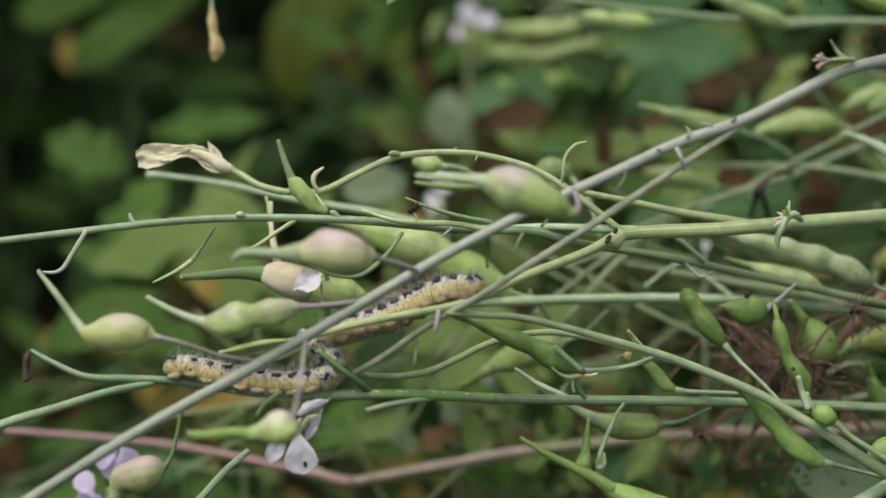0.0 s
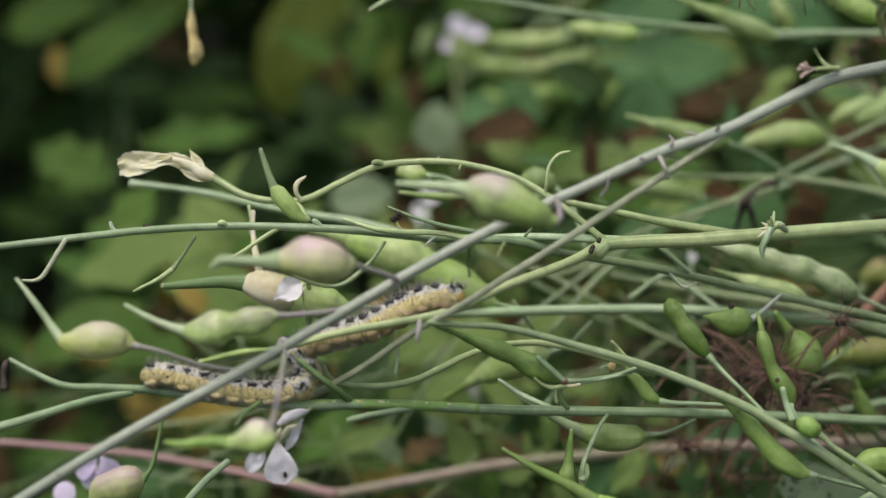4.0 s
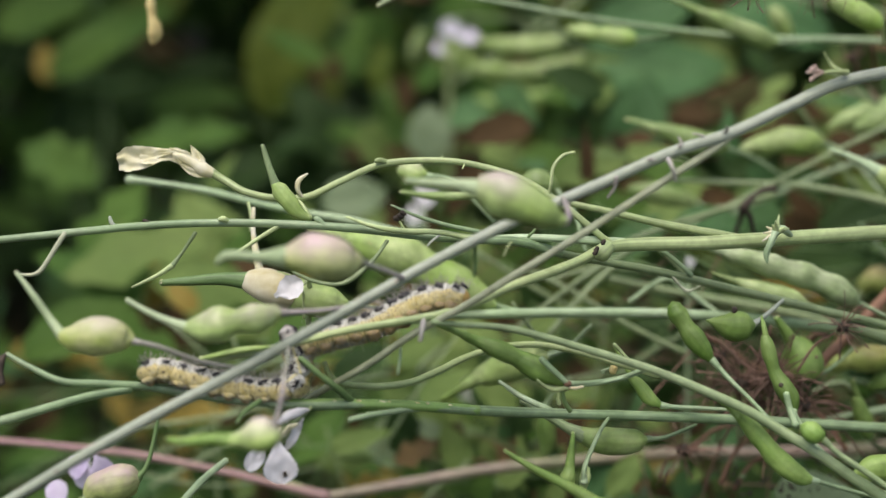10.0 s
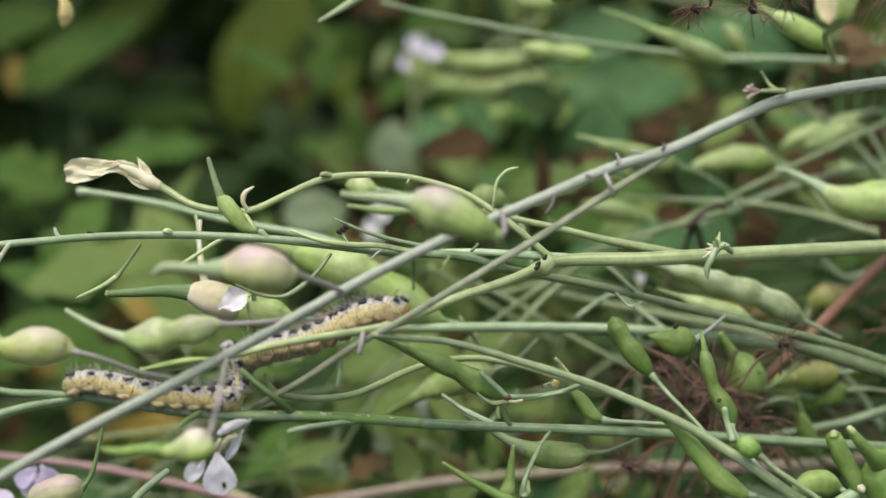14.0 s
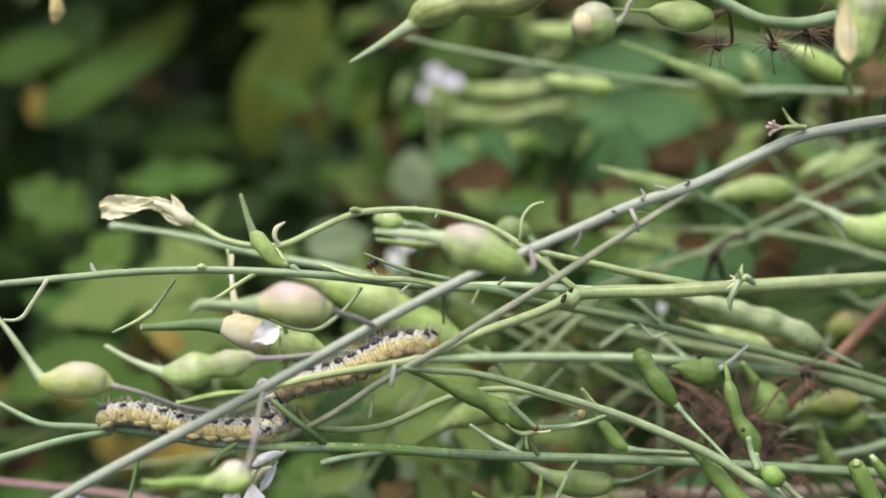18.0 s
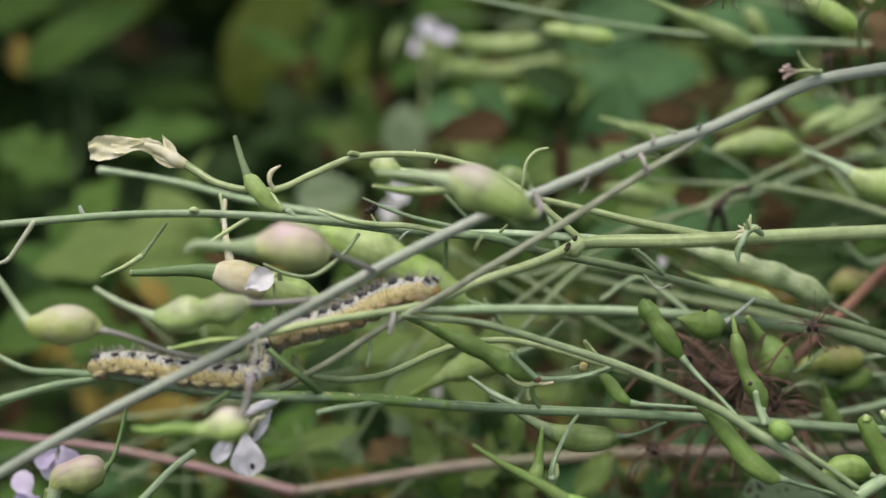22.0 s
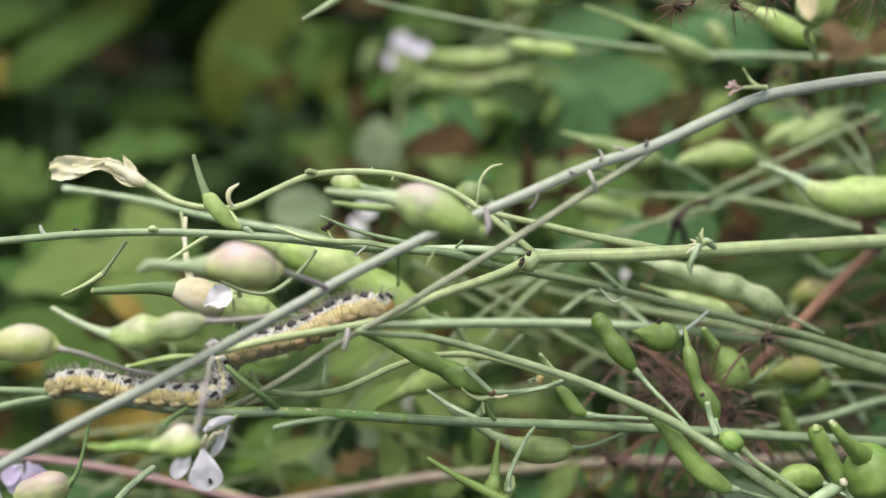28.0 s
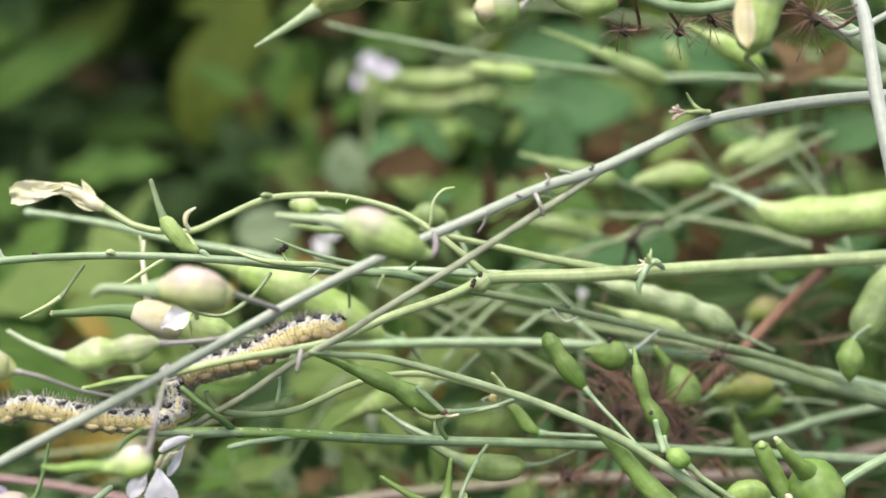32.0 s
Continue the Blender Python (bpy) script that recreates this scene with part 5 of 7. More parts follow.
pod(cross, [(0.1000, 0.1000, 0.3702), (0.0969, 0.1000, 0.3680), (0.0918, 0.1000, 0.3661), (0.0866, 0.1000, 0.3645), (0.0821, 0.1000, 0.3623)], [0.8, 2.3, 2.6, 2.0, 0.8], stalk=[(0.0997, 0.1000, 0.3700), (0.1025, 0.1000, 0.3710), (0.1066, 0.1000, 0.3703)], material=POD_MID, stalk_mat=STEM_GREEN)
pod(cross, [(0.0527, 0.1000, 0.3438), (0.0486, 0.1000, 0.3449), (0.0425, 0.1000, 0.3465), (0.0364, 0.1000, 0.3475)], [0.7, 2.2, 2.5, 0.7], stalk=[(0.0525, 0.1000, 0.3438), (0.0568, 0.1000, 0.3428), (0.0636, 0.1000, 0.3432)], material=POD_MID, stalk_mat=STEM_GREEN)
pod(cross, [(0.0133, 0.0300, 0.3233), (0.0138, 0.0300, 0.3199), (0.0141, 0.0300, 0.3162), (0.0138, 0.0300, 0.3127)], [0.6, 1.5, 1.7, 0.8], stalk=[(0.0133, 0.0300, 0.3231), (0.0155, 0.0300, 0.3267), (0.0182, 0.0300, 0.3297)], material=POD_YOUNG, stalk_mat=STEM_GREEN)
pod(cross, [(-0.0222, 0.0700, 0.2922), (-0.0250, 0.0700, 0.2930), (-0.0286, 0.0700, 0.2935), (-0.0312, 0.0700, 0.2941)], [0.6, 1.7, 1.8, 0.7], stalk=[(-0.0224, 0.0700, 0.2922), (-0.0196, 0.0700, 0.2904), (-0.0157, 0.0700, 0.2897)], material=POD_MID, stalk_mat=STEM_GREEN)
pod(cross, [(-0.0251, 0.0600, 0.3256), (-0.0276, 0.0600, 0.3245), (-0.0319, 0.0600, 0.3236), (-0.0361, 0.0600, 0.3243)], [0.6, 2.0, 2.2, 0.7], stalk=[(-0.0254, 0.0600, 0.3256), (-0.0202, 0.0600, 0.3276), (-0.0129, 0.0600, 0.3297)], material=POD_MID, stalk_mat=STEM_GREEN)
pod(cross, [(0.1142, 0.1300, 0.3452), (0.1111, 0.1300, 0.3469), (0.1059, 0.1300, 0.3486), (0.1014, 0.1300, 0.3494)], [0.7, 2.2, 2.5, 0.8], stalk=[(0.1139, 0.1300, 0.3451), (0.1173, 0.1300, 0.3437), (0.1211, 0.1300, 0.3422)], material=POD_MID, stalk_mat=STEM_GREEN)

rust = thing("dry_stalk", (0.5, 0.62, 0.0), "rusty brown dry weed stalk", "plant stalk")
stem(rust, "stem", [(0.0641, 0.0213, 0.3361), (0.0756, 0.0316, 0.3423), (0.0849, 0.0397, 0.3481), (0.0944, 0.0475, 0.3530), (0.1085, 0.0577, 0.3590), (0.30, 0.25, 0.30), (0.45, 0.5, 0.12), (0.5, 0.62, 0.0)], [1.0, 1.1, 1.15, 1.2, 1.3, 1.6, 2.0, 2.2], STEM_RUST)

high = thing("radish_stalk", (0.42, 0.24, 0.0), "radish stalk crossing above with ripening pods", "plant stalk", "radish stalks")
stem(high, "stem", [(0.0374, -0.0163, 0.4217), (0.0417, -0.0171, 0.4190), (0.0469, -0.0178, 0.4167), (0.0534, -0.0159, 0.4160), (0.0600, -0.0135, 0.4169), (0.0714, -0.0070, 0.4176), (0.0886, 0.0016, 0.4183), (0.1115, 0.0112, 0.4152), (0.28, 0.12, 0.30), (0.42, 0.24, 0.0)], [0.8, 0.9, 0.95, 0.95, 1.0, 1.1, 1.2, 1.4, 2.2, 2.6], STEM_GREEN)
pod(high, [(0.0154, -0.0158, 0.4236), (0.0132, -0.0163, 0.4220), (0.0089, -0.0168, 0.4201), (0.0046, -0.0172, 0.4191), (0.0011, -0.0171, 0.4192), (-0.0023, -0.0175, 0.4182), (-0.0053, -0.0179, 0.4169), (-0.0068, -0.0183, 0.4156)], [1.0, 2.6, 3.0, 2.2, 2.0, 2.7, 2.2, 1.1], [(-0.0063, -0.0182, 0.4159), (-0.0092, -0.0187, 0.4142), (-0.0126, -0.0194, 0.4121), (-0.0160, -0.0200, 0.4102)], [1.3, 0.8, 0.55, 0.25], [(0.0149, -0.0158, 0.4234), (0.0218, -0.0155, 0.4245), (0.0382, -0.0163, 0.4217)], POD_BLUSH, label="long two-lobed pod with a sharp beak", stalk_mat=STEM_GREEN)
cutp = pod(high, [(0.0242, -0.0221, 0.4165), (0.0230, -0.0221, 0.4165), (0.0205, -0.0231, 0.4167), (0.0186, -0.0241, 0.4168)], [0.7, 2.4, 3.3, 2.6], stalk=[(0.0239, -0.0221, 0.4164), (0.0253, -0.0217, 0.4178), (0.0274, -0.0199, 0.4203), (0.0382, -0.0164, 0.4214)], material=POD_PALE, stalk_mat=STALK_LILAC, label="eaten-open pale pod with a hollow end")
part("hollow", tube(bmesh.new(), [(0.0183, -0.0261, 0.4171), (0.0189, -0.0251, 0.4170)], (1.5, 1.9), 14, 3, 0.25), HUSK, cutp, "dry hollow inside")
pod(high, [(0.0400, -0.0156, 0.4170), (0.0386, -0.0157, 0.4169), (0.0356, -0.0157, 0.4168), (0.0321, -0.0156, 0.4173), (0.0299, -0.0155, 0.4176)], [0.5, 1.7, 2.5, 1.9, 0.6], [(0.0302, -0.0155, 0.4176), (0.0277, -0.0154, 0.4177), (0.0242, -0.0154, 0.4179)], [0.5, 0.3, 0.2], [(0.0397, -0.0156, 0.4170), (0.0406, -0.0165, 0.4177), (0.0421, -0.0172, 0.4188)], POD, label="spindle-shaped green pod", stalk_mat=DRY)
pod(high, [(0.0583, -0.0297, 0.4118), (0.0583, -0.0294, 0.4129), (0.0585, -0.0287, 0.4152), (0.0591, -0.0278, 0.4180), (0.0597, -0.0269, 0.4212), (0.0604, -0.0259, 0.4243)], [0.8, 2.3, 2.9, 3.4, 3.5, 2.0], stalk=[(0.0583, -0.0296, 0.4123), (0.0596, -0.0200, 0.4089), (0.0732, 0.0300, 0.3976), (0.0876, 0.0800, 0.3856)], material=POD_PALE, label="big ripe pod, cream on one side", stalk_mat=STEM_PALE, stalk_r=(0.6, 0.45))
part("torn_husk", sheet(bmesh.new(), 0.0095, 0.0032, facing((0.0563, -0.0346, 0.4132), 94, 0), oval, 10, 4, -0.5, 0.1, 0.05, 0.0, 11.0), HUSK, high, "dry cream skin of the ripe pod")
stem(high, "side_branch", [(0.0773, -0.0090, 0.4193), (0.0794, -0.0114, 0.4151), (0.0803, -0.0143, 0.4093), (0.0811, -0.0174, 0.4027), (0.0826, -0.0211, 0.3945), (0.0856, -0.0254, 0.3810), (0.0896, -0.0296, 0.3647), (0.0957, -0.0344, 0.3396), (0.13, 0.03, 0.1), (0.15, 0.04, 0.0)], [1.0, 1.1, 1.1, 1.1, 1.1, 1.15, 1.2, 1.3, 1.8, 2.2], STEM_GREY, "pale upright branch")
stem(high, "side_branch", [(0.0755, -0.0005, 0.4127), (0.0802, -0.0015, 0.4099), (0.0858, -0.0008, 0.4126), (0.0932, 0.0002, 0.4163)], [0.6, 0.6, 0.6, 0.6], STEM_GREY)
stem(high, "side_branch", [(0.0771, 0.0054, 0.4116), (0.0828, 0.0043, 0.4085), (0.0884, 0.0031, 0.4053), (0.1004, -0.0008, 0.4004)], [1.6, 1.7, 1.7, 1.5], STEM_GREEN)

far_st = thing("radish_stalk", (0.52, 0.34, 0.0), "radish stalk crossing behind with soft green pods", "plant stalk", "radish stalks")
stem(far_st, "stem", rooted([(-0.0105, 0.0850, 0.3969), (-0.0018, 0.0850, 0.3948), (0.0093, 0.0850, 0.3928), (0.0218, 0.0850, 0.3905), (0.0355, 0.0850, 0.3885), (0.0518, 0.0850, 0.3867), (0.0656, 0.0850, 0.3858), (0.0806, 0.0850, 0.3855), (0.0982, 0.0850, 0.3848)], (0.1102, 0.0870, 0.3838), (0.52, 0.34, 0.0)), [0.45, 0.5, 0.55, 0.6, 0.65, 0.7, 0.75, 0.8, 0.85, 0.9, 1.6, 2.2, 2.8], STEM_GREEN)
pod(far_st, [(0.0642, 0.0780, 0.3862), (0.0617, 0.0780, 0.3868), (0.0586, 0.0780, 0.3881), (0.0548, 0.0780, 0.3897), (0.0511, 0.0780, 0.3913), (0.0473, 0.0780, 0.3928)], [0.7, 1.9, 2.2, 1.9, 1.6, 0.9], [(0.0486, 0.0780, 0.3923), (0.0442, 0.0780, 0.3942), (0.0399, 0.0780, 0.3959), (0.0362, 0.0780, 0.3971)], [1.0, 0.7, 0.5, 0.3], stalk=[(0.0640, 0.0780, 0.3862), (0.0686, 0.0815, 0.3857), (0.0743, 0.0850, 0.3855)], material=POD_MID, stalk_mat=STEM_GREEN, label="long green pod with a pale top")
pod(far_st, [(0.0382, 0.1100, 0.3808), (0.0365, 0.1100, 0.3809), (0.0331, 0.1100, 0.3814), (0.0297, 0.1100, 0.3819), (0.0271, 0.1100, 0.3822), (0.0244, 0.1100, 0.3827), (0.0217, 0.1100, 0.3832)], [0.7, 1.9, 2.2, 1.6, 1.8, 1.6, 0.6], stalk=[(0.0380, 0.1100, 0.3808), (0.0410, 0.0980, 0.3836), (0.0444, 0.0860, 0.3870)], material=POD, stalk_mat=STEM_GREEN, label="two-lobed soft green pod")
pod(far_st, [(0.0772, 0.1250, 0.3780), (0.0761, 0.1250, 0.3797), (0.0745, 0.1250, 0.3822), (0.0729, 0.1250, 0.3847), (0.0720, 0.1250, 0.3861)], [0.6, 1.9, 2.3, 1.9, 0.7], stalk=[(0.0772, 0.1250, 0.3783), (0.0742, 0.1060, 0.3808), (0.0710, 0.0870, 0.3852)], material=POD, stalk_mat=STEM_GREEN)
pod(far_st, [(0.0784, 0.0500, 0.3950), (0.0766, 0.0500, 0.3958), (0.0731, 0.0500, 0.3975), (0.0696, 0.0500, 0.3994), (0.0662, 0.0500, 0.4010)], [0.6, 1.8, 2.3, 2.0, 0.8], [(0.0673, 0.0500, 0.4004), (0.0644, 0.0500, 0.4021), (0.0621, 0.0500, 0.4033)], [1.0, 0.6, 0.3], stalk=[(0.0782, 0.0500, 0.3952), (0.0835, 0.0675, 0.3901), (0.0889, 0.0850, 0.3852)], material=POD, stalk_mat=STEM_GREEN, label="spindle-shaped green pod, soft")
deep_st = thing("radish_stalk", (0.55, 0.5, 0.0), "distant radish stalk with blurred curved pods", "plant stalk", "radish stalks")
stem(deep_st, "stem", [(-0.0037, 0.2100, 0.3487), (0.0056, 0.2100, 0.3549), (0.0190, 0.2100, 0.3646), (0.0323, 0.2100, 0.3726), (0.0488, 0.2100, 0.3830), (0.16, 0.23, 0.36), (0.42, 0.34, 0.30), (0.55, 0.5, 0.14), (0.55, 0.5, 0.0)], [0.5, 0.6, 0.7, 0.8, 0.9, 1.2, 2.0, 2.4, 2.8], STEM_MID)
pod(deep_st, [(0.0278, 0.2000, 0.3628), (0.0245, 0.2000, 0.3624), (0.0187, 0.2000, 0.3616), (0.0128, 0.2000, 0.3615), (0.0070, 0.2000, 0.3621), (0.0028, 0.2000, 0.3630)], [0.8, 2.3, 2.7, 2.6, 2.0, 0.7], stalk=[(0.0278, 0.2000, 0.3628), (0.0251, 0.2050, 0.3658), (0.0232, 0.2100, 0.3669)], material=POD, stalk_mat=STEM_MID)
pod(deep_st, [(0.0350, 0.2100, 0.3568), (0.0313, 0.2100, 0.3550), (0.0254, 0.2100, 0.3530), (0.0185, 0.2100, 0.3517), (0.0117, 0.2100, 0.3515), (0.0048, 0.2100, 0.3525), (0.0005, 0.2100, 0.3534)], [0.8, 2.3, 2.7, 2.5, 2.5, 2.0, 0.8], stalk=[(0.0350, 0.2100, 0.3568), (0.0286, 0.2100, 0.3629), (0.0232, 0.2100, 0.3669)], material=POD, stalk_mat=STEM_MID)
pod(deep_st, [(0.0274, 0.2500, 0.3376), (0.0234, 0.2500, 0.3351), (0.0160, 0.2500, 0.3321), (0.0084, 0.2500, 0.3327), (0.0028, 0.2500, 0.3353)], [0.8, 2.4, 2.8, 2.3, 0.8], stalk=[(0.0274, 0.2500, 0.3376), (0.0248, 0.2300, 0.3539), (0.0232, 0.2100, 0.3669)], material=POD_YOUNG, stalk_mat=STEM_MID)
pod(deep_st, [(0.0343, 0.1600, 0.3882), (0.0306, 0.1600, 0.3860), (0.0261, 0.1600, 0.3861), (0.0215, 0.1600, 0.3874)], [0.7, 2.3, 2.5, 0.8], stalk=[(0.0343, 0.1600, 0.3882), (0.0288, 0.1850, 0.3789), (0.0232, 0.2100, 0.3669)], material=POD, stalk_mat=STEM_MID)
pod(deep_st, [(-0.0134, 0.3000, 0.3514), (-0.0154, 0.3000, 0.3465), (-0.0178, 0.3000, 0.3407), (-0.0198, 0.3000, 0.3361)], [0.8, 2.6, 2.8, 1.0], stalk=[(-0.0134, 0.3000, 0.3514), (0.0061, 0.2550, 0.3603), (0.0232, 0.2100, 0.3669)], material=POD_MID, stalk_mat=STEM_MID)

# bottom stalk, reddened at its joint
red = thing("radish_stalk", (0.50, 0.24, 0.0), "reddened old radish stalk lying low", "plant stalk", "radish stalks")
stem(red, "stem", [(-0.1044, 0.0465, 0.3079), (-0.0875, 0.0464, 0.3064), (-0.0694, 0.0461, 0.3043), (-0.0514, 0.0454, 0.3008), (-0.0381, 0.0446, 0.2977), (-0.0309, 0.0442, 0.2961)], [0.65, 0.7, 0.78, 0.85, 0.92, 1.15], STEM_PINK)
stem(red, "stem", [(-0.0318, 0.0446, 0.2960), (-0.0287, 0.0454, 0.2958), (-0.0165, 0.0471, 0.2973), (0.0030, 0.0487, 0.3002), (0.0212, 0.0497, 0.3018), (0.0458, 0.0527, 0.3025), (0.0857, 0.0575, 0.3012), (0.22, 0.12, 0.28), (0.45, 0.2, 0.12), (0.5, 0.24, 0.0)], [1.0, 1.05, 1.1, 1.2, 1.25, 1.3, 1.45, 2.2, 2.6, 3.0], STEM_OLIVE)
stem(red, "side_branch", [(-0.0419, 0.0506, 0.2969), (-0.0371, 0.0501, 0.2951), (-0.0322, 0.0496, 0.2933)], [0.6, 0.7, 0.8], STEM_PALE)
pod(red, [(-0.0575, -0.0119, 0.3285), (-0.0588, -0.0120, 0.3283), (-0.0616, -0.0122, 0.3278), (-0.0645, -0.0125, 0.3272), (-0.0662, -0.0131, 0.3257)], [0.6, 2.5, 3.3, 2.6, 1.2], [(-0.0656, -0.0129, 0.3263), (-0.0664, -0.0138, 0.3238), (-0.0670, -0.0148, 0.3211)], [1.5, 1.1, 0.8], [(-0.0579, -0.0119, 0.3285), (-0.0563, -0.0110, 0.3308), (-0.0551, -0.0094, 0.3353), (-0.0543, -0.0077, 0.3398)], POD_BLUSH, stalk_mat=STEM_DEEP, label="round blushed pod low down")
twig(red, [(-0.0402, -0.0275, 0.3398), (-0.0438, -0.0286, 0.3370), (-0.0474, -0.0300, 0.3334), (-0.0519, -0.0316, 0.3293)], [0.55, 0.6, 0.6, 0.6], STEM_GREEN)

# wilted white flower hanging under the lower stalk
fl = thing("wilted_flower", (-0.0269, -0.0295, 0.3493), "wilted white radish flower with papery veined petals, hanging", "flower")
part("stalk", tube(bmesh.new(), [(-0.0263, -0.0274, 0.3493), (-0.0268, -0.0304, 0.3498), (-0.0285, -0.0318, 0.3487), (-0.0304, -0.0322, 0.3474), (-0.0318, -0.0326, 0.3462)], [0.25, 0.3, 0.4, 0.45, 0.5], 8, 5, 0.2), STEM_PALE, fl)
part("calyx", tube(bmesh.new(), [(-0.0296, -0.0330, 0.3481), (-0.0304, -0.0330, 0.3469), (-0.0314, -0.0330, 0.3456)], [0.4, 0.9, 0.5], 9, 5, 0.4), STEM_PALE, fl)
part("petal", tube(bmesh.new(), [(-0.0267, -0.0313, 0.3502), (-0.0282, -0.0319, 0.3501), (-0.0297, -0.0324, 0.3496), (-0.0311, -0.0330, 0.3488)], [0.25, 0.8, 0.95, 0.5], 16, 8, 0.45, 0.75), PETAL, fl, "rolled petal")
for at, ang, ln, wd, tl, sd, cu, shape in (((-0.0330, -0.0334, 0.3456), 234, 0.0054, 0.0027, 10, 1.3, 0.15, spoon), ((-0.0312, -0.0346, 0.3465), 277, 0.0068, 0.0052, 5, 2.6, 0.12, drop), ((-0.0274, -0.0318, 0.3491), 241, 0.0056, 0.0015, 20, 3.9, 0.1, spoon)):
    part("petal", sheet(bmesh.new(), ln, wd, facing(at, ang, tl), shape, 16, 6, 0.25, cu, 0.10, 0.03, sd), PETAL, fl)
for pts in ([(-0.0294, -0.0338, 0.3488), (-0.0303, -0.0338, 0.3475), (-0.0311, -0.0338, 0.3460)], [(-0.0307, -0.0342, 0.3486), (-0.0312, -0.0342, 0.3475), (-0.0318, -0.0342, 0.3461)], [(-0.0282, -0.0335, 0.3489), (-0.0295, -0.0335, 0.3481), (-0.0303, -0.0335, 0.3466)]):
    part("dry_fold", tube(bmesh.new(), pts, [0.22, 0.4, 0.25], 8, 5, 0.4), PETAL_CREAM, fl, "yellowed fold of the calyx")
part("insect_speck", tube(bmesh.new(), [(-0.0301, -0.0362, 0.3421), (-0.0300, -0.0362, 0.3414)], (0.28, 0.3), 8, 4, 0.3), DARK, fl)
lil = thing("radish_flower", (-0.0711, 0.0087, 0.3180), "pale lilac radish blossoms on a low twig", "flower")
for at, ang, sd in (((-0.0718, 0.0097, 0.3207), 262, 1.0), ((-0.0714, 0.0100, 0.3217), 215, 2.0), ((-0.0707, 0.0104, 0.3221), 300, 4.0), ((-0.0743, 0.0069, 0.3131), 190, 5.0), ((-0.0759, 0.0069, 0.3134), 120, 6.0)):
    part("petal", sheet(bmesh.new(), 0.0056, 0.0042, facing(at, ang, 25), spoon, 8, 3, 0.2, 0.4, 0.08, 0.03, sd), PETAL_LILAC, lil)
part("stalk", tube(bmesh.new(), [(-0.0733, 0.0067, 0.3126), (-0.0724, 0.0085, 0.3146), (-0.0718, 0.0106, 0.3205)], (0.4, 0.4), 7, 4), STEM_PALE, lil)
part("stalk", tube(bmesh.new(), [(-0.0733, 0.0067, 0.3126), (-0.0697, 0.0096, 0.3056), (-0.05, 0.05, 0.2), (-0.02, 0.06, 0.0)], (0.5, 0.9), 7, 4), STEM_PALE, lil)


# ---- dried bristly flower heads ----
def bristle_head(at, size, count, seed, to=None, label="dried brown flower head of stiff bristles"):
    rnd = random.Random(seed)
    head = thing("dried_flower_head", at, label, "dried flower", "dried flower heads")
    c = Vector(at)
    part("hub", tube(bmesh.new(), [at, tuple(c + Vector((0.0006, 0.0004, -0.0008)))], (size * 170, size * 120), 9, 4, 0.6), DARK, head)
    for k in range(int(count * 1.5)):
        d = Vector((rnd.gauss(0, 1), rnd.gauss(0, 0.7), rnd.gauss(0, 1))).normalized()
        ln = size * rnd.uniform(0.55, 1.15)
        mid_p = c + d * ln * 0.5 + Vector((rnd.uniform(-1, 1), rnd.uniform(-1, 1), rnd.uniform(-1, 1))) * ln * 0.1
        end = c + d * ln + Vector((0, 0, -ln * rnd.uniform(0, 0.15)))
        part("bristle", tube(bmesh.new(), [at, tuple(mid_p), tuple(end)], [14 * size, 11 * size, 9 * size if k % 3 else 22 * size], 4, 4, 0.1), DRY, head)
    foot = Vector(to) if to else Vector((c.x + 0.04, c.y + 0.12, 0.0))
    bend = c.lerp(foot, 0.4) + Vector((0.004, 0.012, -0.004)) * (1 if to else 4)
    part("stalk", tube(bmesh.new(), [at, tuple(bend), tuple(foot)], (0.3, 0.35 if to else 0.8), 6, 4), DRY, head)
    return head


bristle_head((0.0624, 0.0012, 0.3517), 0.0058, 26, 1, (0.0726, 0.0076, 0.3491))
bristle_head((0.0375, 0.0094, 0.3242), 0.0075, 30, 2, (0.0470, 0.0521, 0.3038))
bristle_head((0.0534, 0.0097, 0.3387), 0.0100, 52, 3, (0.0614, 0.0250, 0.3215))
bristle_head((0.0479, 0.0131, 0.3361), 0.0090, 40, 4, (0.0601, 0.0517, 0.3064))
bristle_head((0.0585, 0.0081, 0.3339), 0.0085, 40, 5, (0.0713, 0.0256, 0.3234))
bristle_head((0.0448, 0.0183, 0.3390), 0.0070, 24, 6, (0.0565, 0.0516, 0.3058))
bristle_head((0.0519, 0.0136, 0.3314), 0.0070, 28, 7, (0.0637, 0.0517, 0.3064))
bristle_head((0.0433, 0.0162, 0.3325), 0.0065, 22, 21, (0.0517, 0.0513, 0.3050))
bristle_head((0.0580, 0.0183, 0.3396), 0.0065, 22, 22, (0.0625, 0.0250, 0.3215))
bristle_head((0.0557, -0.0083, 0.4136), 0.0050, 26, 8, (0.0534, -0.0159, 0.4160))
bristle_head((0.0512, -0.0050, 0.4108), 0.0046, 24, 9, (0.0471, -0.0168, 0.4166))
bristle_head((0.0423, -0.0050, 0.4107), 0.0045, 18, 10, (0.0417, -0.0171, 0.4190))
bristle_head((0.0703, -0.0165, 0.4148), 0.0062, 30, 11, (0.0794, -0.0114, 0.4151))
bristle_head((0.0877, 0.0436, 0.3796), 0.0040, 18, 12, (0.1030, 0.0765, 0.3585))
bristle_head((0.0797, 0.0764, 0.3835), 0.0045, 18, 13, (0.0899, 0.0869, 0.3706))
bristle_head((0.0960, 0.0524, 0.3747), 0.0050, 18, 14, (0.1064, 0.0727, 0.3533))
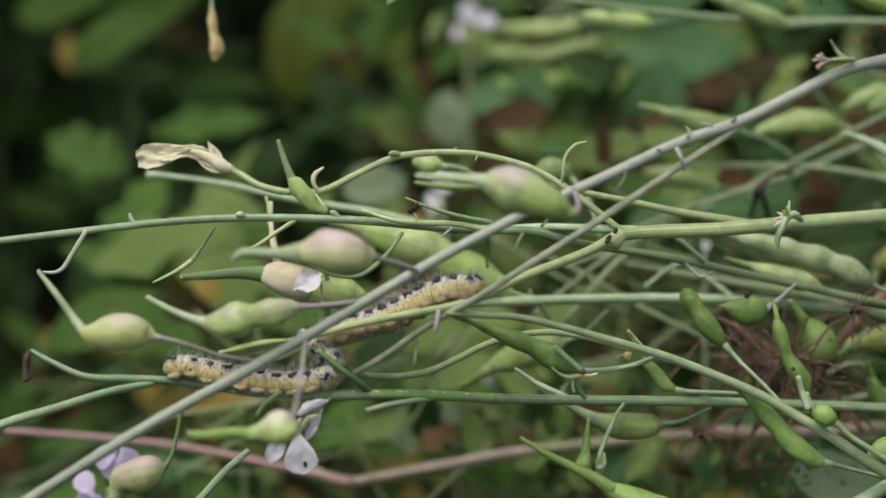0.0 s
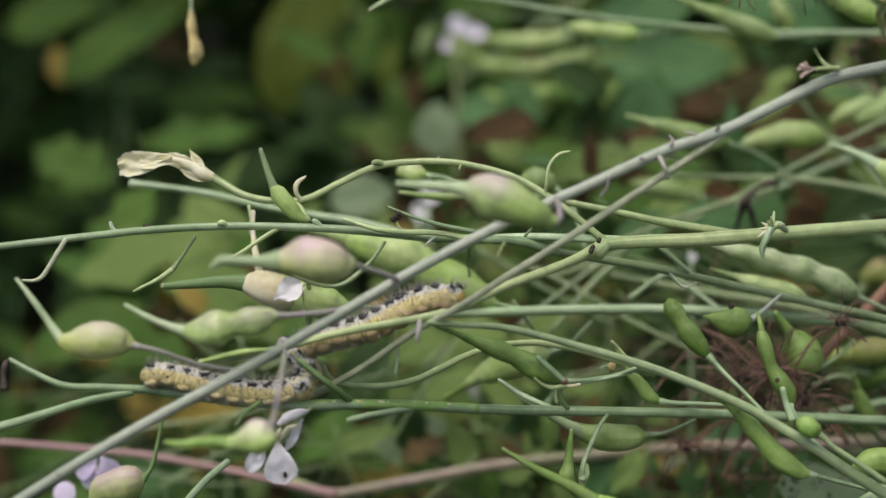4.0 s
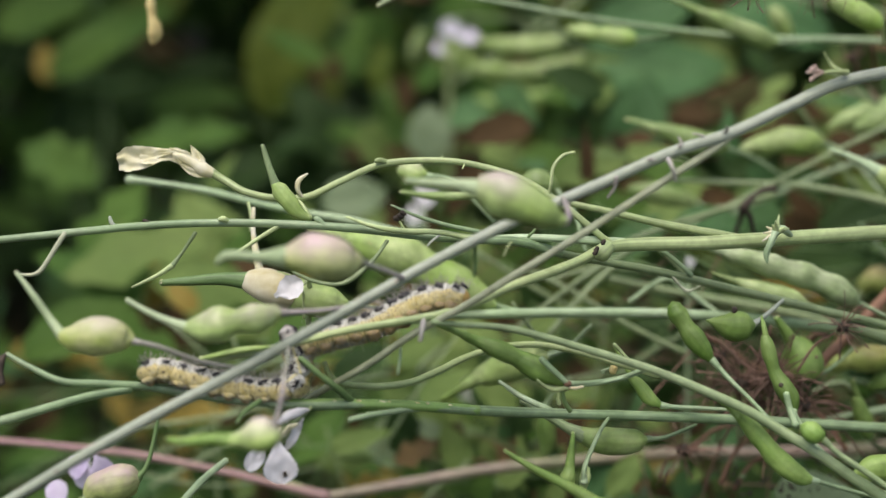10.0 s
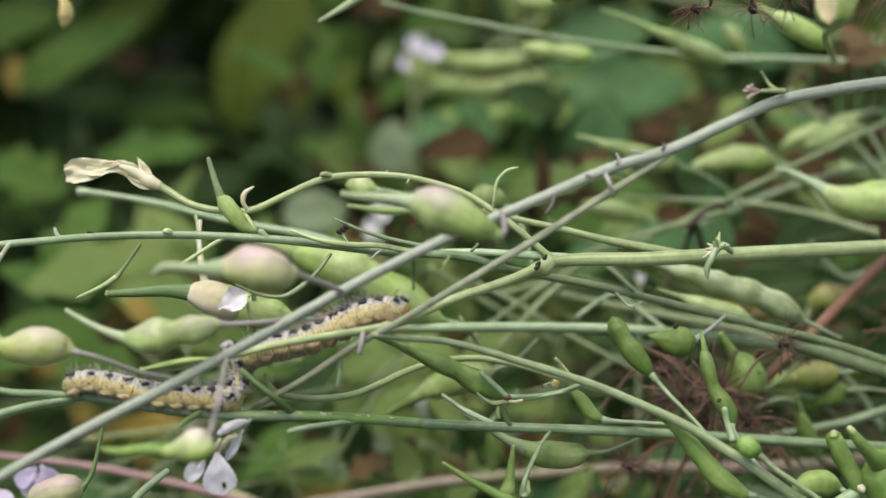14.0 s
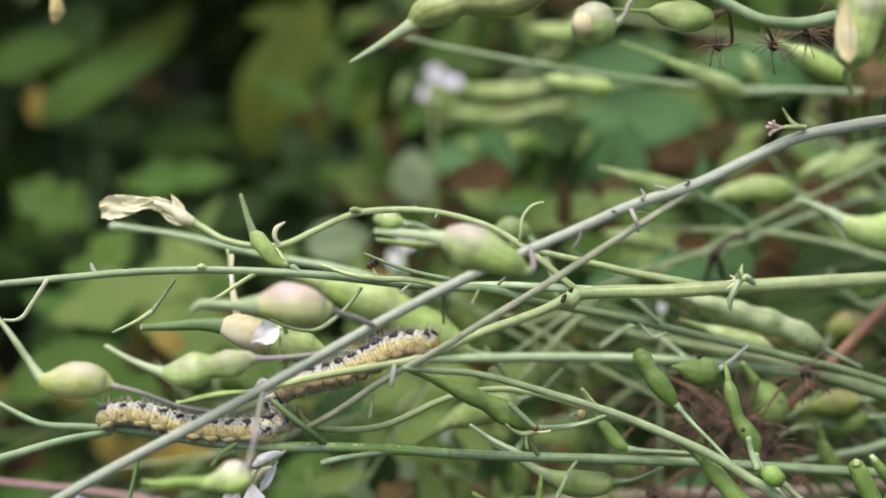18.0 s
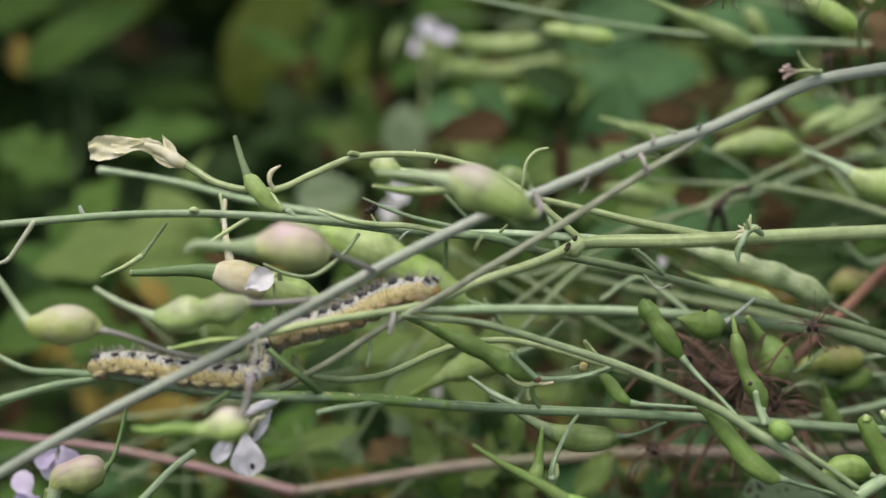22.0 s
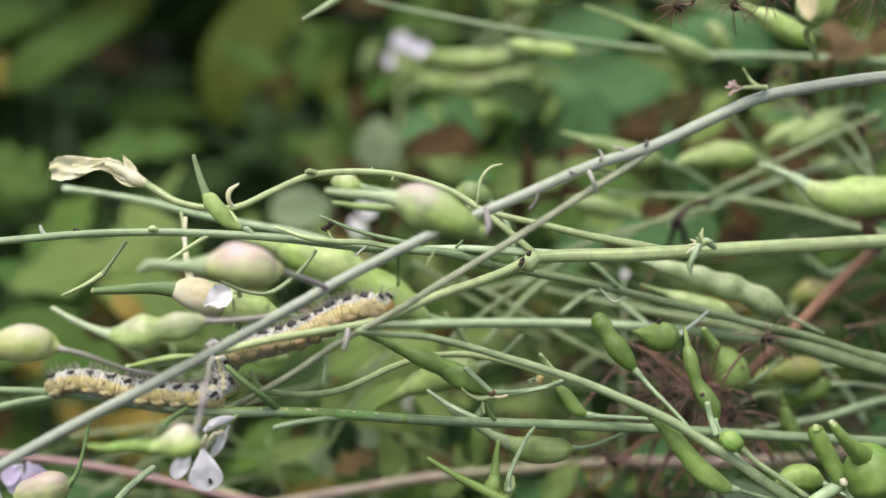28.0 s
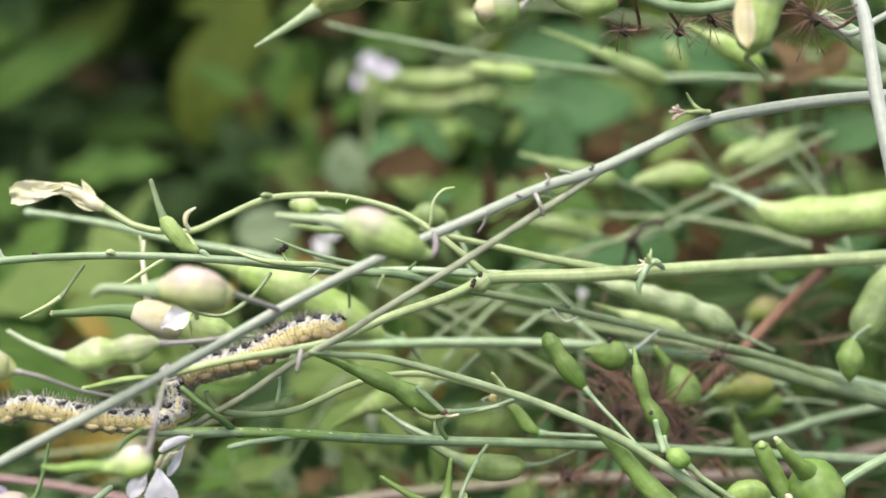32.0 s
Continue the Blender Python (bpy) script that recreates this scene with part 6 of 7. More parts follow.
for pts, r in (([(0.0535, 0.0556, 0.3508), (0.0543, 0.0548, 0.3547), (0.0546, 0.0535, 0.3573), (0.0569, 0.0543, 0.3597), (0.0600, 0.0546, 0.3609), (0.0611, 0.0544, 0.3602)], [0.5, 0.55, 0.95, 0.55, 0.7, 0.5]), ([(0.0547, 0.0535, 0.3571), (0.0560, 0.0538, 0.3548), (0.0571, 0.0547, 0.3511)], [0.65, 0.6, 0.5])):
    o = thing("blackened_twig", pts[0], "blackened shrivelled twig hooked over", "twig")
    part("stem", tube(bmesh.new(), pts, r, 7, 5, 0.3), DARK, o)
bl = thing("dry_straw", (0.0461, 0.0259, 0.3235), "brown dry straws lying across", "straw", "dry straws")
for k, (a, b) in enumerate((((0.0472, 0.0218, 0.3109), (0.0527, 0.0245, 0.3193)), ((0.0406, 0.0235, 0.3161), (0.0496, 0.0235, 0.3228)), ((0.0438, 0.0306, 0.3381), (0.0545, 0.0263, 0.3316)), ((0.0704, 0.0200, 0.3191), (0.0606, 0.0234, 0.3294)), ((0.0503, 0.0232, 0.3090), (0.0560, 0.0234, 0.3162)), ((0.0628, 0.0261, 0.3376), (0.0652, 0.0211, 0.3419)), ((0.0478, 0.0180, 0.3252), (0.0450, 0.0300, 0.3022)), ((0.0513, 0.0200, 0.3224), (0.0498, 0.0300, 0.3080)), ((0.0625, 0.0080, 0.3307), (0.0735, 0.0180, 0.3184)), ((0.0535, 0.0100, 0.3221), (0.0531, 0.0120, 0.3171)), ((0.0564, 0.0060, 0.3411), (0.0621, 0.0040, 0.3493)), ((0.0407, 0.0200, 0.3431), (0.0490, 0.0120, 0.3391)), ((0.0343, 0.0140, 0.3161), (0.0365, 0.0120, 0.3212)))):
    part("straw", tube(bmesh.new(), [a, tuple((Vector(a) + Vector(b)) / 2 + Vector((0, 0.001, 0.001))), b], (0.5, 0.35) if k < 6 else (0.3, 0.2), 6, 4, 0.15), STEM_RUST if k < 6 else STRAW, bl)

# ---- far white flower ----
wfl = thing("radish_flower", (*(-0.0035, 0.2733, 0.3393)[:2], 0.0), "white radish blossom, far and soft", "flower")
ctr = Vector((-0.0038, 0.2767, 0.3482))
for k in range(4):
    part("petal", sheet(bmesh.new(), 0.0082, 0.0082, facing(tuple(ctr), 20 + 90 * k, 66, 10 * k), spoon, 8, 3, 0.12, 0.2, 0.05, 0.02, k * 1.7), PETAL_FRESH, wfl)
part("calyx", tube(bmesh.new(), [tuple(ctr + Vector((0, 0.002, -0.009))), tuple(ctr)], (0.8, 1.4), 8, 4), STEM_PALE, wfl)
part("stalk", tube(bmesh.new(), [tuple(ctr + Vector((0, 0.002, -0.009))), (-0.0048, 0.2741, 0.3351), (-0.0060, 0.2716, 0.3177), (*(-0.0060, 0.2716, 0.3177)[:2], 0.0)], (0.7, 1.4), 8, 5), STEM_PALE, wfl)
for q, d in (((-0.0084, 0.2759, 0.3407), 0.0), ((-0.0016, 0.2758, 0.3407), 1.0), ((-0.0084, 0.2742, 0.3321), 2.0)):
    part("leaf", sheet(bmesh.new(), 0.014, 0.008, facing(q, 220 + 70 * d, 40), oval, 8, 3, 0.2, 0.3, 0.05, 0, d), LEAF, wfl)
for q, s in (((-0.0120, 0.1152, 0.3378), 0.0030), ((-0.0146, 0.1159, 0.3332), 0.0026), ((-0.0002, 0.1185, 0.2833), 0.0034), ((0.0455, 0.0630, 0.3408), 0.0013)):
    pf = thing("fallen_petal", q, "soft pale blossom among the stems", "flower", "pale blossoms")
    for k in range(2):
        part("petal", sheet(bmesh.new(), s * 2.2, s * 1.3, facing(q, 60 + 35 * k, 30 + 20 * k), lobed, 8, 3, 0.1, 0.2, 0.05, 0.02, k * 2.1), PETAL, pf)
    part("stalk", tube(bmesh.new(), [q, (q[0] + 0.01, q[1] + 0.02, q[2] * 0.5), (q[0] + 0.02, q[1] + 0.03, 0.0)], (0.5, 0.9), 6, 4), STEM_GREEN, pf)

# ---- dangling withered blossom that drifts in the air ----
dang = thing("dangling_blossom", (-0.0695, 0.0546, 0.4082), "withered cream blossom dangling on a thin green stalk", "flower")
part("thread", tube(bmesh.new(), [(-0.0706, 0.0688, 0.4458), (-0.0702, 0.0603, 0.4227), (-0.0696, 0.0546, 0.4082), (-0.0694, 0.0525, 0.4020)], (0.25, 0.35), 6, 5, 0.1), STEM_GREEN, dang)
part("withered_petals", tube(bmesh.new(), [(-0.0695, 0.0536, 0.4051), (-0.0694, 0.0525, 0.4020), (-0.0693, 0.0519, 0.3999), (-0.0688, 0.0513, 0.3982), (-0.0688, 0.0508, 0.3965), (-0.0692, 0.0502, 0.3949)], [0.4, 0.95, 0.9, 1.35, 1.5, 0.6], 14, 6, 0.5, 0.6), PETAL_GOLD, dang)


# ---- weeds behind ----
def weed(base, leaves, label, stem_mat=None, name="weed"):
    """A weed: a stem from the soil, a stalk to each leaf, and the leaves. Each leaf: tip-ward angle, place of its middle, length, width, lie and kind."""
    w = thing(name, (base[0], base[1], 0.0), label, "weed", "background weeds")
    top = max(l[0][2] for l in leaves) * 0.8
    spine = [(base[0], base[1], 0.0), (base[0] + 0.005, base[1], top * 0.5), (base[0] + 0.012, base[1] + 0.006, top)]
    part("stem", tube(bmesh.new(), spine, (1.8, 0.9), 8, 5), stem_mat or STEM_DEEP, w)
    for n, (at, ang, ln, wd, tilt, turn, mt, shape) in enumerate(leaves):
        m = facing(at, ang, tilt, turn)
        m = m @ Matrix.Translation((0, -ln / 2, 0))
        lf = part("leaf", sheet(bmesh.new(), ln, wd, m, shape, 14, 5, 0.18, 0.25, 0.05, 0.05, n * 1.37 + base[0] * 10), mt, w)
        s, e = Vector(spine[1]).lerp(Vector(spine[2]), min(1, max(0.0, at[2] / max(top, 0.01) - 0.2))), m.translation
        part("leaf_stalk", tube(bmesh.new(), [tuple(s), tuple(s.lerp(e, 0.6) + Vector((0, 0, -0.004))), tuple(e)], (0.8, 0.6), 6, 4), stem_mat or STEM_DEEP, lf)
    return w


weed((-0.20, 0.55), [((-0.1464, 0.3875, 0.3299), 35, 0.062, 0.024, 45, 0, LEAF, oval), ((-0.1062, 0.3355, 0.3006), 12, 0.050, 0.020, 50, 0.1, LEAF, lobed), ((-0.1481, 0.2940, 0.3008), 150, 0.034, 0.024, 40, 0, LEAF, lobed), ((-0.1707, 0.4323, 0.3378), 60, 0.05, 0.03, 40, 0, LEAF_SHADE, oval)], "broad-leaved green weed in the shade")
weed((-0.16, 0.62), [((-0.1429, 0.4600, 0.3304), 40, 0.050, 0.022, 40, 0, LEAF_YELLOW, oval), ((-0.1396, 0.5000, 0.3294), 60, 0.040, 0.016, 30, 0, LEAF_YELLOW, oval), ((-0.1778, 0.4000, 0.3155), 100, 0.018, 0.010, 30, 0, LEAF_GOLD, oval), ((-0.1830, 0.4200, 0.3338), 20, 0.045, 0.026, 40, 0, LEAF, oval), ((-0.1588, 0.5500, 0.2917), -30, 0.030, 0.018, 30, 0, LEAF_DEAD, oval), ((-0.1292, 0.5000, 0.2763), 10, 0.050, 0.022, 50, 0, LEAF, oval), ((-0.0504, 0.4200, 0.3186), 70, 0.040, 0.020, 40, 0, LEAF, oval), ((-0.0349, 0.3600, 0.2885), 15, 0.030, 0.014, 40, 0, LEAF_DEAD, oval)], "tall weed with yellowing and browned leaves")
weed((-0.08, 0.58), [((-0.0766, 0.4000, 0.3257), 80, 0.066, 0.029, 18, 0, LEAF_YELLOW, oval), ((-0.0704, 0.4500, 0.3333), 70, 0.06, 0.03, 30, 0, LEAF_YELLOW, oval), ((-0.0573, 0.3755, 0.2961), 130, 0.05, 0.026, 40, 0, LEAF_SHADE, oval), ((-0.0908, 0.3308, 0.2866), 20, 0.05, 0.028, 55, 0, LEAF_SHADE, oval)], "weed with yellowing upright leaves")
weed((-0.12, 0.34), [((-0.0894, 0.1603, 0.3121), 20, 0.050, 0.026, 60, 0, LEAF_LIGHT, lobed), ((-0.1092, 0.1683, 0.3035), 160, 0.036, 0.022, 50, 0, LEAF, heart), ((-0.0657, 0.1462, 0.3016), -20, 0.044, 0.022, 60, 0, LEAF_LIGHT, oval), ((-0.1083, 0.2008, 0.3067), 60, 0.036, 0.02, 50, 0, LEAF, lobed), ((-0.0756, 0.1805, 0.3098), 120, 0.034, 0.02, 60, 0, LEAF_LIGHT, oval), ((-0.1019, 0.1259, 0.3027), 30, 0.034, 0.018, 60, 0, LEAF, oval), ((-0.0836, 0.1147, 0.3011), -20, 0.03, 0.018, 55, 0, LEAF, lobed), ((-0.0375, 0.1245, 0.3004), 10, 0.03, 0.018, 55, 0, LEAF, oval)], "low green weed with heart-shaped leaves")
weed((-0.02, 0.42), [((-0.0122, 0.2377, 0.3266), 92, 0.020, 0.015, 20, 0, LEAF_PALE, oval), ((-0.0321, 0.1738, 0.3232), 10, 0.020, 0.014, 30, 0, LEAF_PALE, oval), ((-0.0290, 0.2642, 0.3429), 80, 0.019, 0.011, 30, 0, LEAF_YELLOW, lobed), ((-0.0243, 0.2781, 0.3211), 120, 0.026, 0.012, 40, 0, LEAF, oval), ((0.0033, 0.2593, 0.3287), 30, 0.022, 0.012, 40, 0, LEAF_BLUE, oval)], "weed with small blue-green leaves")
weed((0.06, 0.36), [((0.0617, 0.2136, 0.3521), 15, 0.040, 0.022, 40, 0, LEAF_BLUE, oval), ((0.0504, 0.1995, 0.3405), 75, 0.030, 0.018, 20, 0, LEAF_BLUE, oval), ((0.0237, 0.1671, 0.3369), 5, 0.021, 0.010, 50, 0, LEAF, oval), ((0.0658, 0.0950, 0.3430), 100, 0.014, 0.011, 30, 0, LEAF_BLUE, oval), ((0.0541, 0.2284, 0.3650), 30, 0.04, 0.022, 50, 0, LEAF_BLUE, oval), ((0.0925, 0.2181, 0.3671), 160, 0.036, 0.02, 50, 0, LEAF_BLUE, oval)], "weed with broad blue-green leaves")
weed((0.12, 0.30), [((0.0332, 0.1567, 0.3377), 20, 0.026, 0.014, 50, 0, LEAF_LIGHT, lobed), ((0.0493, 0.1371, 0.3426), 150, 0.022, 0.012, 50, 0, LEAF, oval), ((0.0532, 0.1247, 0.3367), 30, 0.026, 0.013, 50, 0, LEAF_LIGHT, lobed), ((0.0384, 0.1344, 0.3337), 170, 0.022, 0.012, 50, 0, LEAF, lobed), ((0.0531, 0.0850, 0.3440), 160, 0.016, 0.010, 50, 0, LEAF_BLUE, oval), ((0.1028, 0.1336, 0.3335), 200, 0.034, 0.018, 40, 0, LEAF_SHADE, oval), ((0.1200, 0.1554, 0.3366), 30, 0.03, 0.016, 40, 0, LEAF, oval), ((0.0867, 0.1107, 0.3273), 190, 0.03, 0.014, 50, 0, LEAF_SHADE, oval), ((0.1243, 0.1718, 0.3549), 10, 0.036, 0.018, 45, 0, LEAF_SHADE, lobed), ((0.0940, 0.0739, 0.3437), 25, 0.012, 0.004, 40, 0, LEAF, lance)], "leafy weed among the pods")
weed((-0.10, 0.20), [((-0.0711, 0.1187, 0.2814), 10, 0.020, 0.009, 60, 0, LEAF_GOLD, oval), ((-0.0849, 0.1279, 0.2771), 170, 0.016, 0.009, 60, 0, LEAF_GOLD, oval), ((-0.0625, 0.1374, 0.2746), 40, 0.016, 0.008, 50, 0, LEAF_DEAD, lance)], "dying weed with golden leaves")
# One leaf takes the shade-darkened colour to paint a dark gap.
weed((-0.01, 0.22), [((-0.0118, 0.0722, 0.3186), 25, 0.016, 0.007, 50, 0, LEAF_LIGHT, lance), ((-0.0005, 0.0733, 0.3223), 160, 0.015, 0.006, 50, 0, LEAF_LIGHT, lance), ((-0.0054, 0.0652, 0.3134), 35, 0.016, 0.006, 45, 0, LEAF_LIGHT, lance), ((0.0046, 0.0690, 0.3091), 140, 0.013, 0.007, 45, 0, LEAF_LIGHT, oval), ((-0.0158, 0.0745, 0.3094), 60, 0.014, 0.006, 40, 0, LEAF_LIGHT, lance), ((-0.0243, 0.0661, 0.2993), 20, 0.016, 0.006, 45, 0, LEAF_LIGHT, lance), ((-0.0041, 0.0652, 0.2970), 110, 0.014, 0.007, 45, 0, LEAF_LIGHT, oval), ((0.0110, 0.0639, 0.2936), 40, 0.014, 0.006, 45, 0, LEAF_LIGHT, lance), ((-0.0237, 0.0945, 0.3059), 20, 0.022, 0.011, 55, 0, LEAF_SHADE, oval), ((-0.0050, 0.1085, 0.3009), -15, 0.024, 0.012, 60, 0, LEAF_LIGHT, lobed), ((-0.0160, 0.0979, 0.2842), 30, 0.024, 0.011, 55, 0, LEAF_LIGHT, oval), ((-0.0307, 0.1052, 0.2737), 160, 0.024, 0.012, 60, 0, LEAF_LIGHT, lobed), ((0.0077, 0.0958, 0.2784), 10, 0.022, 0.010, 60, 0, LEAF, oval), ((0.0159, 0.0735, 0.3236), 40, 0.020, 0.008, 60, 0, LEAF_LIGHT, lance), ((0.0035, 0.1073, 0.2814), 75, 0.022, 0.009, 40, 0, LEAF_LIGHT, lance), ((-0.0368, 0.0985, 0.2854), 50, 0.02, 0.009, 50, 0, LEAF, oval), ((-0.0111, 0.1193, 0.2853), 100, 0.02, 0.01, 50, 0, LEAF, lobed)], "fresh light-green weed under the stalks")
weed((0.05, 0.16), [((0.0275, 0.0498, 0.2995), 65, 0.017, 0.007, 30, 0.3, LEAF_BLUE, lance), ((0.0319, 0.0451, 0.3014), 55, 0.013, 0.006, 40, 0, LEAF_LIGHT, oval), ((0.0556, 0.0611, 0.3026), 20, 0.012, 0.006, 50, 0, LEAF_BLUE, oval), ((-0.0176, 0.0769, 0.2841), 10, 0.02, 0.012, 55, 0, LEAF, oval), ((0.0483, 0.0759, 0.2833), 170, 0.02, 0.014, 55, 0, LEAF_DEAD, oval), ((0.0675, 0.0667, 0.2881), 40, 0.022, 0.016, 55, 0, LEAF_SHADE, oval), ((0.0515, 0.0576, 0.2824), 15, 0.018, 0.008, 50, 0, LEAF_GOLD, lobed), ((0.0424, 0.0661, 0.2921), 160, 0.010, 0.006, 40, 0, LEAF_GOLD, lance), ((0.0473, 0.0628, 0.2827), 40, 0.014, 0.008, 40, 0, LEAF_LIGHT, lobed)], "low weed with small leaves")


weed((0.01, 0.19), [((-0.0126, 0.0700, 0.2941), 30, 0.012, 0.007, 40, 0, LEAF_TAN, lobed), ((0.0067, 0.0760, 0.2922), 150, 0.013, 0.007, 40, 0, LEAF_TAN, lance), ((-0.0198, 0.0820, 0.2908), 80, 0.016, 0.009, 40, 0, LEAF_PALE, oval), ((-0.0217, 0.0700, 0.2866), 20, 0.014, 0.007, 40, 0, LEAF_GOLD, lobed), ((0.0389, 0.0760, 0.2861), 60, 0.012, 0.007, 40, 0, LEAF_TAN, lance), ((-0.0162, 0.0820, 0.2941), 100, 0.014, 0.009, 40, 0, LEAF_SHADE, oval), ((-0.0049, 0.0700, 0.2972), 60, 0.012, 0.006, 40, 0, LEAF_DEAD, lobed), ((0.0159, 0.0760, 0.2874), 120, 0.014, 0.008, 40, 0, LEAF_SHADE, lance), ((-0.0099, 0.0820, 0.2937), 140, 0.010, 0.005, 40, 0, LEAF_PALE, oval), ((0.0213, 0.0700, 0.2995), 40, 0.012, 0.006, 40, 0, LEAF_DEAD, lobed), ((0.0002, 0.0760, 0.2836), 10, 0.016, 0.008, 40, 0, LEAF_LIGHT, lance), ((0.0107, 0.0820, 0.2931), 80, 0.012, 0.006, 40, 0, LEAF_SHADE, oval)], "low weed with tan and pale dying leaves")
weed((0.16, 0.52), [((0.0894, 0.2979, 0.3211), 20, 0.030, 0.016, 60, 0, LEAF_DEAD, lance), ((0.1092, 0.3287, 0.3195), 150, 0.034, 0.016, 50, 0, LEAF_DEAD, oval), ((0.0819, 0.3159, 0.3114), 100, 0.026, 0.016, 50, 0, LEAF_DEAD, lance), ((0.1002, 0.3105, 0.3117), 60, 0.026, 0.014, 30, 0, LEAF_SHADE, oval), ((0.1120, 0.2961, 0.3164), 130, 0.03, 0.014, 50, 0, LEAF_DEAD, lance), ((0.0923, 0.3407, 0.3234), 30, 0.03, 0.014, 30, 0, LEAF_SHADE, oval), ((0.0137, 0.2950, 0.3094), 20, 0.022, 0.009, 55, 0, LEAF_DEAD, oval), ((-0.0211, 0.2937, 0.3045), 170, 0.022, 0.009, 55, 0, LEAF_DEAD, oval), ((0.0930, 0.1619, 0.3232), 120, 0.022, 0.010, 40, 0, LEAF_DEAD, lance), ((0.0824, 0.1279, 0.3153), 150, 0.022, 0.009, 50, 0, LEAF_GOLD, oval), ((-0.0007, 0.2971, 0.3155), 60, 0.024, 0.010, 40, 0, LEAF_DEAD, oval)], "withered weed with brown hanging leaves", STEM_RUST)
weed((0.13, 0.24), [((0.0968, 0.0843, 0.3874), 20, 0.012, 0.006, 40, 0, LEAF_TAN, lance), ((0.0942, 0.0903, 0.3895), 130, 0.012, 0.006, 40, 0, LEAF_TAN, oval), ((0.1045, 0.0901, 0.3896), 60, 0.011, 0.006, 30, 0, LEAF_TAN, oval), ((0.0930, 0.0888, 0.3846), 10, 0.012, 0.005, 30, 0, LEAF_TAN, lance), ((0.1097, 0.0850, 0.3738), 20, 0.02, 0.012, 50, 0, LEAF_BLUE, oval)], "withered weed with tan curling leaves", STEM_RUST)


def thicket(name, label, count, seed, box, mats, size, tilt=(10, 70), mound=False):
    """Countless leaves filling a stretch of the bed."""
    rnd = random.Random(seed)
    bm = bmesh.new()
    for k in range(count):
        x, y = rnd.uniform(*box[0]), rnd.uniform(*box[1])
        top = box[2][0] + (box[2][1] - box[2][0]) * rnd.random()
        if mound:
            a, q = rnd.uniform(0, 2 * math.pi), math.sqrt(rnd.random())
            q *= 1 + 0.16 * math.sin(3 * a + 1) + 0.10 * math.sin(7 * a + 2) + 0.06 * math.sin(12 * a)
            half = [(b[1] - b[0]) / 2 for b in box[:2]]
            x, y = sum(box[0]) / 2 + half[0] * q * math.cos(a), sum(box[1]) / 2 + half[1] * q * math.sin(a)
            top = box[2][0] + (box[2][1] - box[2][0]) * rnd.random() * max(0.12, 1 - 0.75 * q * q) * (0.75 + 0.25 * math.sin(7 * x) * math.cos(6 * y))
        ln = rnd.uniform(*size)
        m = facing((x, y, top), rnd.uniform(0, 360), rnd.uniform(*tilt), rnd.uniform(-40, 40))
        sheet(bm, ln, ln * rnd.uniform(0.35, 0.65), m, rnd.choice((oval, heart, lance)), 7, 2, 0.2, 0.3, 0.06, 0.04, rnd.random() * 50, rnd.randrange(len(mats)))
    me = bpy.data.meshes.new(name)
    bm.to_mesh(me)
    bm.free()
    for mt in mats:
        me.materials.append(mt)
    me.polygons.foreach_set("use_smooth", [True] * len(me.polygons))
    return tagged(new(name, me), label, "undergrowth", kind="stuff")


def tangle(name, label, count, seed, box, material, radius, length, piece, spread=0.5, lean=0.12):
    """Thin stems lying criss-cross, each a piece of its own."""
    rnd = random.Random(seed)
    mid_b = [sum(b) / 2 for b in box]
    heap = thing(name, (mid_b[0], mid_b[1], 0.0), label, "weed")
    for k in range(count):
        c = Vector([rnd.uniform(*b) for b in box])
        a = rnd.gauss(lean, spread)
        d = Vector((math.cos(a), rnd.uniform(-0.3, 0.3), math.sin(a))).normalized() * rnd.uniform(*length) / 2
        bow = Vector((0, rnd.uniform(-1, 1), rnd.uniform(-1, 1))) * d.length * 0.2
        r = rnd.uniform(*radius)
        part(piece, tube(bmesh.new(), [tuple(c - d), tuple(c + bow), tuple(c + d)], (r, r * 0.7), 6, 4, 0.1), material, heap)
    return heap


thicket("leaf_litter", "brown and green leaf litter on the soil", 700, 5, ((-0.6, 0.7), (0.05, 1.7), (0.004, 0.02)), [LEAF_DEAD, LEAF_SHADE, LEAF_DEAD, LEAF_SHADE], (0.03, 0.06), (70, 95))
thicket("undergrowth", "low mixed green undergrowth", 620, 6, ((-0.3, 0.04), (0.12, 0.55), (0.03, 0.20)), [LEAF, LEAF_SHADE, LEAF_BLUE, LEAF_SHADE, LEAF_DEAD, LEAF, LEAF_GOLD], (0.015, 0.035))
# Mostly the darkened leaf copy, painting the shade between the pods.
thicket("shaded_undergrowth", "undergrowth of shade-darkened and withered leaves", 760, 16, ((0.04, 0.5), (0.10, 0.55), (0.03, 0.22)), [LEAF_SHADE, LEAF_SHADE, LEAF_DEAD, LEAF_SHADE, LEAF_SHADE], (0.012, 0.03))
rnd_w = random.Random(31)
for k in range(15):
    bx, by = -0.34 + 0.044 * k + rnd_w.uniform(-0.02, 0.02), rnd_w.uniform(0.45, 0.85)
    lv = []
    for n in range(6):
        ln = rnd_w.uniform(0.03, 0.055)
        # Left-hand weeds draw mostly the darkened copy, painting deep shade there.
        lv.append(((bx + rnd_w.uniform(-0.05, 0.05), by + rnd_w.uniform(-0.04, 0.04), rnd_w.uniform(0.10, 0.33)), rnd_w.uniform(0, 360), ln, ln * rnd_w.uniform(0.4, 0.6), rnd_w.uniform(20, 70), rnd_w.uniform(-30, 30),
                   rnd_w.choice((LEAF_SHADE, LEAF_SHADE, LEAF) if bx < -0.1 else (LEAF, LEAF_SHADE, LEAF_SHADE, LEAF, LEAF_YELLOW)), rnd_w.choice((oval, heart, lobed))))
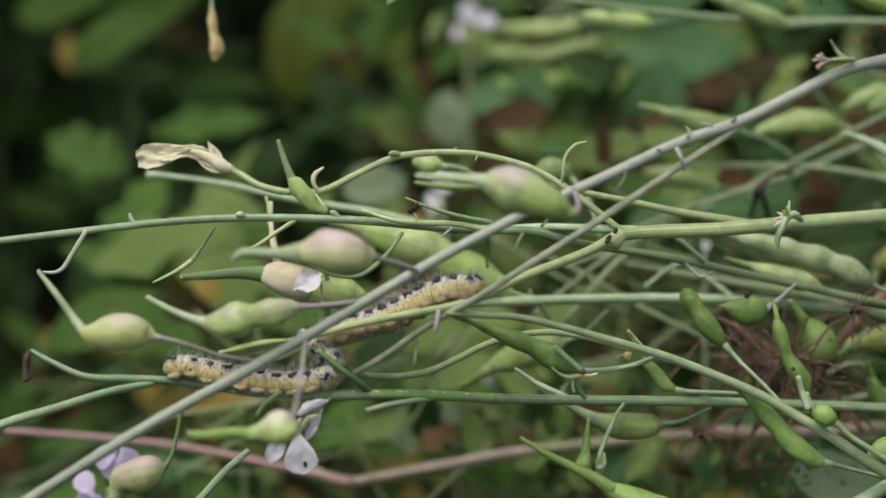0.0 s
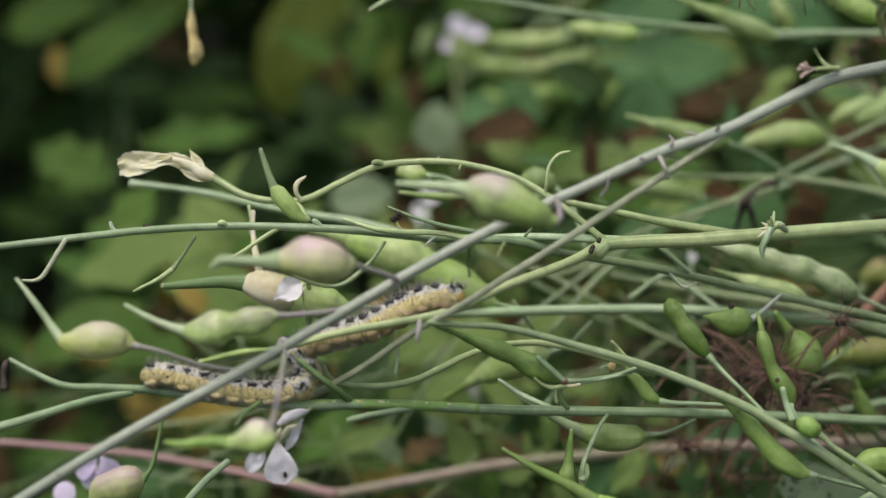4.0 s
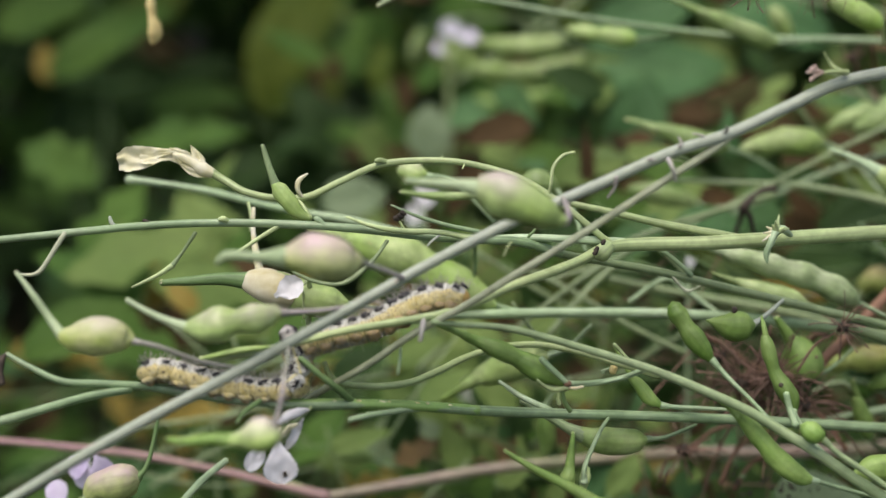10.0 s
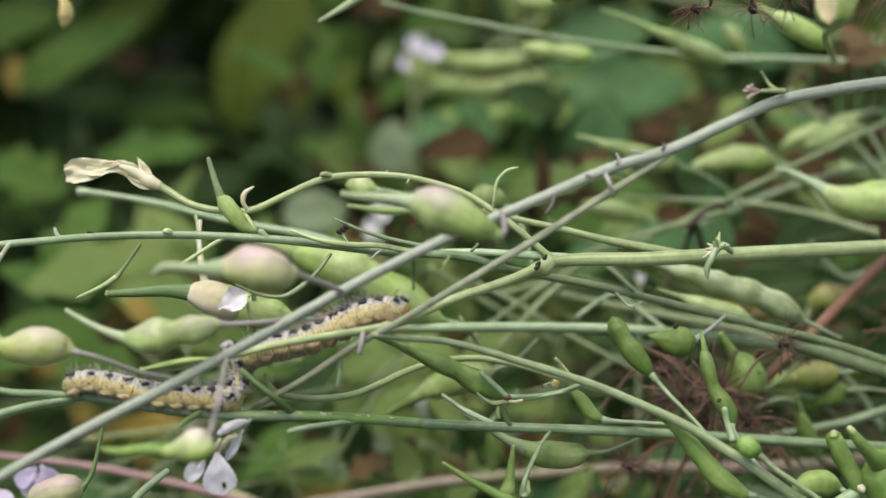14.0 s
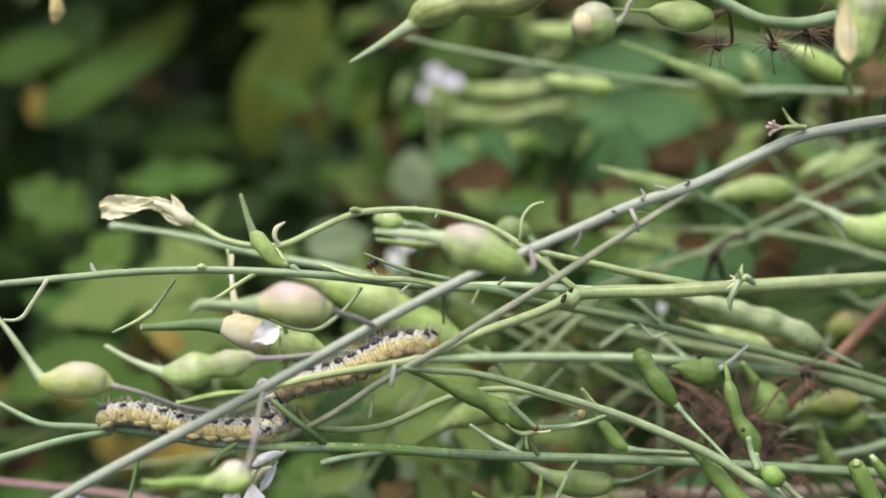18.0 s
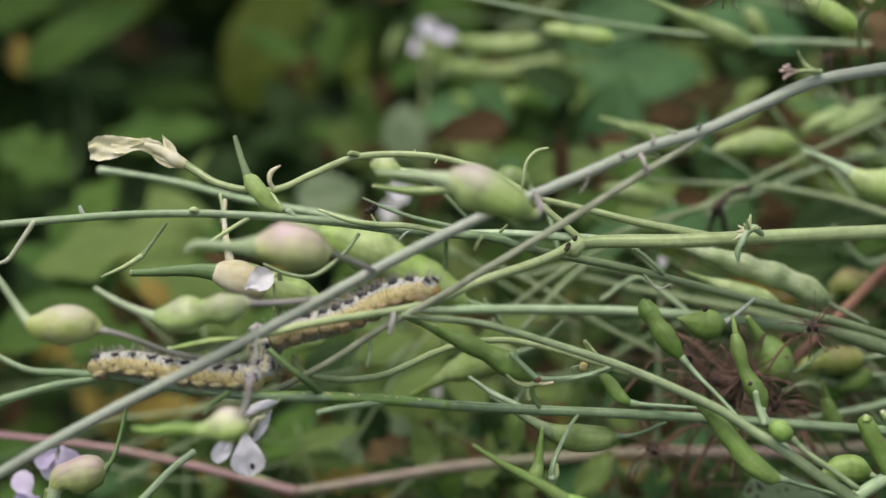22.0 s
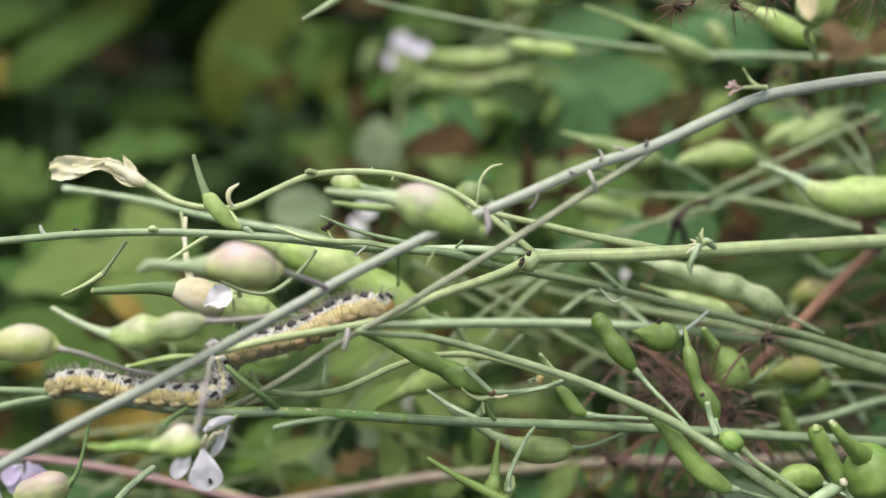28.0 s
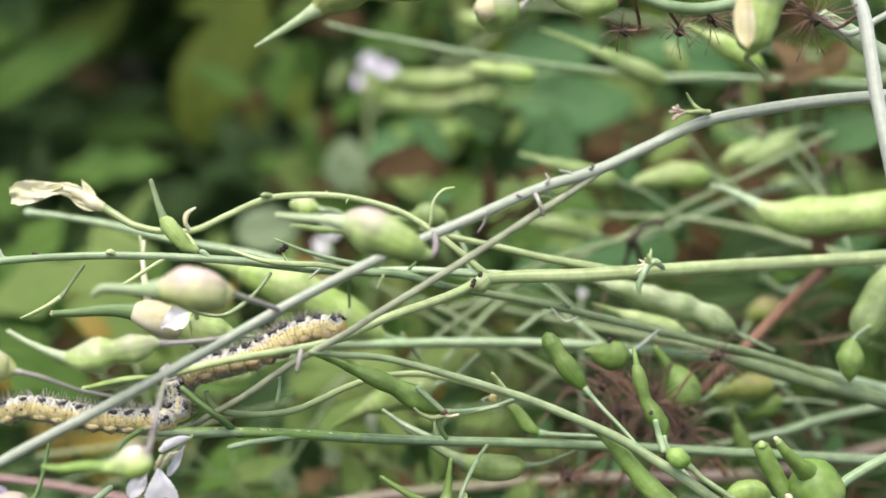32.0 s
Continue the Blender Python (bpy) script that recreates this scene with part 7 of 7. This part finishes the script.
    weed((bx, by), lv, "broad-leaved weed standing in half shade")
thicket("hedge", "foliage behind the bed, shade put into its leaf colour", 1700, 7, ((-0.9, 1.0), (0.70, 1.7), (0.02, 0.42)), [LEAF_SHADE, LEAF_SHADE, LEAF], (0.05, 0.10))
# Added above the view: leaves that block the sky and darken the background.
thicket("shrub_foliage", "unseen shrub foliage added to shade the back of the bed", 4300, 8, ((-2.0, 1.5), (0.46, 2.3), (0.43, 1.35)), [LEAF_SHADE, LEAF], (0.08, 0.13), (50, 90), True)
# Trunk and branches made up to hold that added foliage.
shrub = thing("shrub", (-0.2, 1.4, 0.0), "dark branching shrub trunk added to carry the unseen foliage", "shrub")
rnd_b = random.Random(4)
for k in range(9):
    a = 2 * math.pi * k / 9 + rnd_b.uniform(-0.2, 0.2)
    e = Vector((-0.2 + 1.3 * math.cos(a), 1.4 + 0.65 * math.sin(a), rnd_b.uniform(0.55, 0.85)))
    o = Vector((-0.2 + 0.06 * math.cos(a), 1.4 + 0.06 * math.sin(a), 0.0))
    part("branch", tube(bmesh.new(), [tuple(o), tuple(o.lerp(e, 0.4) + Vector((0, 0, 0.12))), tuple(o.lerp(e, 0.75) + Vector((0, 0, 0.06))), tuple(e)], [16, 11, 8, 4], 10, 6, 0.1), BARK, shrub)
rnd_c = random.Random(44)
carpet = bmesh.new()
for k in range(150):
    cx_, cy_, wide = rnd_c.uniform(-4.5, 4.5), rnd_c.uniform(-4.5, 4.5), rnd_c.uniform(0.12, 0.4)
    for n in range(34):
        x, y = rnd_c.gauss(cx_, wide), rnd_c.gauss(cy_, wide * 0.8)
        if abs(x) < 1.2 and -0.35 < y < 1.6:
            continue
        ln = rnd_c.uniform(0.05, 0.12)
        sheet(carpet, ln, ln * rnd_c.uniform(0.3, 0.6), facing((x, y, rnd_c.uniform(0.01, 0.10)), rnd_c.uniform(0, 360), rnd_c.uniform(45, 90), rnd_c.uniform(-40, 40)), rnd_c.choice((oval, heart, lance)), 5, 2, 0.2, 0.3, 0.06, 0.04, rnd_c.random() * 50, rnd_c.randrange(3))
carpet_me = bpy.data.meshes.new("weed_carpet")
carpet.to_mesh(carpet_me)
carpet.free()
for mt in (LEAF_SHADE, LEAF, LEAF_LIGHT):
    carpet_me.materials.append(mt)
tagged(new("weed_carpet", carpet_me), "low clumps of weeds over the garden ground", "undergrowth", kind="stuff")
thicket("sprouting_leaves", "small fresh leaves pushing up between the stalks", 170, 26, ((-0.10, 0.045), (0.10, 0.22), (0.215, 0.315)), [LEAF_LIGHT, LEAF, LEAF_SHADE, LEAF_LIGHT, LEAF_DEAD, LEAF_GOLD], (0.007, 0.020))
# Darkened leaf copies outnumber the brown ones, to paint shaded gaps.
thicket("withered_leaves", "brown withered and shade-darkened leaves under the pods", 190, 27, ((0.04, 0.17), (0.07, 0.2), (0.20, 0.285)), [LEAF_DEAD, LEAF_SHADE, LEAF_SHADE, LEAF_SHADE, LEAF_SHADE, LEAF, LEAF_BLUE], (0.006, 0.018), (0, 50))
thicket("leafy_weeds", "soft green leaves of weeds further back", 420, 28, ((-0.06, 0.26), (0.26, 0.50), (0.18, 0.37)), [LEAF, LEAF_LIGHT, LEAF_LIGHT, LEAF_SHADE, LEAF_YELLOW, LEAF_DEAD, LEAF], (0.012, 0.030))
tangle("fallen_stalks", "thin brown straws lying criss-cross behind the pods", 28, 9, ((0.01, 0.17), (0.07, 0.2), (0.22, 0.33)), STEM_RUST, (0.2, 0.45), (0.04, 0.12), "stem")
tangle("thin_stalks", "thin pale-green stalks crossing under the caterpillars", 14, 19, ((-0.03, 0.06), (0.05, 0.12), (0.285, 0.325)), STEM_DEEP, (0.2, 0.42), (0.03, 0.08), "stem", 0.8)
tangle("soft_stalks", "soft pale-green stalks slanting through the lower weeds", 20, 71, ((-0.065, 0.045), (0.055, 0.105), (0.278, 0.322)), STEM_MID, (0.3, 0.6), (0.02, 0.05), "stem", 0.7, 0.7)
tangle("side_stalks", "dull green side stalks criss-crossing behind the pods", 34, 23, ((0.01, 0.13), (0.06, 0.14), (0.30, 0.345)), STEM_DEEP, (0.2, 0.45), (0.03, 0.07), "stem", 0.4, -0.12)
thicket("soft_leaves", "small soft leaves of weeds behind the crossing stalks", 150, 29, ((0.0, 0.15), (0.11, 0.20), (0.285, 0.36)), [LEAF_LIGHT, LEAF, LEAF_SHADE, LEAF_DEAD, LEAF_SHADE, LEAF_BLUE, LEAF_SHADE, LEAF_DEAD], (0.008, 0.02))
thicket("low_leaflets", "small leaves and scraps between the lowest pods", 230, 61, ((0.0, 0.11), (0.062, 0.105), (0.262, 0.298)), [LEAF, LEAF_SHADE, LEAF_SHADE, LEAF_BLUE, LEAF_LIGHT, LEAF_DEAD, LEAF_SHADE, LEAF_TAN], (0.005, 0.012), (0, 60))
thicket("dry_scraps", "curled scraps of green and brown leaf caught between the low stalks", 150, 63, ((0.010, 0.095), (0.057, 0.075), (0.276, 0.300)), [LEAF_LIGHT, LEAF_DEAD, LEAF, LEAF_PALE, LEAF_BLUE, LEAF_TAN, LEAF_LIGHT, LEAF_LIGHT], (0.003, 0.0075), (0, 60))
tangle("tan_straws", "pale tan straws and dry bristles lying between the pods", 36, 62, ((0.025, 0.10), (0.025, 0.085), (0.295, 0.345)), STRAW, (0.12, 0.26), (0.010, 0.035), "straw", 1.1)
tangle("grass_tuft", "fine green grass blades low down", 80, 10, ((-0.12, 0.16), (0.04, 0.2), (0.2, 0.28)), STEM_DEEP, (0.25, 0.6), (0.03, 0.1), "blade")

seeds = thing("seed_cluster", (0.0536, 0.0225, 0.3030), "scattered black seeds stuck on a low leaf", "seeds")
rnd_s = random.Random(77)
part("leaf", sheet(bmesh.new(), 0.020, 0.013, facing((0.0585, 0.0255, 0.3070), -8, 55), oval, 12, 5, 0.1, 0.1, 0.05, 0.03, 3.3), LEAF_PALE, seeds)
c0 = Vector((0.0602, 0.0225, 0.3105))
for k in range(46):
    p = c0 + Vector((rnd_s.gauss(0, 0.0062), rnd_s.uniform(-0.001, 0.001), rnd_s.gauss(0, 0.0030)))
    part("seed", tube(bmesh.new(), [tuple(p), tuple(p + Vector((rnd_s.uniform(-1, 1), 0, rnd_s.uniform(-1, 1))) * 0.0005)], (rnd_s.uniform(0.25, 0.6), rnd_s.uniform(0.2, 0.5)), 7, 3, 0.2), DARK if k % 4 else LEAF_PALE, seeds)
part("leaf_stalk", tube(bmesh.new(), [(0.0585, 0.0255, 0.3070), (0.06, 0.09, 0.12), (0.06, 0.1, 0.0)], (0.5, 0.9), 6, 4), STEM_DEEP, seeds)


# ---- caterpillars ----
def caterpillar_skin():
    """Chalky grey back with a thin yellow midline, broad yellow flanks and a dull belly, all peppered with fine dark dots."""
    m = surface("caterpillar_skin", (0.48, 0.49, 0.43), (0.38, 0.39, 0.33), rough=0.6, patch=500, fine=2500, bump=0.5, random_tone=0.05)
    nt = m.node_tree
    bsdf = nt.nodes["Principled BSDF"]
    old = bsdf.inputs["Base Color"].links[0].from_socket
    tc = nt.nodes.new("ShaderNodeTexCoord")
    info = nt.nodes.new("ShaderNodeObjectInfo")
    shift = nt.nodes.new("ShaderNodeVectorMath")
    nt.links.new(tc.outputs["Object"], shift.inputs[0])
    nt.links.new(info.outputs["Random"], shift.inputs[1])
    own = shift.outputs[0]
    sep = nt.nodes.new("ShaderNodeSeparateXYZ")
    nt.links.new(tc.outputs["Object"], sep.inputs[0])
    wavy = nt.nodes.new("ShaderNodeMath")
    wavy.operation, wavy.inputs[1].default_value = 'MULTIPLY_ADD', 0.0011
    nt.links.new(noisy(nt, own, 800.0, 2.0), wavy.inputs[0])
    nt.links.new(sep.outputs[2], wavy.inputs[2])
    edge = wavy.outputs[0]
    yellow = mixer(nt, 'MIX', ramp(nt, noisy(nt, own, 900.0, 4.0), 0.35, 0.65), (0.46, 0.38, 0.13), (0.53, 0.47, 0.23))
    col = mixer(nt, 'MIX', ramp(nt, edge, 0.00145, 0.00185, True), old, yellow)
    belly = mixer(nt, 'MIX', ramp(nt, noisy(nt, own, 700.0, 3.0), 0.4, 0.6), (0.36, 0.30, 0.15), (0.24, 0.24, 0.19))
    col = mixer(nt, 'MIX', ramp(nt, edge, -0.0009, -0.0001, True), col, belly)
    side = nt.nodes.new("ShaderNodeMath")
    side.operation = 'ABSOLUTE'
    nt.links.new(sep.outputs[1], side.inputs[0])
    mid_line = nt.nodes.new("ShaderNodeMath")
    mid_line.operation = 'MULTIPLY'
    nt.links.new(ramp(nt, side.outputs[0], 0.00012, 0.0003, True), mid_line.inputs[0])
    nt.links.new(ramp(nt, sep.outputs[2], 0.0, 0.0004), mid_line.inputs[1])
    col = mixer(nt, 'MIX', mid_line.outputs[0], col, (0.54, 0.50, 0.24))
    for size, lo, hi in ((1500.0, 0.70, 0.73), (2700.0, 0.66, 0.70)):
        col = mixer(nt, 'MIX', ramp(nt, noisy(nt, own, size, 1.0), lo, hi), col, (0.06, 0.045, 0.03))
    nt.links.new(col, bsdf.inputs["Base Color"])
    return m


SKIN = caterpillar_skin()
SPOT = surface("black_wart", (0.012, 0.011, 0.012), (0.03, 0.03, 0.03), rough=0.45, patch=800)
HAIR = surface("bristle_hair", (0.42, 0.41, 0.38), (0.16, 0.15, 0.14), rough=0.5, patch=1500)
HEAD = surface("caterpillar_head", (0.34, 0.34, 0.31), (0.08, 0.075, 0.07), rough=0.4, patch=900, spots=(0.02, 0.02, 0.02), spot_at=(0.55, 0.6))
LEGS = surface("proleg", (0.36, 0.27, 0.12), (0.22, 0.17, 0.10), rough=0.6, patch=900, spots=(0.10, 0.07, 0.05), spot_at=(0.6, 0.66))
ANAL = surface("rear_plate", (0.42, 0.29, 0.08), (0.30, 0.20, 0.07), rough=0.5, patch=700, spots=(0.06, 0.045, 0.03), spot_at=(0.62, 0.68))
# warts on one side of a ring: degrees from the back's midline, place along the ring, size
WARTS = ((35, 0.10, 1.30), (40, -0.08, 0.95), (31, -0.24, 0.50), (47, 0.26, 0.36), (15, 0.20, 0.45), (13, -0.12, 0.36), (20, -0.38, 0.28), (50, -0.28, 0.28),
         (24, 0.38, 0.28), (60, 0.02, 0.24), (66, -0.28, 0.18), (72, 0.22, 0.20), (84, -0.08, 0.22), (90, 0.26, 0.16), (98, -0.24, 0.18), (108, 0.08, 0.20), (118, -0.14, 0.16))



def segment(cat, r, ln, seed, end="", legs=True, rear_mat=None, fold_mat=None):
    """One body ring along x, its back up +z, with folds, warts, hairs and a pair of stubby prolegs."""
    rnd = random.Random(seed)
    bm = bmesh.new()
    pts = [(x * ln, 0, 0) for x in (-0.68, -0.52, -0.38, -0.25, -0.12, 0.0, 0.12, 0.25, 0.38, 0.52, 0.68)]
    rr = [r * k * 1000 for k in (0.6, 0.90, 0.99, 0.965, 0.995, 0.97, 1.0, 0.965, 0.99, 0.90, 0.6)]
    if end == "rear":
        rr = [r * k * 1000 for k in (0.2, 0.5, 0.66, 0.75, 0.82, 0.86, 0.9, 0.92, 0.92, 0.86, 0.6)]
    tube(bm, pts, rr, 24, 3, 0.03)
    for v in bm.verts:
        v.co.z *= 0.98 if v.co.z > 0 else 0.88
        v.co += v.co.normalized() * r * (0.06 * noise.noise(v.co * 1300 + Vector((seed, 0, 0))) + 0.045 * noise.noise(v.co * 3600 + Vector((0, seed, 0))))
    ring = part("segment", bm, HEAD if end == "head" else SKIN, cat)
    ORIGIN[ring.name] = Vector((0, 0, 0))
    if end == "head":
        for s in (-1, 1):
            part("jaw", tube(bmesh.new(), [(0.3 * ln, s * r * 0.3, -r * 0.3), (0.62 * ln, s * r * 0.25, -r * 0.5)], [r * 300, r * 180], 8, 3, 0.1), HEAD, ring)
        return ring
    hairs = bmesh.new()

    def place(ang, x):
        d = Vector((0, math.sin(radians(ang)), math.cos(radians(ang))))
        return Vector((x, 0, 0)) + d * r * (0.97 if d.z > 0 else 0.88), d

    for side in (-1, 1):
        for ang, x, big in WARTS:
            c, d = place(side * (ang + rnd.uniform(-5, 5)), (x + rnd.uniform(-0.07, 0.07)) * ln)
            size = r * 0.205 * big * rnd.uniform(0.8, 1.2) * (0.85 if end else 1)
            wart = bmesh.new()
            bmesh.ops.create_icosphere(wart, subdivisions=1, radius=size, matrix=Matrix.Translation(c) @ d.to_track_quat('Z', 'Y').to_matrix().to_4x4() @ Matrix.Diagonal((rnd.uniform(0.8, 1.3), rnd.uniform(0.8, 1.3), 0.6, 1)))
            for v in wart.verts:
                v.co += Vector((rnd.uniform(-1, 1), rnd.uniform(-1, 1), rnd.uniform(-1, 1))) * size * 0.2
            part("wart", wart, SPOT, ring)
            if big > 0.3:
                e = c + (d + Vector((rnd.uniform(-0.4, 0.4), rnd.uniform(-0.2, 0.2), 0.2))).normalized() * r * rnd.uniform(0.45, 0.85)
                tube(hairs, [tuple(c), tuple(e)], (0.035, 0.014), 3, 2, 0.0, cap=False)
        for k in range(44):
            c, d = place(side * rnd.uniform(0, 150), rnd.uniform(-0.5, 0.5) * ln)
            e = c + (d + Vector((rnd.uniform(-0.6, 0.6), rnd.uniform(-0.5, 0.5), rnd.uniform(-0.4, 0.4)))).normalized() * r * rnd.uniform(0.15, 0.6)
            tube(hairs, [tuple(c), tuple(e)], (0.024, 0.010), 3, 2, 0.0, cap=False)
    tagged(part("hair", hairs, HAIR, ring), kind="stuff")
    for s in (-1, 1):
        y, z = s * r * rnd.uniform(0.76, 0.82), -r * rnd.uniform(0.34, 0.48)
        part("flank_fold", tube(bmesh.new(), [(-0.36 * ln, y, z), (-0.1 * ln, y * 1.05, z - 0.05 * r), (0.16 * ln, y * 1.05, z), (0.38 * ln, y, z)], [r * 120, r * 215, r * 230, r * 110], 10, 4, 0.3), fold_mat or SKIN, ring)
    if legs:
        for s in (-1, 1):
            part("proleg", tube(bmesh.new(), [(0, s * r * 0.50, -r * 0.30), (0, s * r * 0.56, -r * 0.55), (0.05 * ln, s * r * 0.54, -r * 0.76), (0.06 * ln, s * r * 0.50, -r * 0.88)], [r * 420, r * 400, r * 320, r * 180], 12, 4, 0.25), LEGS, ring)
    if end == "rear":
        part("rear_plate", tube(bmesh.new(), [(-0.66 * ln, 0, -r * 0.22), (-0.46 * ln, 0, -r * 0.05), (-0.2 * ln, 0, r * 0.05), (0.1 * ln, 0, -r * 0.05)], [r * 220, r * 480, r * 640, r * 680], 14, 4, 0.15), rear_mat or ANAL, ring)
    return ring


def body_pose(line, share, back):
    p, ahead = along(line, share)
    b = (back - ahead * back.dot(ahead)).normalized()
    m = Matrix((ahead, b.cross(ahead), b)).transposed().to_4x4()
    m.translation = p
    return m


def caterpillar(at, radius, lines, back, label, seed, count=13, rear_mat=None, twist=None, fold_mat=None):
    """Rings strung along a body line that shifts with time. lines: rows of seconds and places from rear to head."""
    cat = new("caterpillar")
    cat.empty_display_size = 0.01
    cat.location = at
    ORIGIN[cat.name] = Vector((0, 0, 0))
    tagged(cat, label, "caterpillar", "caterpillars")
    base = Vector(at)
    length = sum((Vector(b) - Vector(a)).length for a, b in zip(lines[0][1], lines[0][1][1:]))
    rings = []
    for k in range(count):
        end = "rear" if k == 0 else "head" if k == count - 1 else ""
        share = (k + 0.5) / count
        r = radius * (0.72 if end == "head" else 0.92 if k in (1, count - 2) else 1.0)
        ring = segment(cat, r, length / count * (0.9 if end == "head" else 1.0), seed + k, end, k == 0 or 3 <= k <= 6, rear_mat, fold_mat)
        own = back.lerp(twist, min(1.0, max(0.0, (share - 0.66) / 0.14))) if twist else back
        rings.append((ring, [(t, Matrix.Translation(-base) @ body_pose(line, share, own)) for t, line in lines]))
    return rings


BACK = Vector((0.0, 0.26, 1.0)).normalized()
LOWER = [
    (0.0, [(-0.0519, -0.0285, 0.3547), (-0.0488, -0.0285, 0.3550), (-0.0454, -0.0285, 0.3540), (-0.0401, -0.0285, 0.3528), (-0.0349, -0.0285, 0.3520), (-0.0295, -0.0285, 0.3522), (-0.0262, -0.0276, 0.3540), (-0.0273, -0.0258, 0.3563), (-0.0310, -0.0238, 0.3586)]),
    (3.0, [(-0.0523, -0.0285, 0.3551), (-0.0494, -0.0285, 0.3553), (-0.0459, -0.0285, 0.3543), (-0.0408, -0.0285, 0.3530), (-0.0356, -0.0285, 0.3520), (-0.0304, -0.0285, 0.3522), (-0.0270, -0.0276, 0.3538), (-0.0281, -0.0258, 0.3561), (-0.0317, -0.0238, 0.3584)]),
    (6.0, [(-0.0519, -0.0285, 0.3549), (-0.0486, -0.0285, 0.3552), (-0.0451, -0.0285, 0.3543), (-0.0399, -0.0285, 0.3528), (-0.0347, -0.0285, 0.3518), (-0.0299, -0.0285, 0.3524), (-0.0269, -0.0276, 0.3539), (-0.0276, -0.0258, 0.3564), (-0.0291, -0.0238, 0.3600)]),
    (9.0, [(-0.0521, -0.0285, 0.3548), (-0.0488, -0.0285, 0.3555), (-0.0448, -0.0285, 0.3542), (-0.0396, -0.0285, 0.3529), (-0.0344, -0.0285, 0.3519), (-0.0304, -0.0285, 0.3524), (-0.0278, -0.0276, 0.3541), (-0.0286, -0.0258, 0.3566), (-0.0302, -0.0238, 0.3604)]),
    (13.0, [(-0.0545, -0.0285, 0.3545), (-0.0512, -0.0285, 0.3552), (-0.0473, -0.0285, 0.3545), (-0.0421, -0.0285, 0.3533), (-0.0370, -0.0285, 0.3527), (-0.0327, -0.0285, 0.3526), (-0.0289, -0.0276, 0.3535), (-0.0294, -0.0258, 0.3564), (-0.0305, -0.0238, 0.3602)]),
    (19.0, [(-0.0558, -0.0285, 0.3543), (-0.0522, -0.0285, 0.3554), (-0.0482, -0.0285, 0.3551), (-0.0431, -0.0285, 0.3536), (-0.0373, -0.0285, 0.3527), (-0.0321, -0.0285, 0.3528), (-0.0283, -0.0276, 0.3529), (-0.0279, -0.0258, 0.3552), (-0.0305, -0.0238, 0.3592)]),
    (23.0, [(-0.0550, -0.0285, 0.3539), (-0.0519, -0.0285, 0.3547), (-0.0480, -0.0285, 0.3546), (-0.0427, -0.0285, 0.3538), (-0.0375, -0.0285, 0.3531), (-0.0327, -0.0285, 0.3530), (-0.0295, -0.0276, 0.3537), (-0.0298, -0.0258, 0.3562), (-0.0304, -0.0238, 0.3595)]),
    (28.0, [(-0.0557, -0.0285, 0.3537), (-0.0522, -0.0285, 0.3548), (-0.0483, -0.0285, 0.3546), (-0.0431, -0.0285, 0.3533), (-0.0379, -0.0285, 0.3527), (-0.0332, -0.0285, 0.3525), (-0.0290, -0.0276, 0.3530), (-0.0293, -0.0258, 0.3558), (-0.0306, -0.0238, 0.3597)]),
    (32.0, [(-0.0567, -0.0285, 0.3528), (-0.0531, -0.0285, 0.3540), (-0.0492, -0.0285, 0.3536), (-0.0435, -0.0285, 0.3525), (-0.0381, -0.0285, 0.3518), (-0.0334, -0.0285, 0.3519), (-0.0293, -0.0276, 0.3526), (-0.0297, -0.0258, 0.3551), (-0.0309, -0.0238, 0.3591)]),
]
UPPER_LINE = [(-0.0030, -0.0261, 0.3660), (-0.0052, -0.0249, 0.3663), (-0.0092, -0.0242, 0.3651), (-0.0136, -0.0238, 0.3628), (-0.0180, -0.0244, 0.3609), (-0.0221, -0.0246, 0.3598), (-0.0259, -0.0246, 0.3586), (-0.0281, -0.0246, 0.3570), (-0.0277, -0.0246, 0.3554)]
UPPER = [(0.0, UPPER_LINE), (32.0, UPPER_LINE)]
lower_rings = caterpillar((-0.0413, -0.0291, 0.3521), 0.00215, LOWER, BACK, "yellow and grey caterpillar with black warts, rearing its front end", 40, 13, SKIN, Vector((0.1, -1.0, 0.25)))
upper_rings = caterpillar((-0.0143, -0.0261, 0.3622), 0.00252, UPPER, Vector((0.0, 0.40, 1.0)).normalized(), "yellow black-spotted caterpillar stretched along a pale stalk", 80, 12, fold_mat=LEGS)


def motions():
    for ring, rows in lower_rings + upper_rings:
        walk(ring, rows)
    at, rest = Vector(dang.location), Vector((-0.0689, 0.0501, 0.3944))
    drift = [(0, (-0.0534, 0.0439, 0.3875)), (1.2, (-0.0540, 0.0491, 0.3862)), (2.1, (-0.0540, 0.0473, 0.3866)), (3, (-0.0545, 0.0481, 0.3868)), (5.5, (-0.0552, 0.0449, 0.3894)), (6.5, (-0.0564, 0.0471, 0.3883)), (8, (-0.0593, 0.0479, 0.3892)), (9, (-0.0594, 0.0443, 0.3902)), (9.5, (-0.0614, 0.0457, 0.3907)), (10, (-0.0629, 0.0492, 0.3906)), (10.5, (-0.0639, 0.0514, 0.3904)), (11, (-0.0650, 0.0526, 0.3909)), (11.5, (-0.0659, 0.0519, 0.3917)), (12, (-0.0674, 0.0531, 0.3924)), (13, (-0.0689, 0.0501, 0.3944)), (14, (-0.0707, 0.0494, 0.3965)), (15, (-0.0724, 0.0472, 0.3995)), (15.5, (-0.0735, 0.0453, 0.4014)), (17.5, (-0.0764, 0.0452, 0.4044)), (18.5, (-0.0778, 0.0451, 0.4059))]
    drift.append((32.0, drift[-1][1]))
    walk(dang, [(t, Matrix.Translation(at + Vector(p) - rest)) for t, p in drift])


motions()
